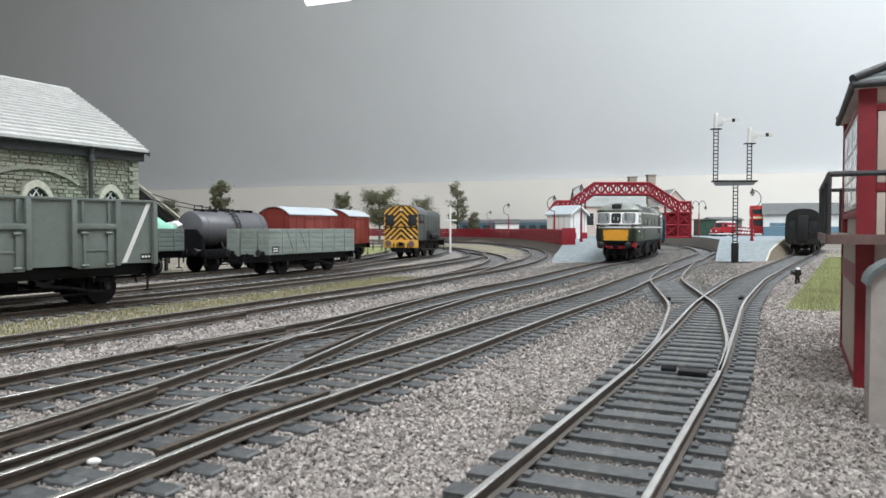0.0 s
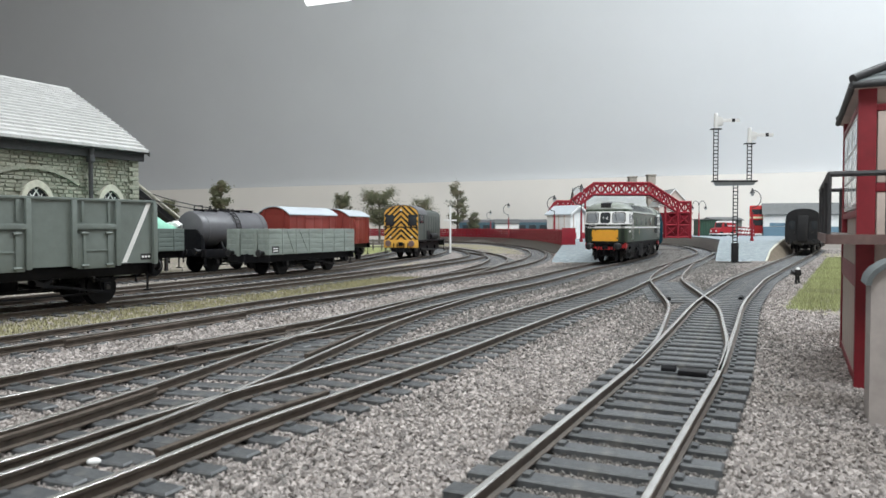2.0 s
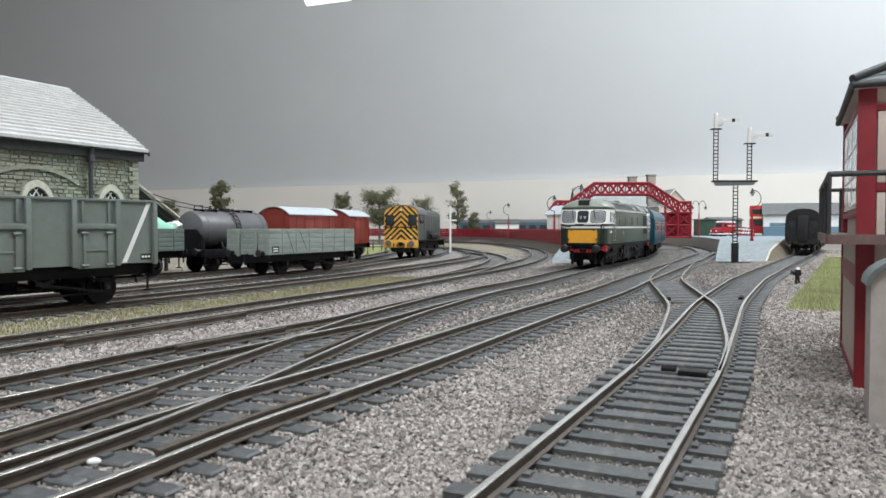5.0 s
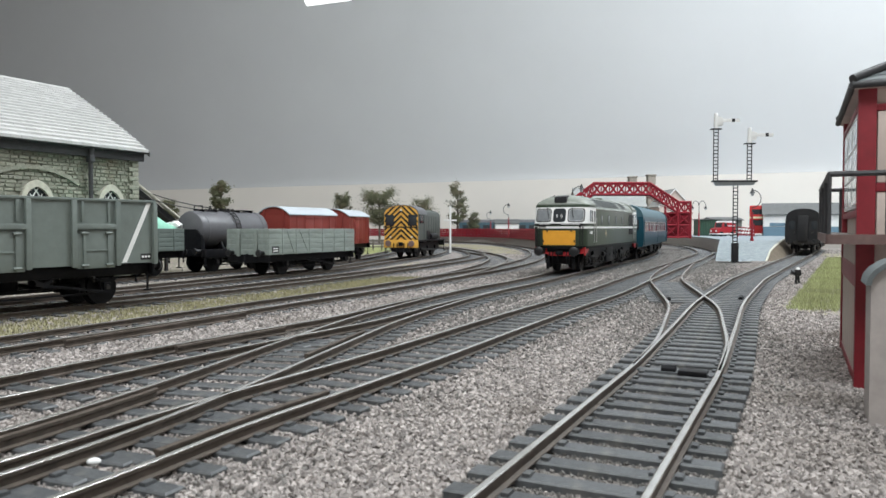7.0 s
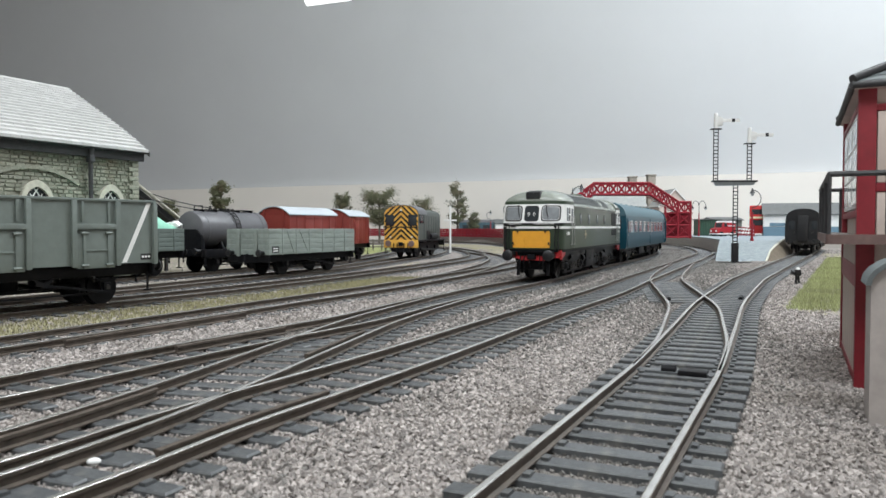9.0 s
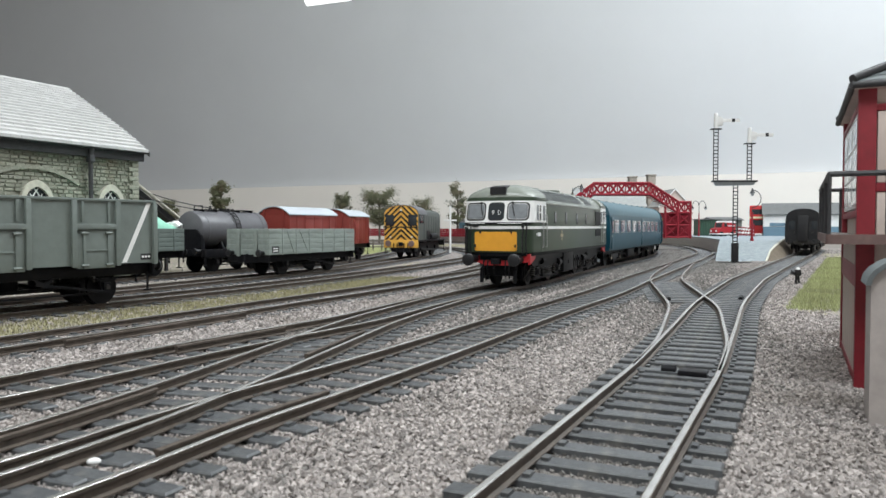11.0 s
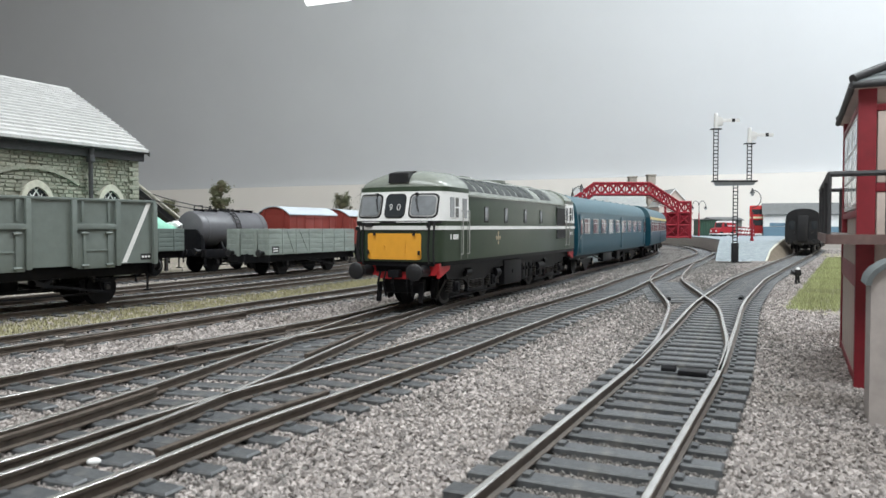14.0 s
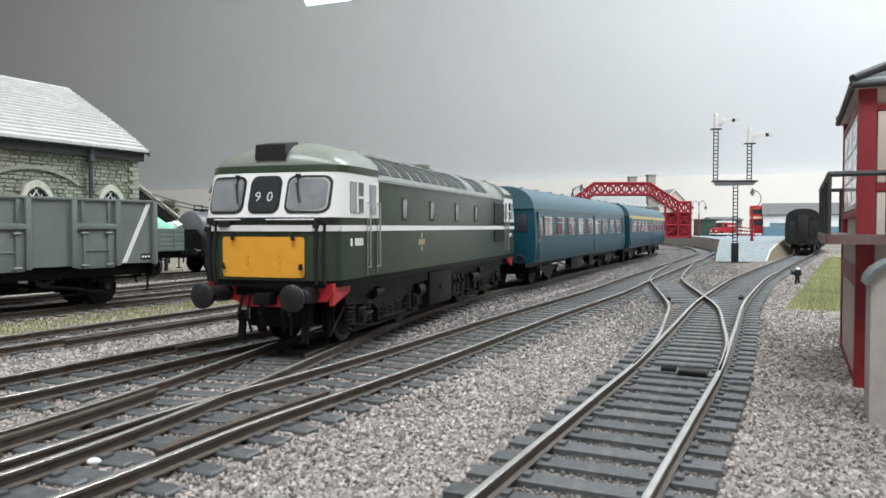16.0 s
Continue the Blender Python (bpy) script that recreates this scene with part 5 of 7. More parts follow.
# ---- signal box ----
def signal_box():
    # local x runs along the long side away from the near corner; +y is outward
    s = thing("signal_box", "maroon and cream timber signal box with slate roof and walkway", "signal box", at=mm(83, 147, 0, 0, 0, 64.1))
    n, wide, eave = 58.0, 62.0, 57.5
    part("core", box(B(), 1, n - 1, -wide + 1, -1, -4, eave), CREAM, s, "pale pink-cream boarded wall")
    for x, y in ((0, 0), (n - 3, 0), (0, -wide + 3), (n - 3, -wide + 3)):
        part("corner_post", box(B(), x, x + 3.0, y - 3.0, y + 0.25, -4, eave, 0.15), BOXRED, s, "maroon corner post")
    # side facing the tracks
    for z0, z1 in ((-4, -1.0), (17.0, 21.5), (31.5, 33.0), (53.2, 54.6)):
        part("rail_board", box(B(), 3, n - 3, -1, 0.1, z0, z1, 0.1), BOXPINK if z0 == 17.0 else BOXRED, s, "maroon cross rail")
    for k in range(3):
        x0 = 4.5 + k * 16.4
        fr = part("window", box(B(), x0, x0 + 14.6, -1, 0.05, 33.4, 52.8, 0.1), WHITE, s, "white sash window")
        for i in range(3):
            for j in range(3):
                part("pane", box(B(), x0 + 0.9 + i * 4.4, x0 + 4.7 + i * 4.4, -0.6, 0.12, 34.3 + j * 6.1, 39.7 + j * 6.1), GLASSPALE, fr)
    for k in range(6):
        part("wall_board", box(B(), 3.2 + k * 8.4, 11.2 + k * 8.4, -1, -0.05, -1, 17, 0.12), CREAM, s)
        part("wall_board", box(B(), 3.2 + k * 8.4, 11.2 + k * 8.4, -1, -0.05, 21.5, 26, 0.12), CREAM, s)
    # end facing the camera
    for z0, z1 in ((-4, -1.0), (17.0, 21.5), (36.5, 38.2), (52.5, 53.8)):
        part("rail_board", box(B(), -0.1, 1, -wide + 3, -3, z0, z1, 0.1), BOXRED, s)
    for k in range(7):
        part("wall_board", box(B(), 0.05, 1, -11.2 - k * 8, -3.2 - k * 8, 38.3, 52.4, 0.12), CREAM, s)
        part("wall_board", box(B(), 0.05, 1, -11.2 - k * 8, -3.2 - k * 8, 28, 36.4, 0.12), CREAM, s)
    for k in range(3):
        fr = part("window", box(B(), -0.05, 0.6, -19 - k * 15, -6.5 - k * 15, 39, 52, 0.1), WHITE, s)
        part("pane", box(B(), -0.1, 0.5, -18 - k * 15, -7.5 - k * 15, 40, 51), GLASSPALE, fr)
    # hipped roof with slate courses
    o = 1.4
    rows = 12
    for k in range(rows):
        t0, t1 = k / rows, (k + 1.2) / rows
        def ring(t, dz):
            i = t * (wide / 2 + o) * 0.96
            return [(-o + i, o - i, eave + 0.4 + 16 * t + dz), (n + o - i, o - i, eave + 0.4 + 16 * t + dz), (n + o - i, -wide - o + i, eave + 0.4 + 16 * t + dz), (-o + i, -wide - o + i, eave + 0.4 + 16 * t + dz)]
        bm = B()
        loft(bm, [ring(t0, 0), ring(t0, 0.55), ring(min(t1, 1.0), 0.25), ring(min(t1, 1.0), -0.3)])
        part("slate_course", bm, SLATEGREY, s, "course of blue-grey slates")
    bm = B()
    for a, b in (((-o, o), (n + o, o)), ((-o, o), (-o, -wide - o))):
        rod(bm, (*a, eave + 0.1), (*b, eave + 0.1), 0.7, seg=10)
    i = 0.96 * (wide / 2 + o)
    rod(bm, (-o, o, eave + 1.3), (-o + i, o - i, eave + 17.5), 0.9, seg=10)
    rod(bm, (n + o, o, eave + 1.3), (n + o - i, o - i, eave + 17.5), 0.9, seg=10)
    part("gutter", bm, TIMBERDARK, s, "dark gutter and hip tiles")
    part("soffit", box(B(), -o + 0.5, n + o - 0.5, -wide - o + 0.5, o - 0.5, eave - 0.6, eave), CREAM, s)
    # walkway along the end and side, with railing
    slab = B()
    box(slab, -9.3, 60.5, -0.3, 5.6, 26.6, 28.0, 0.2)
    box(slab, -9.3, 0.2, -wide, -0.3, 26.6, 28.0, 0.2)
    part("walkway", slab, WALKWAY, s, "grey walkway boards")
    bm = B()
    box(bm, -9.8, -9.3, -wide, 5.8, 26.2, 28.1)
    box(bm, -9.8, 60.5, 5.6, 6.0, 26.2, 28.1)
    part("walkway_edge", bm, EDGEBROWN, s, "dull brown walkway edge")
    for x, y in [(-9.2, 5.4), (14, 5.4), (37, 5.4), (60, 5.4), (60, 0.5), (-9.2, -4.2), (-9.2, -16), (-9.2, -28), (-9.2, -40)]:
        part("railing_post", rod(B(), (x, y, 27.5), (x, y, 39.6), 0.36, seg=8), TIMBERDARK, s)
    bm = B()
    rod(bm, (-9.2, 5.4, 39.6), (60, 5.4, 39.6), 0.55, seg=8)
    rod(bm, (60, 5.4, 39.6), (60, -0.5, 39.6), 0.5, seg=8)
    rod(bm, (-9.2, 5.4, 39.6), (-9.2, -wide, 39.6), 0.55, seg=8)
    part("handrail", bm, TIMBERDARK, s, "dark handrail")
    # small arched hut at the foot
    h = thing("lamp_hut", "small grey-cream arched hut with maroon door", "hut", at=mm(69.8, 119.5, 0, 0, 0, 64.1))
    arch = [(-7.5 + 7.5 * math.cos(a), 20.0 + 4.2 * math.sin(a)) for a in (math.pi * k / 12 for k in range(13))]
    part("wall", prism(B(), [(-15, -3.6), (0, -3.6)] + arch, "x", 0, 10), HUTGREY, h, "dull grey-cream wall")
    ring = arch + [(-7.5 + 8.3 * math.cos(math.pi * k / 12), 20.0 + 5.0 * math.sin(math.pi * k / 12)) for k in reversed(range(13))]
    part("roof", prism(B(), ring, "x", -0.8, 10.5), SLATEGREY, h, "grey curved roof")
    d = part("door", box(B(), -0.4, 0.2, -12.2, -3.0, -3.4, 18.2, 0.2), BOXRED, h, "maroon door")
    part("door_panel", box(B(), -0.6, 0, -11.4, -8.2, 12, 16.5, 0.1), BOXRED, d)


HUTGREY = paint("dull_grey_cream", (0.40, 0.36, 0.34), 0.7, scale=300, vary=0.12)
BOXPINK = paint("faded_pink_board", (0.42, 0.17, 0.18), 0.6, scale=300, vary=0.2)
WALKWAY = paint("worn_grey_boards", (0.33, 0.31, 0.30), 0.7, scale=300, vary=0.25)
GLASSPALE = paint("pale_reflecting_pane", (0.55, 0.58, 0.60), 0.12, scale=80, vary=0.15)
signal_box()


# ---- platforms ----
PZ = 14.0
PLATBRICK = paint("brown_grey_platform_face", (0.38, 0.355, 0.33), 0.85, scale=400, vary=0.25, bump=0.4)
TAN = paint("tan_earth", (0.12, 0.094, 0.066), 0.95, scale=500, vary=0.3, bump=0.8)


def slab_with_ramp(name, label, outline, ramp, top_mat, side_mat):
    """outline: plan of the level part, first two points its front edge; ramp: the two plan points at its foot."""
    p = thing(name, label, "platform", kind="structure")
    bm = B()
    prism(bm, outline, "z", -3.6, PZ - 1.2)
    part("platform_body", bm, PLATBRICK, p, "brown-grey platform face")
    part("platform_top", prism(B(), outline, "z", PZ - 1.2, PZ), top_mat, p, "blue-grey asphalt surface")
    bm = B()
    a, b = outline[0], outline[1]
    c, d = ramp
    n, m = 14, 10
    grid = []
    for i in range(n + 1):
        row = []
        for j in range(m + 1):
            t, u = i / n, j / m
            x = (c[0] + (d[0] - c[0]) * u) * (1 - t) + (a[0] + (b[0] - a[0]) * u) * t
            y = (c[1] + (d[1] - c[1]) * u) * (1 - t) + (a[1] + (b[1] - a[1]) * u) * t
            rise = -3.6 + (PZ + 3.6) * min(1, (t ** 0.7))
            rise += (0.9 * noise.noise(Vector((x * 0.25, y * 0.25, 1.0)))) * (1 - t)
            row.append(bm.verts.new((x, y, rise)))
        grid.append(row)
    for r0, r1 in zip(grid, grid[1:]):
        for j in range(m):
            bm.faces.new((r0[j], r0[j + 1], r1[j + 1], r1[j]))
    for j in (0, m):
        low = [bm.verts.new((r[j].co.x, r[j].co.y, -3.8)) for r in grid]
        for i in range(n):
            bm.faces.new((grid[i][j], grid[i + 1][j], low[i + 1], low[i]))
    part("ramp", bm, side_mat, p, "rough grey-painted platform ramp")
    return p


right_platform = slab_with_ramp("platform_right", "grey asphalt station platform with rough ramp end",
                                [(324, 860), (396, 860), (470, 1010), (700, 1190), (900, 1190), (900, 1400), (560, 1560), (418, 1560), (415, 1278), (391, 1096), (338, 895)],
                                [(257, 692), (303, 692)], PLATFORM, RAMPGREY)
left_platform = slab_with_ramp("platform_left", "narrow curved station platform with pale ramp end",
                               [(134, 800), (200, 800), (219, 852), (250, 970), (274, 1096), (287, 1200), (288, 1330), (274, 1450), (60, 1640), (-120, 1700), (-120, 1640), (40, 1545), (112, 1400), (134, 1240), (141, 1010), (138, 850)],
                               [(99, 670), (146, 668)], PLATFORM, RAMPGREY)


def edging():
    e = thing("platform_wall", "cream stone edging wall beside platform", "wall", kind="structure")
    pts = [(303, 690), (326, 733), (350, 776), (397, 861), (470, 1010)]
    tops = [-2.2, 6.5, 10.2, PZ + 0.5, PZ + 0.5]
    for k, (a, b) in enumerate(zip(pts, pts[1:])):
        d = (Vector(b) - Vector(a)).normalized()
        q = Vector((d.y, -d.x)) * 1.6
        za, zb = tops[k], tops[k + 1]
        bm = B()
        r0 = [(a[0], a[1], -3.6), (a[0] + q.x, a[1] + q.y, -3.6), (a[0] + q.x, a[1] + q.y, za), (a[0], a[1], za)]
        r1 = [(b[0], b[1], -3.6), (b[0] + q.x, b[1] + q.y, -3.6), (b[0] + q.x, b[1] + q.y, zb), (b[0], b[1], zb)]
        part("edging_stone", loft(bm, [r0, r1]), CREAMSTONE, e)
        bm = B()
        w = q * 7
        s0 = [(a[0] + q.x, a[1] + q.y, -3.8), (a[0] + w.x, a[1] + w.y, -3.8), (a[0] + w.x, a[1] + w.y, -3.1), (a[0] + q.x, a[1] + q.y, za - 1.2)]
        s1 = [(b[0] + q.x, b[1] + q.y, -3.8), (b[0] + w.x, b[1] + w.y, -3.8), (b[0] + w.x, b[1] + w.y, -3.1), (b[0] + q.x, b[1] + q.y, zb - 1.2)]
        part("earth_bank", loft(bm, [s0, s1]), TAN, e, "tan earth bank below the edging")


edging()


# ---- footbridge ----
def lattice(parent, a, b, h, count, material=None):
    """A lattice girder between two plan-and-height points."""
    a, b = Vector(a), Vector(b)
    up = Vector((0, 0, h))
    g = B()
    for o in (Vector((0, 0, 0)), up):
        rod(g, a + o, b + o, 1.5, seg=6)
    gird = part("girder", g, RED, parent, "red lattice girder")
    for k in range(count):
        p, q = a.lerp(b, k / count), a.lerp(b, (k + 1) / count)
        bm = B()
        rod(bm, p, q + up, 1.15, seg=5)
        rod(bm, p + up, q, 1.15, seg=5)
        rod(bm, p, p + up, 0.9, seg=5)
        part("lattice_bar", bm, RED, gird)


def footbridge():
    f = thing("footbridge", "red lattice footbridge over the station tracks", "footbridge")
    D0, D1 = 1045.0, 1075.0
    for d in (D0, D1):
        k = d / 1045.0
        lattice(f, (213 * k, d, 76), (294 * k, d, 76), 16, 7)
        lattice(f, (181 * k, d, 52), (213 * k, d, 76), 15, 4)
        lattice(f, (160 * k, d, 52), (181 * k, d, 52), 14, 3)
        lattice(f, (150 * k, d, 38), (160 * k, d, 52), 14, 2)
        lattice(f, (294 * k, d, 76), (334 * k, d, 50), 16, 5)
        lattice(f, (334 * k, d, 50), (353 * k, d, 50), 15, 2)
        for x in (316, 334, 352):
            part("tower_post", rod(B(), (x * k, d, 13), (x * k, d, 66 if x > 320 else 58), 1.6, seg=6), RED, f)
        for z in (15, 32, 49):
            part("tower_beam", rod(B(), (316 * k, d, z), (353 * k, d, z), 1.2, seg=6), RED, f)
        for z0, z1 in ((15, 32), (32, 49)):
            bm = B()
            rod(bm, (334 * k, d, z0), (352 * k, d, z1), 0.9, seg=5)
            rod(bm, (352 * k, d, z0), (334 * k, d, z1), 0.9, seg=5)
            rod(bm, (316 * k, d, z0), (334 * k, d, z1), 0.9, seg=5)
            rod(bm, (334 * k, d, z0), (316 * k, d, z1), 0.9, seg=5)
            part("tower_brace", bm, RED, f)
        part("leg_post", rod(B(), (202 * k, d, 13), (202 * k, d, 68), 1.4, seg=6), RED, f)
    part("deck", box(B(), 213, 296, D0, D1, 74.5, 76.0), RED, f)
    part("landing", box(B(), 334, 355, D0, D1, 48.5, 50.0), RED, f)
    part("landing", box(B(), 160, 182, D0, D1, 50.5, 52.0), RED, f)
    for k in range(13):
        part("stair_tread", box(B(), 294 + k * 3.1, 298 + k * 3.1, D0 + 1, D1 - 1, 74 - k * 1.9, 74.8 - k * 1.9), RED, f)
    for k in range(10):
        part("stair_tread", box(B(), 181 + k * 3.2, 185 + k * 3.2, D0 + 1, D1 - 1, 52 + k * 2.2, 52.8 + k * 2.2), RED, f)
    # flight from the landing down to the platform, seen from its side
    part("stair_side", prism(B(), [(353, 47), (334, 47), (303, 14), (318, 14)], "y", D0 + 2, D0 + 3.5), RED, f, "solid red stair side")
    part("tower_panel", box(B(), 312, 356, D0 + 14, D0 + 16, 14, 50), RED, f, "solid red stair tower side")


footbridge()


# ---- station hut, fence, buildings ----
def pitched(name, label, x0, x1, y0, y1, z0, eave, ridge, wall_mat, roof_mat, along="x", category="building", windows=()):
    b = thing(name, label, category)
    part("wall", box(B(), x0, x1, y0, y1, z0, eave), wall_mat, b)
    over = 2.5
    if along == "x":
        ym = (y0 + y1) / 2
        part("gable", prism(B(), [(y0, eave), (y1, eave), (ym, ridge - 1)], "x", x0 + 0.2, x1 - 0.2), wall_mat, b)
        for sgn, ye in ((-1, y0 - over), (1, y1 + over)):
            part("roof", prism(B(), [(ye, eave - 1.5), (ye, eave), (ym, ridge + 0.8), (ym, ridge - 0.8)], "x", x0 - over, x1 + over), roof_mat, b)
    else:
        xm = (x0 + x1) / 2
        part("gable", prism(B(), [(x0, eave), (x1, eave), (xm, ridge - 1)], "y", y0 + 0.2, y1 - 0.2), wall_mat, b)
        for sgn, xe in ((-1, x0 - over), (1, x1 + over)):
            part("roof", prism(B(), [(xe, eave - 1.5), (xe, eave), (xm, ridge + 0.8), (xm, ridge - 0.8)], "y", y0 - over, y1 + over), roof_mat, b)
            part("bargeboard", prism(B(), [(xe, eave - 2.6), (xe, eave + 0.3), (xm, ridge + 1.1), (xm, ridge - 1.8)], "y", y0 - over - 0.8, y0 - over), WHITE, b)
    for wx0, wx1, wz0, wz1 in windows:
        w = part("window", box(B(), wx0, wx1, y0 - 0.5, y0, wz0, wz1), WHITE, b)
        part("pane", box(B(), wx0 + 0.8, wx1 - 0.8, y0 - 0.8, y0 - 0.3, wz0 + 0.8, wz1 - 0.8), GLASSDARK, w)
    return b


PALEROOF = paint("pale_grey_roofing", (0.31, 0.32, 0.315), 0.6, scale=200, vary=0.12, stain=(0.25, 0.26, 0.255), stain_scale=40)
hut = pitched("platform_hut", "small white platform hut with grey roof and maroon base", 150, 182, 964, 1006, PZ, 46.5, 57.5, WHITE, VANROOF, along="y")
part("plinth", box(B(), 149.6, 182.4, 963.4, 964.4, PZ, PZ + 8), RED, hut, "maroon painted plinth")
part("door", box(B(), 161, 171, 963.3, 964.4, PZ, 38), WHITE, hut)
for xx in (155, 176):
    part("wall_batten", box(B(), xx, xx + 1, 963.2, 964.4, PZ + 8, 46), CREAM, hut)
for yy in (974, 984, 994):
    part("wall_batten", box(B(), 149.2, 150.2, yy, yy + 1, PZ, 46), CREAM, hut)
hut.matrix_basis = mm(166, 985, 0, 0, 0, 38) @ mm(-166, -985, 0)


def fence():
    f = thing("platform_fence", "maroon wooden fence along the curved platform edge", "fence")
    line = Line([(131, 772), (135, 850), (138.5, 1010), (130, 1240), (103, 1393), (29, 1532), (-124, 1624), (-246, 1680)])
    n = int(line.length / 14)
    plank = post = None
    for k in range(n):
        s = k * 14.0
        p, h = line.at(s), line.heading(s)
        if post is None:
            post = part("post", box(B(), -0.8, 0.8, -0.9, 0.9, -4.8, 12.6), RED, f, at=mm(p.x, p.y, PZ, 0, 0, h))
            plank = None
        else:
            share("post", post, f, mm(p.x, p.y, PZ, 0, 0, h))
        q = line.at(s + 7)
        for z in (-4.6, -0.5, 3.6, 7.7):
            m = mm(q.x, q.y, PZ + z, 0, 0, line.heading(s + 7))
            if plank is None:
                plank = part("rail", box(B(), -7.4, 7.4, -0.5, 0.5, 0, 3.8, 0.2), RED, f, at=m)
            else:
                share("rail", plank, f, m)
    part("end_board", box(B(), -1.2, 13, -1.2, 0, -6, 15.5, 0.3), RED, f, at=mm(125.5, 769, PZ - 1))


fence()

pitched("station_building", "cream station building with pale grey slate roof", 268, 405, 1470, 1550, PZ, 71, 109, CREAM, PALEROOF, along="x", windows=[(285, 302, 32, 58), (325, 342, 32, 58), (362, 380, 32, 58)])
pitched("station_house", "cream gabled house with white bargeboards and pale roof", 430, 492, 1462, 1540, PZ, 70, 105, CREAM, PALEROOF, along="y", windows=[(451, 473, 36, 62)])
CHIMNEY = paint("grey_brown_brick", (0.30, 0.27, 0.235), 0.9, scale=300, vary=0.2)
for cx, high in ((403, 137), (443, 141)):
    c = thing("chimney_stack", "grey-brown brick chimney stack above the station roof", "chimney", "station chimneys")
    part("chimney_shaft", box(B(), cx - 8, cx + 8, 1560, 1576, -3.5, high - 3, 0.5), CHIMNEY, c)
    part("cap", box(B(), cx - 9.5, cx + 9.5, 1558.5, 1577.5, high - 3, high, 0.5), CHIMNEY, c)
GREENPAINT = paint("dark_green_boards", (0.03, 0.075, 0.05), 0.5, scale=200, vary=0.1)
BLUEWALL = paint("blue_grey_boards", (0.13, 0.22, 0.29), 0.5, scale=200, vary=0.08)
ROOFDARK = paint("dark_grey_roofing", (0.12, 0.125, 0.125), 0.6, scale=150, vary=0.12)
hutg = thing("garden_shed", "dark green boarded shed behind the platform", "shed")
for k in range(8):
    part("board", box(B(), 452 + k * 4.3, 456 + k * 4.3, 1290, 1292, PZ, 42, 0.2), GREENPAINT, hutg)
part("wall", box(B(), 452, 486.5, 1292, 1325, PZ, 42), GREENPAINT, hutg)
part("roof", box(B(), 450, 489, 1288, 1327, 42, 43.5, 0.3), ROOFDARK, hutg)
gs = pitched("grey_shed", "small grey flat-sided shed beyond the van", 492, 545, 1340, 1390, PZ, 43, 47, WAGONGREY, ROOFDARK)
wh = thing("warehouse", "long shed with dark grey roof over white and blue walls", "building", at=mm(556, 1275, 0, 0, 0, -22))
part("lower_wall", box(B(), 0, 124, 0, 60, PZ, 30), BLUEWALL, wh, "blue-grey lower wall")
part("upper_wall", box(B(), 0, 124, 0.6, 60, 30, 51), WHITE, wh, "white upper wall")
part("sign_board", box(B(), 10, 44, -0.6, 0.5, 31, 36.5, 0.2), BLUEWALL, wh, "blue sign with unreadable lettering")
part("roof", prism(B(), [(-3, 49.5), (-3, 51.5), (24, 71), (64, 71), (64, 49.5)], "x", -2, 126), ROOFDARK, wh, "dark grey sloping roof")


def bus():
    b = thing("double_decker_bus", "red double-decker bus with cream waistband", "bus", at=mm(564, 1312, PZ, 0, 0, -22.5))
    part("body", box(B(), -15.5, 15.5, 0, 100, 4, 54, 2.0), BUSRED, b, "glossy red bus body")
    part("cream_band", box(B(), -15.8, 15.8, -0.3, 100.2, 30.5, 34.0, 0.5), paint("bus_cream", (0.75, 0.68, 0.45), 0.4), b)
    for z0, z1 in ((18, 28), (38, 47)):
        w = part("rear_window", box(B(), -11, 11, -0.6, 0.3, z0, z1, 0.8), GLASSDARK, b)
        for s in (-1, 1):
            for k in range(6):
                part("side_window", box(B(), *sorted((s * 15.3, s * 15.8)), 6 + k * 15, 18 + k * 15, z0, z1, 0.5), GLASSDARK, b)
    for x in (-13, 13):
        for y in (20, 76):
            part("wheel", rod(B(), (x - 2, y, 6.2), (x + 2, y, 6.2), 6.2, seg=18), BLACK, b)


def van():
    v = thing("delivery_van", "small red delivery van with white roof", "van", at=mm(447, 1195, PZ, 0, 0, 14))
    side = [(0, 3.4), (33, 3.4), (33, 21), (31.5, 24.5), (13, 24.5), (10.5, 22.5), (8.5, 14.5), (1.5, 13), (0, 11)]
    part("body", prism(B(), side, "y", 0, 22), VANRED, v, "glossy red van body")
    part("roof", prism(B(), [(10.8, 23), (33.2, 21.5), (31.8, 25.4), (13, 25.4)], "y", -0.3, 22.3), WHITE, v, "white roof")
    part("side_window", box(B(), 12, 17, -0.3, 0.2, 16, 21.5, 0.4), GLASSDARK, v)
    part("windscreen", prism(B(), [(8.6, 15.2), (10.4, 22.0), (10.0, 22.2), (8.2, 15.2)], "y", 3, 19), GLASSDARK, v)
    for y in (4, 18):
        part("headlamp", rod(B(), (-0.8, y, 9), (0.4, y, 9), 1.6, seg=12), WHITE, v)
    part("bumper", box(B(), -1.2, 34, -0.6, 22.6, 3.2, 5.2, 0.3), WHITE, v, "white lower trim")
    part("sign_bars", box(B(), 19, 31, -0.3, 0.1, 16.5, 18.0), WHITE, v)
    for x in (7, 27):
        for y in (1.5, 20.5):
            part("wheel", rod(B(), (x, y - 1.6, 4.1), (x, y + 1.6, 4.1), 4.1, seg=18), BLACK, v)


VANRED = paint("dull_red_enamel", (0.36, 0.02, 0.03), 0.35, scale=150, vary=0.08)
BUSRED = paint("glossy_red_enamel", (0.52, 0.025, 0.025), 0.3, scale=150, vary=0.06)
bus()
van()


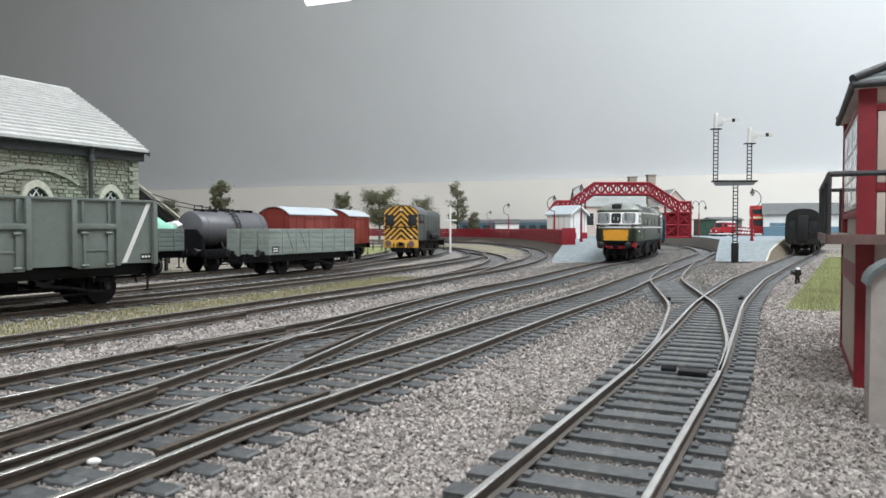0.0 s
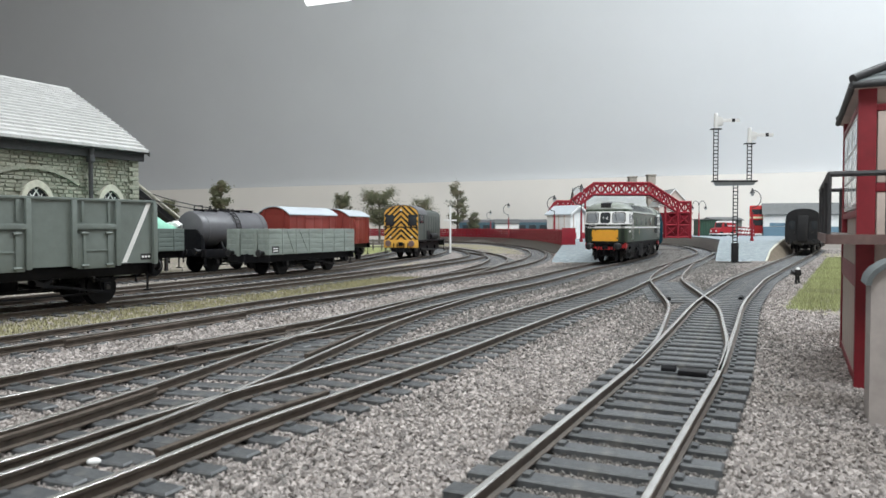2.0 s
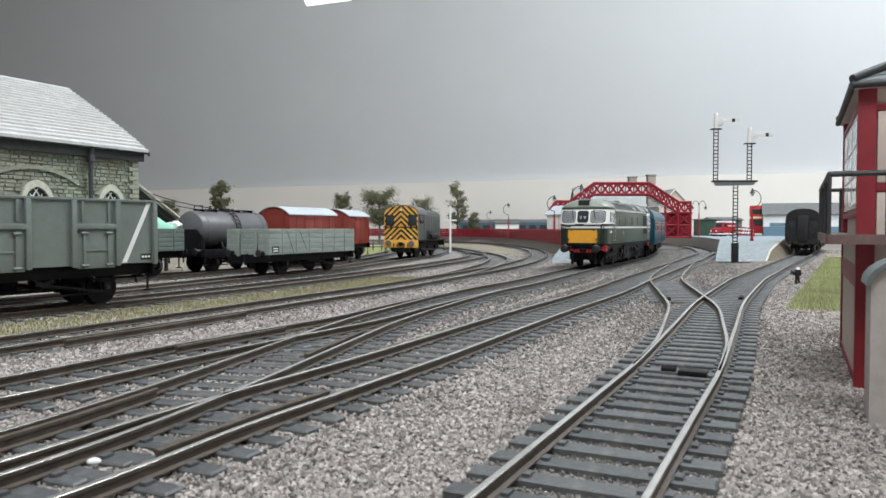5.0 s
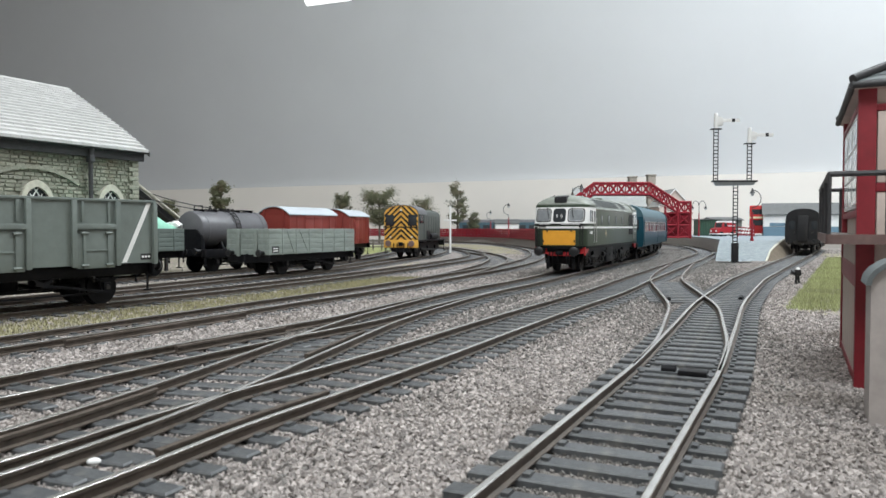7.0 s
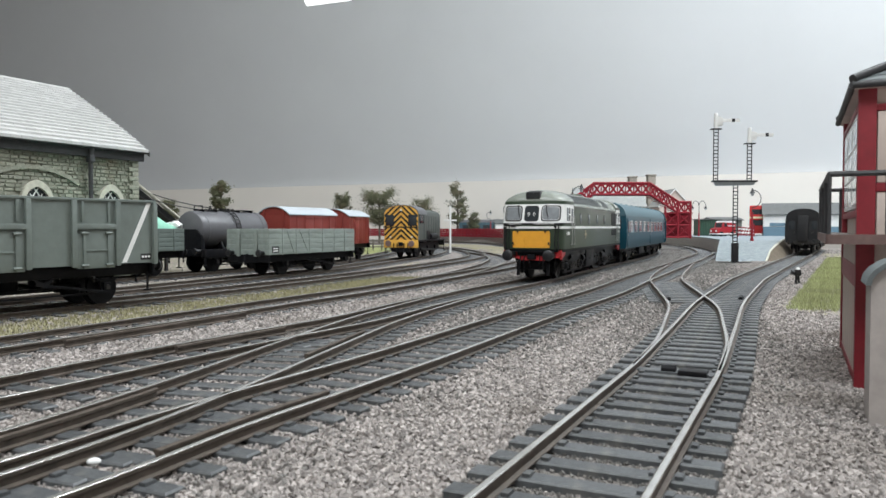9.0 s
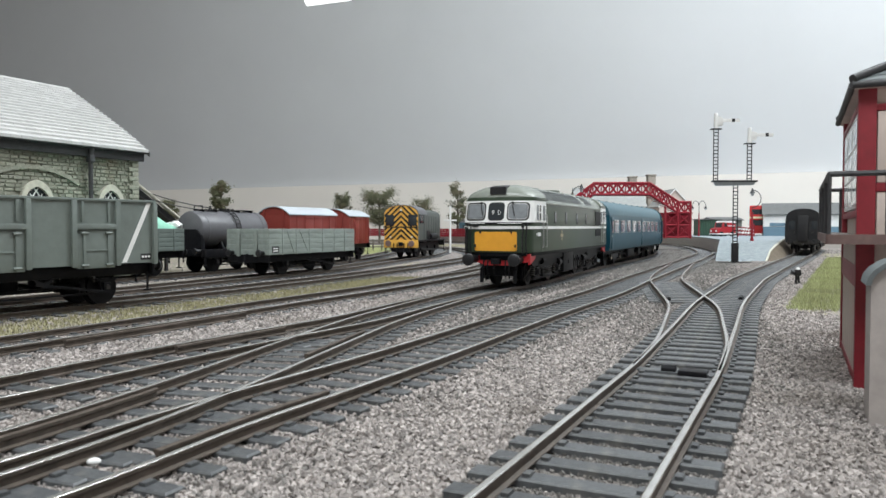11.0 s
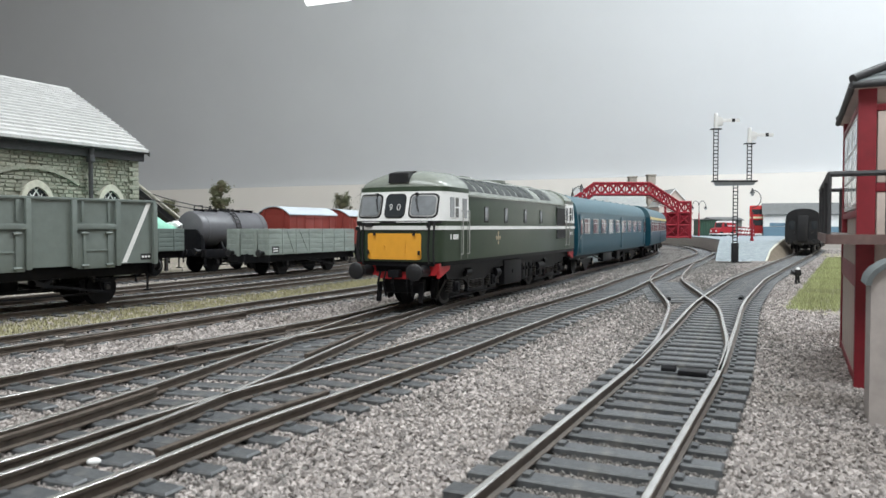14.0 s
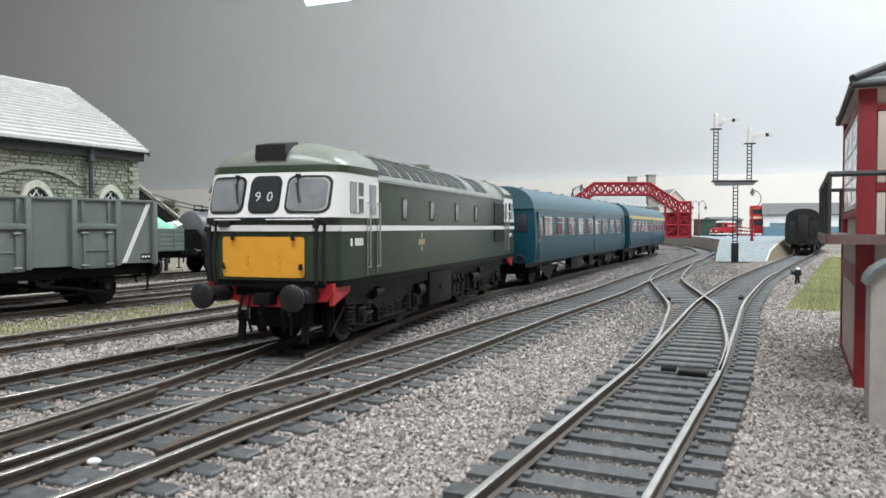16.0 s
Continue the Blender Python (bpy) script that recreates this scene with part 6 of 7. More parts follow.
def gate():
    g = thing("crossing_gate", "red and white slatted gate on the platform", "gate", at=mm(478, 1190, PZ))
    for k in range(5):
        part("slat", prism(B(), [(0, 15 - k * 3), (26, 12 - k * 2.4), (26, 13.2 - k * 2.4), (0, 16.4 - k * 3)], "y", 0, 0.8), WHITE if k in (1, 3) else RED, g)
    for k in range(6):
        part("paling", prism(B(), [(k * 4.4, 1), (k * 4.4 + 1.4, 1), (k * 4.4 + 4.6, 14), (k * 4.4 + 3.2, 14)], "y", 0.8, 1.4), RED, g)
    for x in (-0.8, 26):
        part("post", box(B(), x - 0.8, x + 0.8, -0.4, 1.4, 0, 20), RED, g)


gate()


# ---- lamps and signals ----
def swan_lamp(x, y, z, height, side, base_mat, double=False):
    l = thing("platform_lamp", "swan-necked platform lamp on a maroon post", "lamp post", "platform lamps", at=mm(x, y, z))
    bm = B()
    rod(bm, (0, 0, 0), (0, 0, 3), 1.8, seg=10)
    rod(bm, (0, 0, 3), (0, 0, height * 0.55), 1.25, 0.95, seg=10)
    part("post", bm, RED, l, "maroon lamp post")
    for s in ((-1, 1) if double else (side,)):
        bm = B()
        r = height * (0.13 if double else 0.165)
        pts = [(0, 0, height * 0.5)]
        for k in range(11):
            a = radians(-90 + 18 * k) if not double else radians(180 - 18 * k)
            pts.append((s * r * math.cos(a), 0, height * 0.8 + r * math.sin(a)) if not double else (s * (r + r * math.cos(a)) * 0.6, 0, height * 0.7 + r * math.sin(a)))
        for p, q in zip(pts, pts[1:]):
            rod(bm, p, q, 0.5, seg=6)
        part("swan_neck", bm, TIMBERDARK, l)
        ex, _, ez = pts[-1]
        bm = B()
        rod(bm, (ex, 0, ez), (ex, 0, ez - 3.5), 0.9, 3.0, seg=12)
        rod(bm, (ex, 0, ez + 2.0), (ex, 0, ez), 0.5, 1.2, seg=10)
        lan = part("shade", bm, TIMBERDARK, l, "dark lamp shade")
        part("globe", rod(B(), (ex, 0, ez - 3.4), (ex, 0, ez - 6.5), 2.1, 1.0, seg=12), GLASSPALE, lan)
    return l


for args in ((339, 806, PZ, 58, 1, RED), (141, 930, PZ, 56, -1, RED), (143, 760, PZ, 60, -1, RED), (117, 1310, PZ, 58, -1, RED), (101, 1560, PZ, 50, -1, RED)):
    swan_lamp(*args)
swan_lamp(437, 1255, PZ, 72, 1, RED, double=True)


def lattice_mast(parent, x, y, z0, z1, w, step, name, label):
    p = part(name, box(B(), x - w / 2 - 0.35, x - w / 2 + 0.35, y - 0.35, y + 0.35, z0, z1), BLACK, parent, label)
    part("mast_rail", box(B(), x + w / 2 - 0.35, x + w / 2 + 0.35, y - 0.35, y + 0.35, z0, z1), BLACK, p)
    z = z0 + step / 2
    while z < z1:
        part("rung", box(B(), x - w / 2, x + w / 2, y - 0.3, y + 0.3, z - 0.4, z + 0.4), BLACK, p)
        z += step
    return p


def signal():
    s = thing("semaphore_signal", "bracket semaphore signal with two white-backed arms", "railway signal", at=mm(264, 664, 0))
    part("base", box(B(), -14, 14, -3.5, 3.5, -3.6, -2.2, 0.3), BLACK, s)
    part("footing", box(B(), -2.6, 2.6, -2.4, 2.4, -2.2, 15, 0.5), BLACK, s, "solid black lower post")
    lattice_mast(s, 0, 0, 15, 70, 4.0, 3.2, "main_post", "black lattice post")
    part("gantry", box(B(), -21, 18.5, -3.5, 3.5, 70, 71.4, 0.2), BLACK, s, "black bracket platform")
    bm = B()
    prism(bm, [(-20, 70), (18, 70), (16, 67.2), (-18, 66.4)], "y", -0.8, 0.8)
    part("gantry_bracket", bm, VANROOF, s, "pale grey bracket girder")
    for x, z1, top in ((-18.2, 117, 132), (12.2, 104, 119)):
        lattice_mast(s, x, 0, 71.4, z1, 4.0, 3.2, "doll_post", "black lattice doll post")
        part("doll_platform", box(B(), x - 4.5, x + 4.5, -3, 3, z1, z1 + 0.9, 0.2), BLACK, s)
        bm = B()
        rod(bm, (x, 0, z1 + 0.9), (x, 0, top - 2), 2.0, 1.8, seg=10)
        rod(bm, (x, 0, top - 2), (x, 0, top), 1.8, 1.2, seg=10)
        box(bm, x + 0.5, x + 6.0, -1.2, 1.2, top - 11.5, top - 4.0, 0.8)
        rod(bm, (x + 2.5, -1.6, top - 6), (x + 2.5, 1.6, top - 6), 2.6, seg=14)
        part("finial_and_lamp", bm, WHITE, s, "white post head, lamp and spectacle")
        arm = part("signal_arm", box(B(), x + 4, x + 21, -1.0, -0.5, top - 8.2, top - 5.2, 0.15), WHITE, s, "white signal arm back with black band")
        part("arm_band", box(B(), x + 13.8, x + 16.6, -1.2, -0.9, top - 8.25, top - 5.15), BLACK, arm)


signal()


def ground_signal():
    g = thing("ground_signal", "small black ground signal with white lamp top", "railway signal", at=mm(203, 420, -3.4))
    part("stand", box(B(), -1.6, 1.6, -1.6, 1.6, 0, 1.0, 0.2), BLACK, g)
    bm = B()
    rod(bm, (-1.0, 0, 0.8), (-0.5, 0, 5), 0.7, seg=8)
    rod(bm, (1.0, 0, 0.8), (0.5, 0, 5), 0.7, seg=8)
    part("post", bm, BLACK, g)
    part("lamp_case", box(B(), -1.9, 1.7, -1.6, 1.6, 5, 8.6, 0.6), BLACK, g)
    part("lens", rod(B(), (-1.8, 0, 6.9), (-3.3, 0, 6.9), 1.3, seg=12), BLACK, g)
    part("cap", rod(B(), (0.2, 0, 8.4), (0.3, 0, 9.8), 1.3, 0.7, seg=12), WHITE, g, "white lamp cap")


ground_signal()


def white_post(x, y):
    p = thing("white_marker_post", "white painted post with short crossbar beside shunter", "post", at=mm(x, y, -3.4))
    part("post", rod(B(), (0, 0, 0), (0, 0, 58), 1.3, seg=10), WHITE, p)
    part("crossbar", box(B(), -8, 8, -0.7, 0.7, 40, 42, 0.2), WHITE, p)


white_post(9, 905)


# ---- distant coaches and hut beyond the fence ----
far_blue = paint("far_coach_blue", (0.03, 0.075, 0.10), 0.5, scale=100, vary=0.1)
for x, y, rz in ((38, 1722, 0), (166, 1690, -2)):
    c = thing("stabled_coach", "dark blue coach stabled beyond the platform fence", "railway coach", "stabled coaches", at=mm(x, y, 0, 0, 0, rz))
    part("body", box(B(), 0, 150, 0, 34, 9, 40, 1.0), far_blue, c)
    part("roof", prism(B(), [(0, 40), (34, 40), (29, 45), (17, 47), (5, 45)], "x", -1, 151), TANKGREY, c, "grey roof")
    for k in range(6):
        part("window", box(B(), 8 + k * 24, 24 + k * 24, -0.4, 0.2, 24, 34, 0.3), GLASSDARK, c)
    for x2 in (25, 125):
        part("bogie", box(B(), x2 - 18, x2 + 18, 6, 28, 0, 10, 1.0), FRAMEBLACK, c)
pitched("lineside_hut", "white lineside hut with grey roof", 118, 170, 1650, 1680, -3.5, 38, 46, WHITE, ROOFDARK)


# ---- trees ----
def tree(x, y, height, spread, seed, label, lean=0.0, low=0.35, leaves=80):
    t = thing("tree", label, "tree", "trees along the wall", at=mm(x, y, -3.4))
    rng = random.Random(seed)
    bm = B()
    top = Vector((lean * height, 0, height * 0.82))
    rod(bm, (0, 0, 0), tuple(top * 0.5), height * 0.022, height * 0.015, seg=8)
    rod(bm, tuple(top * 0.5), tuple(top), height * 0.015, height * 0.004, seg=8)
    tips = []
    for k in range(44):
        f = rng.uniform(low, 0.98)
        a = rng.uniform(0, 2 * math.pi)
        reach = spread * rng.uniform(0.35, 1.0) * (1.15 - 0.75 * abs(f - 0.55))
        p = top * (f / 0.98)
        q = p + Vector((math.cos(a) * reach, math.sin(a) * reach, height * rng.uniform(0.03, 0.16)))
        rod(bm, tuple(p), tuple(q), height * 0.006, height * 0.002, seg=5)
        tips.append(q)
        tips.append(p.lerp(q, 0.65))
    part("trunk", bm, BARK, t, "thin brown trunk and limbs")
    verts, faces = [], []
    for q in tips:
        r = spread * rng.uniform(0.24, 0.46)
        for _ in range(leaves):
            d = Vector((rng.gauss(0, 1), rng.gauss(0, 1), rng.gauss(0, 0.7)))
            p = q + d * r * 0.5
            u = Vector((rng.gauss(0, 1), rng.gauss(0, 1), rng.gauss(0, 1))).normalized() * rng.uniform(1.0, 2.0) * height / 110
            v = u.orthogonal().normalized() * u.length * 0.6
            b = len(verts)
            verts += [tuple((p + w) * K) for w in (u, v, -u, -v)]
            faces.append((b, b + 1, b + 2, b + 3))
    me = bpy.data.meshes.new("crown")
    me.from_pydata(verts, [], faces)
    me.materials.append(LEAF)
    ob = new("crown", me)
    ob.parent = t
    tagged(ob, "loose crown of small dark green leaves")


tree(-452, 1500, 138, 21, 1, "tall narrow dark green model tree behind tank wagon", low=0.3)
tree(-560, 1500, 92, 18, 2, "small dark bushy tree behind the goods shed")
tree(-215, 1560, 112, 18, 3, "slim green tree behind the goods vans", low=0.45, leaves=40)
tree(-128, 1480, 112, 34, 4, "broad green tree behind the shunter", low=0.35)
tree(-44, 1540, 100, 30, 5, "broad low green tree behind the shunter", low=0.4, leaves=36)
tree(31, 1560, 135, 19, 6, "tall open tree with thin leafy crown", low=0.3, leaves=26)
tree(66, 1590, 70, 12, 7, "small thin tree near the platform end", low=0.3)


# ---- yard fence, grass ----
def yard_fence():
    f = thing("yard_fence", "low brown post-and-rail fence on the grass bank", "fence")
    for k in range(12):
        t = k / 11
        x, y = -150 + 125 * t, 960 + 40 * t
        part("post", box(B(), x - 0.8, x + 0.8, y - 0.8, y + 0.8, -3.5, 13), BARK, f)
    for z in (3, 7, 11):
        part("rail", rod(B(), (-150, 960, z), (-25, 1000, z), 0.7, seg=6), BARK, f)


yard_fence()


def patch(name, label, outline, z, material, bulge=0.0):
    bm = B()
    vs = [bm.verts.new((x, y, z)) for x, y in outline]
    f = bm.faces.new(vs)
    r = bmesh.ops.extrude_face_region(bm, geom=[f])
    for v in r["geom"]:
        if isinstance(v, bmesh.types.BMVert):
            v.co.z -= 0.6
    tagged(new(name, mesh_of(name, bm, material)), label, "grass", kind="structure")


patch("grass_ground", "green grass bank beside the signal box", [(136, 298), (138, 278), (144, 268), (172, 278), (260, 460), (420, 760), (500, 900), (452, 880), (394, 745), (301, 580), (221, 436)], -2.9, GRASS_SOIL)
yf, br = LINES["yard_front"], LINES["branch"]
strip_left = [yf.at(s) for s in range(60, 440, 30)]
strip_right = [br.at(s) for s in range(70, 500, 30)]
patch("yard_grass", "thin straw-coloured grass between the yard and branch tracks", [(p.x + 12, p.y - 6) for p in strip_left] + [(p.x - 13, p.y + 7) for p in reversed(strip_right)], -2.95, GRASS_SOIL)
patch("far_grass", "green grass inside the curved tracks", [(62, 900), (95, 880), (104, 1010), (92, 1200), (60, 1330), (0, 1400), (-60, 1400), (30, 1200), (58, 1000)], -2.9, GRASS_SOIL)
patch("bank_grass", "pale green grass bank behind the yard", [(-420, 760), (-110, 850), (-62, 920), (-30, 1010), (-40, 1250), (-500, 1500), (-900, 1500)], -2.9, GRASS)


DRYGRASS = paint("straw_grass", (0.27, 0.25, 0.14), 0.9, scale=400, vary=0.3, islands=0.35)


ASH = paint("dark_yard_ash", (0.24, 0.215, 0.175), 0.95, scale=700, vary=0.45, bump=1.0, stain=(0.25, 0.235, 0.16), stain_scale=25, stain_at=(0.5, 0.72))
patch("throat_ground", "oil-darkened fine ballast at the station throat", [(60, 520), (150, 480), (235, 600), (310, 700), (330, 860), (390, 1090), (410, 1300), (300, 1300), (285, 1090), (215, 850), (125, 640)], -3.1, OILYGROUND)
yard_edge = [LINES["yard_front"].at(s) for s in range(0, 560, 40)]
patch("yard_ground", "tan ash and thin grass ground of the goods yard", [(p.x + 14, p.y - 7) for p in yard_edge] + [(-30, 760), (-110, 850), (-420, 760), (-700, 700), (-700, 60)], -3.15, ASH)


def tufts(name, label, area, count, height, material, seed):
    """Many small upright blades in one mesh over a quadrilateral of the plan."""
    rng = random.Random(seed)
    a, b, c, d = [Vector(p) for p in area]
    verts, faces = [], []
    for _ in range(count):
        u, v = rng.random(), rng.random()
        p = a.lerp(b, u).lerp(d.lerp(c, u), v)
        ang, h = rng.uniform(0, 6.3), height * rng.uniform(0.5, 1.3)
        w = 0.22
        dx, dy = math.cos(ang) * w, math.sin(ang) * w
        lx, ly = rng.uniform(-0.5, 0.5) * h, rng.uniform(-0.5, 0.5) * h
        n = len(verts)
        verts += [((p.x - dx) * K, (p.y - dy) * K, -3.2 * K), ((p.x + dx) * K, (p.y + dy) * K, -3.2 * K), ((p.x + lx) * K, (p.y + ly) * K, (-3.0 + h) * K)]
        faces.append((n, n + 1, n + 2))
    me = bpy.data.meshes.new(name)
    me.from_pydata(verts, [], faces)
    me.materials.append(material)
    tagged(new(name, me), label, "grass", kind="stuff")


tufts("grass_blades", "short green static grass beside the signal box", [(134, 286), (172, 272), (428, 760), (390, 745)], 34000, 2.2, GRASS, 11)
tufts("grass_blades", "sparse yellow-green grass between yard tracks", [(-190, 205), (-118, 210), (-12, 470), (-44, 470)], 16000, 1.3, DRYGRASS, 12)
tufts("grass_blades", "pale grass on the yard bank", [(-300, 800), (-70, 880), (-40, 1100), (-300, 1200)], 9000, 3.0, GRASS, 13)


# ---- turnout details ----
def tie_bar():
    t = thing("point_tie_bar", "black plastic turnout tie bar between the rails", "turnout part")
    h = 64
    part("bar", box(B(), -1.5, 1.5, -13, 13, -2.5, -1.5, 0.2), SLEEPER, t, at=mm(51.5, 156.5, 0, 0, 0, h))
    part("spring_cover", box(B(), -2.2, 2.2, -5.0, 1.0, -2.4, -0.9, 0.4), FRAMEBLACK, t, "black spring cover", at=mm(51.5, 156.5, 0, 0, 0, h))
    part("spring_loop", rod(B(), (0, 1.5, -1.4), (0, 4.5, -1.4), 1.2, seg=10), FRAMEBLACK, t, at=mm(51.5, 156.5, 0, 0, 0, h))


tie_bar()


# Stands for a small dark spot of unknown kind; its bolted shape is assumed.
def dark_rail_block(x, y, turn):
    j = thing("dark_rail_block", "small unidentified dark block beside a turnout rail", "rail joiner", "rail joiners of the turnout", at=mm(x, y, -2.6, 0, 0, turn))
    part("plate", box(B(), -3.0, 3.0, -0.9, 0.9, 0, 1.3, 0.2), FRAMEBLACK, j)
    for px in (-1.8, 1.8):
        part("bolt", rod(B(), (px, 0, 1.2), (px, 0, 1.7), 0.5, seg=8), GRIMYGLINT, j)


dark_rail_block(98, 318, 70)
dark_rail_block(131, 322, 62)


def check_rails():
    for name, s0, s1, off in (("departure", 138, 182, -5.9), ("departure", 222, 262, 5.9), ("main", 150, 190, 5.9), ("loop", 200, 240, -5.9), ("branch", 230, 300, 12.4)):
        c = thing("check_rail", "short dark check rail beside the running rail", "rail", "check rails of the turnouts", kind="structure")
        web, top = rail_mesh(LINES[name], off, s0, s1)
        part("web", web, RAIL, c)
        part("rail_head", top, RAIL, c)


check_rails()


def yard_cables():
    c = thing("overhead_cable", "thin dark cables from the goods shed into the yard", "cable")
    for a, b in (((-197, 486, 53), (-160, 505, 42.5)), ((-197, 486, 49), (-160, 505, 40.5))):
        a, b = Vector(a), Vector(b)
        bm = B()
        for k in range(8):
            p, q = a.lerp(b, k / 8), a.lerp(b, (k + 1) / 8)
            p.z -= 5 * (k / 8) * (1 - k / 8)
            q.z -= 5 * ((k + 1) / 8) * (1 - (k + 1) / 8)
            rod(bm, p, q, 0.35, seg=5)
        part("cable", bm, TIMBERDARK, c)
    part("pole", rod(B(), (-160, 505, -3.4), (-160, 505, 44), 0.8, seg=8), TIMBERDARK, c)


yard_cables()


def loose_sheet():
    bm = B()
    bmesh.ops.create_icosphere(bm, subdivisions=3, radius=4.0)
    bmesh.ops.scale(bm, vec=(1.0, 1.5, 0.7), verts=bm.verts)
    for v in bm.verts:
        v.co += v.co.normalized() * 1.6 * noise.noise(v.co * 0.5) + v.co.normalized() * 0.7 * noise.noise(v.co * 1.4)
    ob = new("plastic_sheet", mesh_of("plastic_sheet", bm, WHITE))
    ob.matrix_basis = open_at @ mm(68, -9, 30.2)
    tagged(ob, "crumpled white plastic sheet on the covered wagon load", "sheet")


loose_sheet()


def pebble():
    bm = B()
    bmesh.ops.create_icosphere(bm, subdivisions=2, radius=1.0)
    bmesh.ops.scale(bm, vec=(0.95, 0.62, 0.5), verts=bm.verts)
    for v in bm.verts:
        v.co += v.co * 0.18 * noise.noise(v.co * 1.7)
    ob = new("pebble", mesh_of("pebble", bm, WHITE, True))
    ob.matrix_basis = mm(-46.3, 96.6, -1.6, 0, 0, 30)
    tagged(ob, "small white pebble lying between the rails", "stone")


pebble()


# ---- ballast stones: one joined mesh of many small chips ----
def ballast():
    rng = np.random.default_rng(4)
    out = []
    for y0, y1, count, r0, r1 in ((62, 140, 30000, 0.3, 0.62), (140, 240, 46000, 0.34, 0.7), (240, 400, 52000, 0.42, 0.85), (400, 700, 60000, 0.4, 0.8), (700, 1060, 22000, 0.5, 1.0)):
        y = rng.uniform(y0, y1, count)
        x = rng.uniform(-0.64, 0.64, count) * y
        out.append((x, y, rng.uniform(r0, r1, count)))
    x, y, r = (np.concatenate(c) for c in zip(*out))
    gap = np.full(len(x), 99.0)
    bed = np.full(len(x), -3.35)
    for name, l in LINES.items():
        pts = np.array([(p.x, p.y) for p in l.p[::2]])
        for i in range(0, len(x), 4000):
            d = np.hypot(x[i:i + 4000, None] - pts[None, :, 0], y[i:i + 4000, None] - pts[None, :, 1]).min(1)
            gap[i:i + 4000] = np.minimum(gap[i:i + 4000], d)
            bed[i:i + 4000] = np.maximum(bed[i:i + 4000], np.interp(d, [13.5, 18], [bed_top(name), -3.35]))
    yard = LINES["yard_front"]
    edge = np.interp(y, [p.y for p in yard.p], [p.x for p in yard.p]) + 13
    line = LINES["branch"]
    rim = np.interp(y, [p.y for p in line.p[:300]], [p.x for p in line.p[:300]]) - 20
    edge = np.where(y < 470, np.maximum(edge, rim), edge)
    keep = (x > edge) | (rng.random(len(x)) < 0.16)
    x, y, r, gap, bed = x[keep], y[keep], r[keep], gap[keep], bed[keep]
    r = np.where(gap < 15, r * 0.62, r)
    n = len(x)
    base = np.array([(1, 0, 0), (0, 1, 0), (-1, 0, 0), (0, -1, 0), (0, 0, 1), (0, 0, -1)], float)
    pts = base[None] * rng.uniform(0.6, 1.25, (n, 6, 1)) + rng.normal(0, 0.16, (n, 6, 3))
    q = rng.normal(size=(n, 4))
    q /= np.linalg.norm(q, axis=1, keepdims=True)
    a, b, c, d = q.T
    rot = np.stack([1 - 2 * (c * c + d * d), 2 * (b * c - a * d), 2 * (b * d + a * c), 2 * (b * c + a * d), 1 - 2 * (b * b + d * d), 2 * (c * d - a * b),
                    2 * (b * d - a * c), 2 * (c * d + a * b), 1 - 2 * (b * b + c * c)], 1).reshape(n, 3, 3)
    pts = np.einsum("nij,nkj->nki", rot, pts) * r[:, None, None]
    pts[:, :, 0] += x[:, None]
    pts[:, :, 1] += y[:, None]
    pts[:, :, 2] += (bed + 0.1 + r * 0.25)[:, None]
    tri = np.array([(0, 1, 4), (1, 2, 4), (2, 3, 4), (3, 0, 4), (1, 0, 5), (2, 1, 5), (3, 2, 5), (0, 3, 5)])
    faces = (np.arange(n)[:, None, None] * 6 + tri[None]).reshape(-1, 3)
    me = bpy.data.meshes.new("ballast")
    me.from_pydata((pts.reshape(-1, 3) * K).tolist(), [], faces.tolist())
    me.materials.append(STONE)
    me.materials.append(OILYSHADEDSTONE)
    run = np.full(n, 99.0)
    for l in (LINES["main"], LINES["departure"], LINES["link"]):
        pts2 = np.array([(p.x, p.y) for p in l.p[::2]])
        for i in range(0, n, 4000):
            run[i:i + 4000] = np.minimum(run[i:i + 4000], np.hypot(x[i:i + 4000, None] - pts2[None, :, 0], y[i:i + 4000, None] - pts2[None, :, 1]).min(1))
    throat = np.clip((y - 380) / 220, 0, 1) * np.clip((48 - run) / 12, 0, 1)
    # Dark chips beside the running lines also paint the train's shadow.
    throat = np.where(run < 24, np.maximum(throat, np.clip((y - 120) / 260, 0.1, 0.85)), throat)
    # Dark chips along the spur paint the shade between its sleepers.
    spur = np.array([(p.x, p.y) for p in LINES["spur"].p[:200:2]])
    near = np.flatnonzero((y < 330) & (x > -30))
    close = np.hypot(x[near, None] - spur[None, :, 0], y[near, None] - spur[None, :, 1]).min(1) < 15
    throat[near[close]] = 0.85
    dark_chips = (rng.random(n) < throat).astype(np.int32)
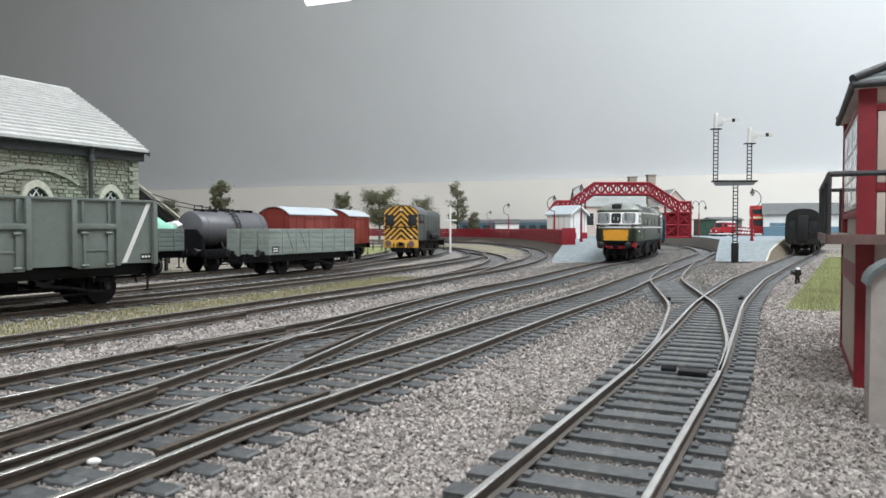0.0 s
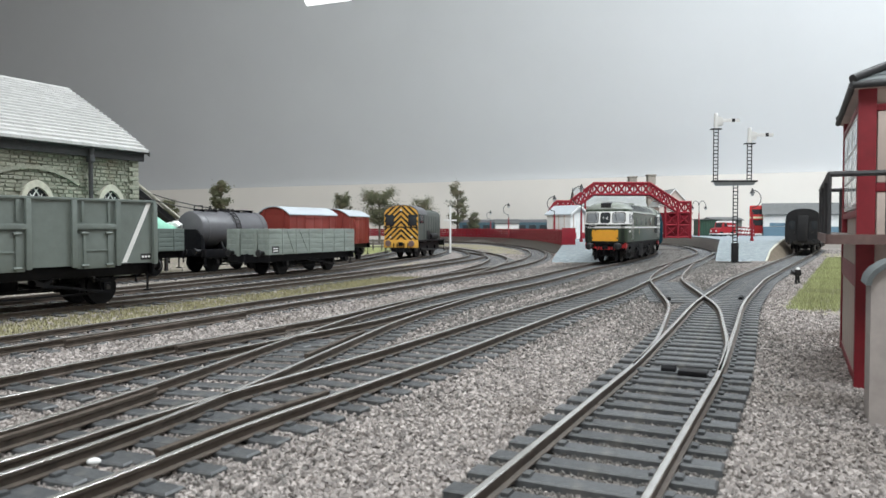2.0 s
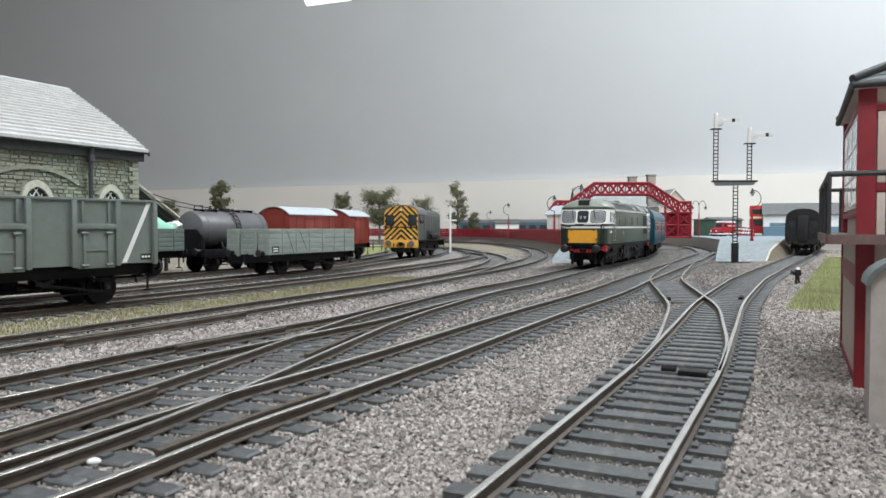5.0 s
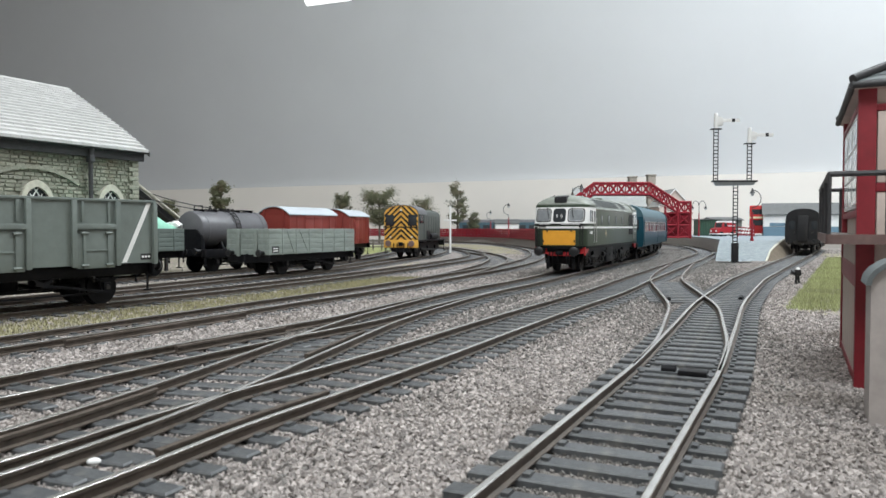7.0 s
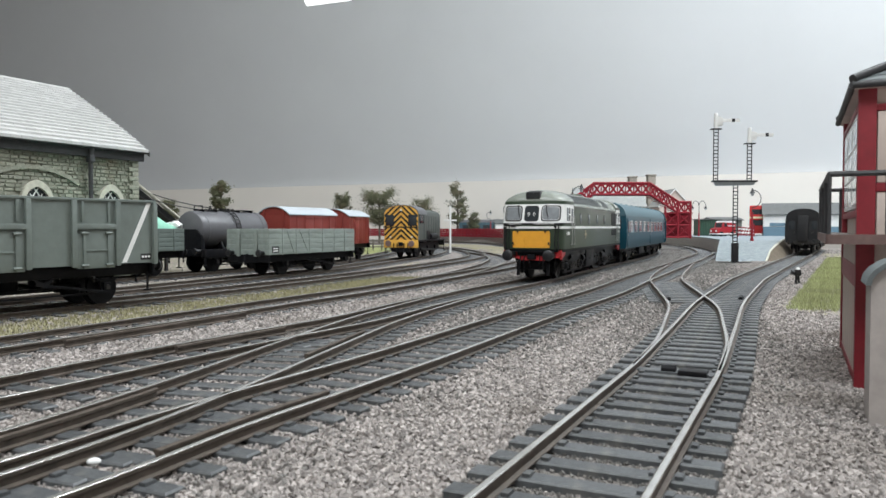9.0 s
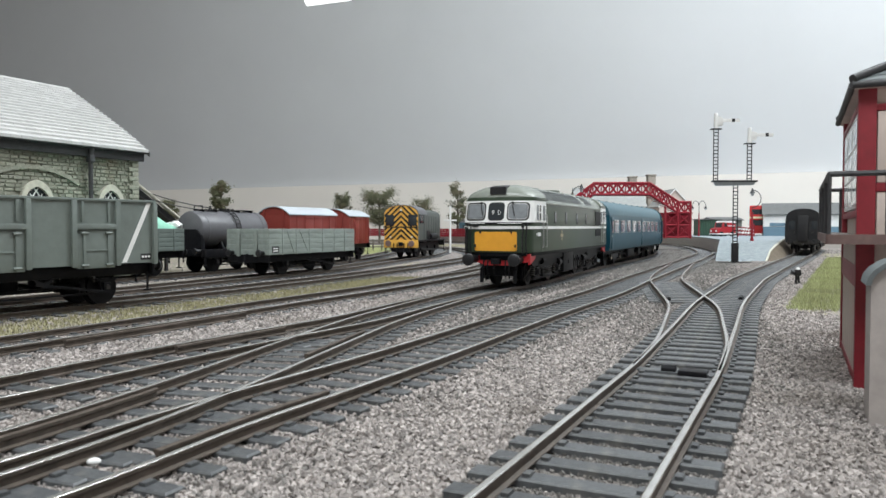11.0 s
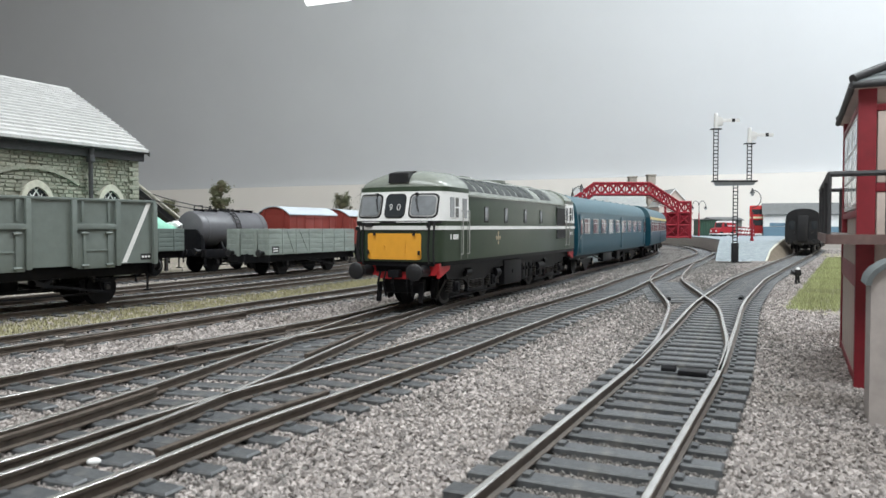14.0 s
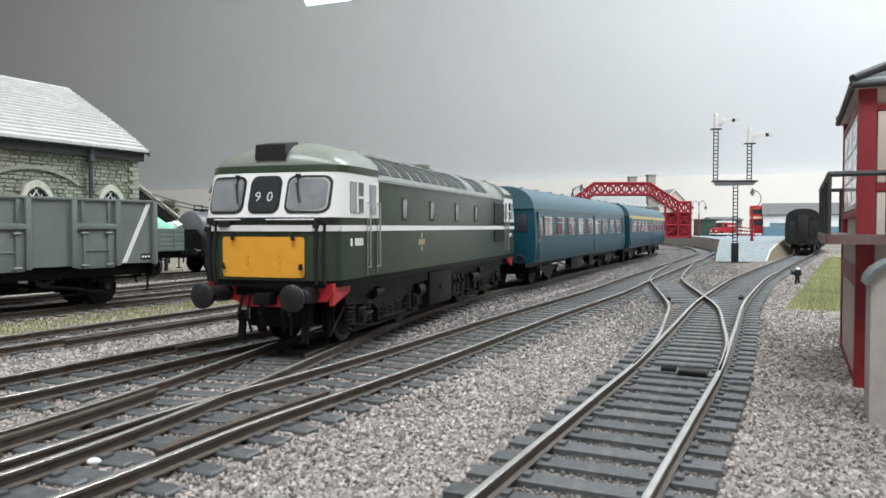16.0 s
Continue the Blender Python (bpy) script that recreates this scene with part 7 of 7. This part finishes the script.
    me.polygons.foreach_set("material_index", np.repeat(dark_chips, 8))
    tagged(new("ballast", me), "loose grey-brown and pinkish ballast chippings", "ballast", kind="stuff")


ballast()


# ---- train movement along the departure line ----
# Distance of the engine's front buffers from the plan line's start, in millimetres, at each time.
RUN = [(0.0, 715.5), (1.0, 698.0), (2.5, 668.5), (4.0, 634.0), (6.5, 556.5), (8.0, 502.8), (9.0, 469.5), (11.5, 396.8), (13.0, 348.5), (14.0, 309.1),
       (14.5, 287.6), (16.0, 214.2)]


def run_at(t):
    """Smooth distance at t from the timetable above (natural cubic through its rows)."""
    xs, ys = np.array([r[0] for r in RUN]), np.array([float(r[1]) for r in RUN])
    n = len(xs)
    h = np.diff(xs)
    a = np.zeros((n, n))
    b = np.zeros(n)
    a[0, 0] = a[-1, -1] = 1
    for i in range(1, n - 1):
        a[i, i - 1:i + 2] = h[i - 1], 2 * (h[i - 1] + h[i]), h[i]
        b[i] = 3 * ((ys[i + 1] - ys[i]) / h[i] - (ys[i] - ys[i - 1]) / h[i - 1])
    c = np.linalg.solve(a, b)
    i = min(max(int(np.searchsorted(xs, t)) - 1, 0), n - 2)
    d = (c[i + 1] - c[i]) / (3 * h[i])
    s = (ys[i + 1] - ys[i]) / h[i] - h[i] * (2 * c[i] + c[i + 1]) / 3
    u = t - xs[i]
    return ys[i] + s * u + c[i] * u * u + d * u ** 3


def ride(front, pivot_a, pivot_b):
    """Pose of a vehicle whose front end is at distance front; its two pivots stay on the line."""
    l = LINES["departure"]
    a, b = l.at(front + pivot_a), l.at(front + pivot_b)
    d = (b - a).normalized()
    o = a - d * pivot_a
    return mm(o.x, o.y, 0, 0, 0, math.degrees(math.atan2(d.y, d.x)))


def motions():
    times = [i * 0.5 for i in range(33)]
    walk(loco, [(t, ride(run_at(t), 49, 154)) for t in times])
    walk(coach1, [(t, ride(run_at(t) + 206, 44, 220)) for t in times])
    walk(coach2, [(t, ride(run_at(t) + 206 + 267, 44, 220)) for t in times])


motions()
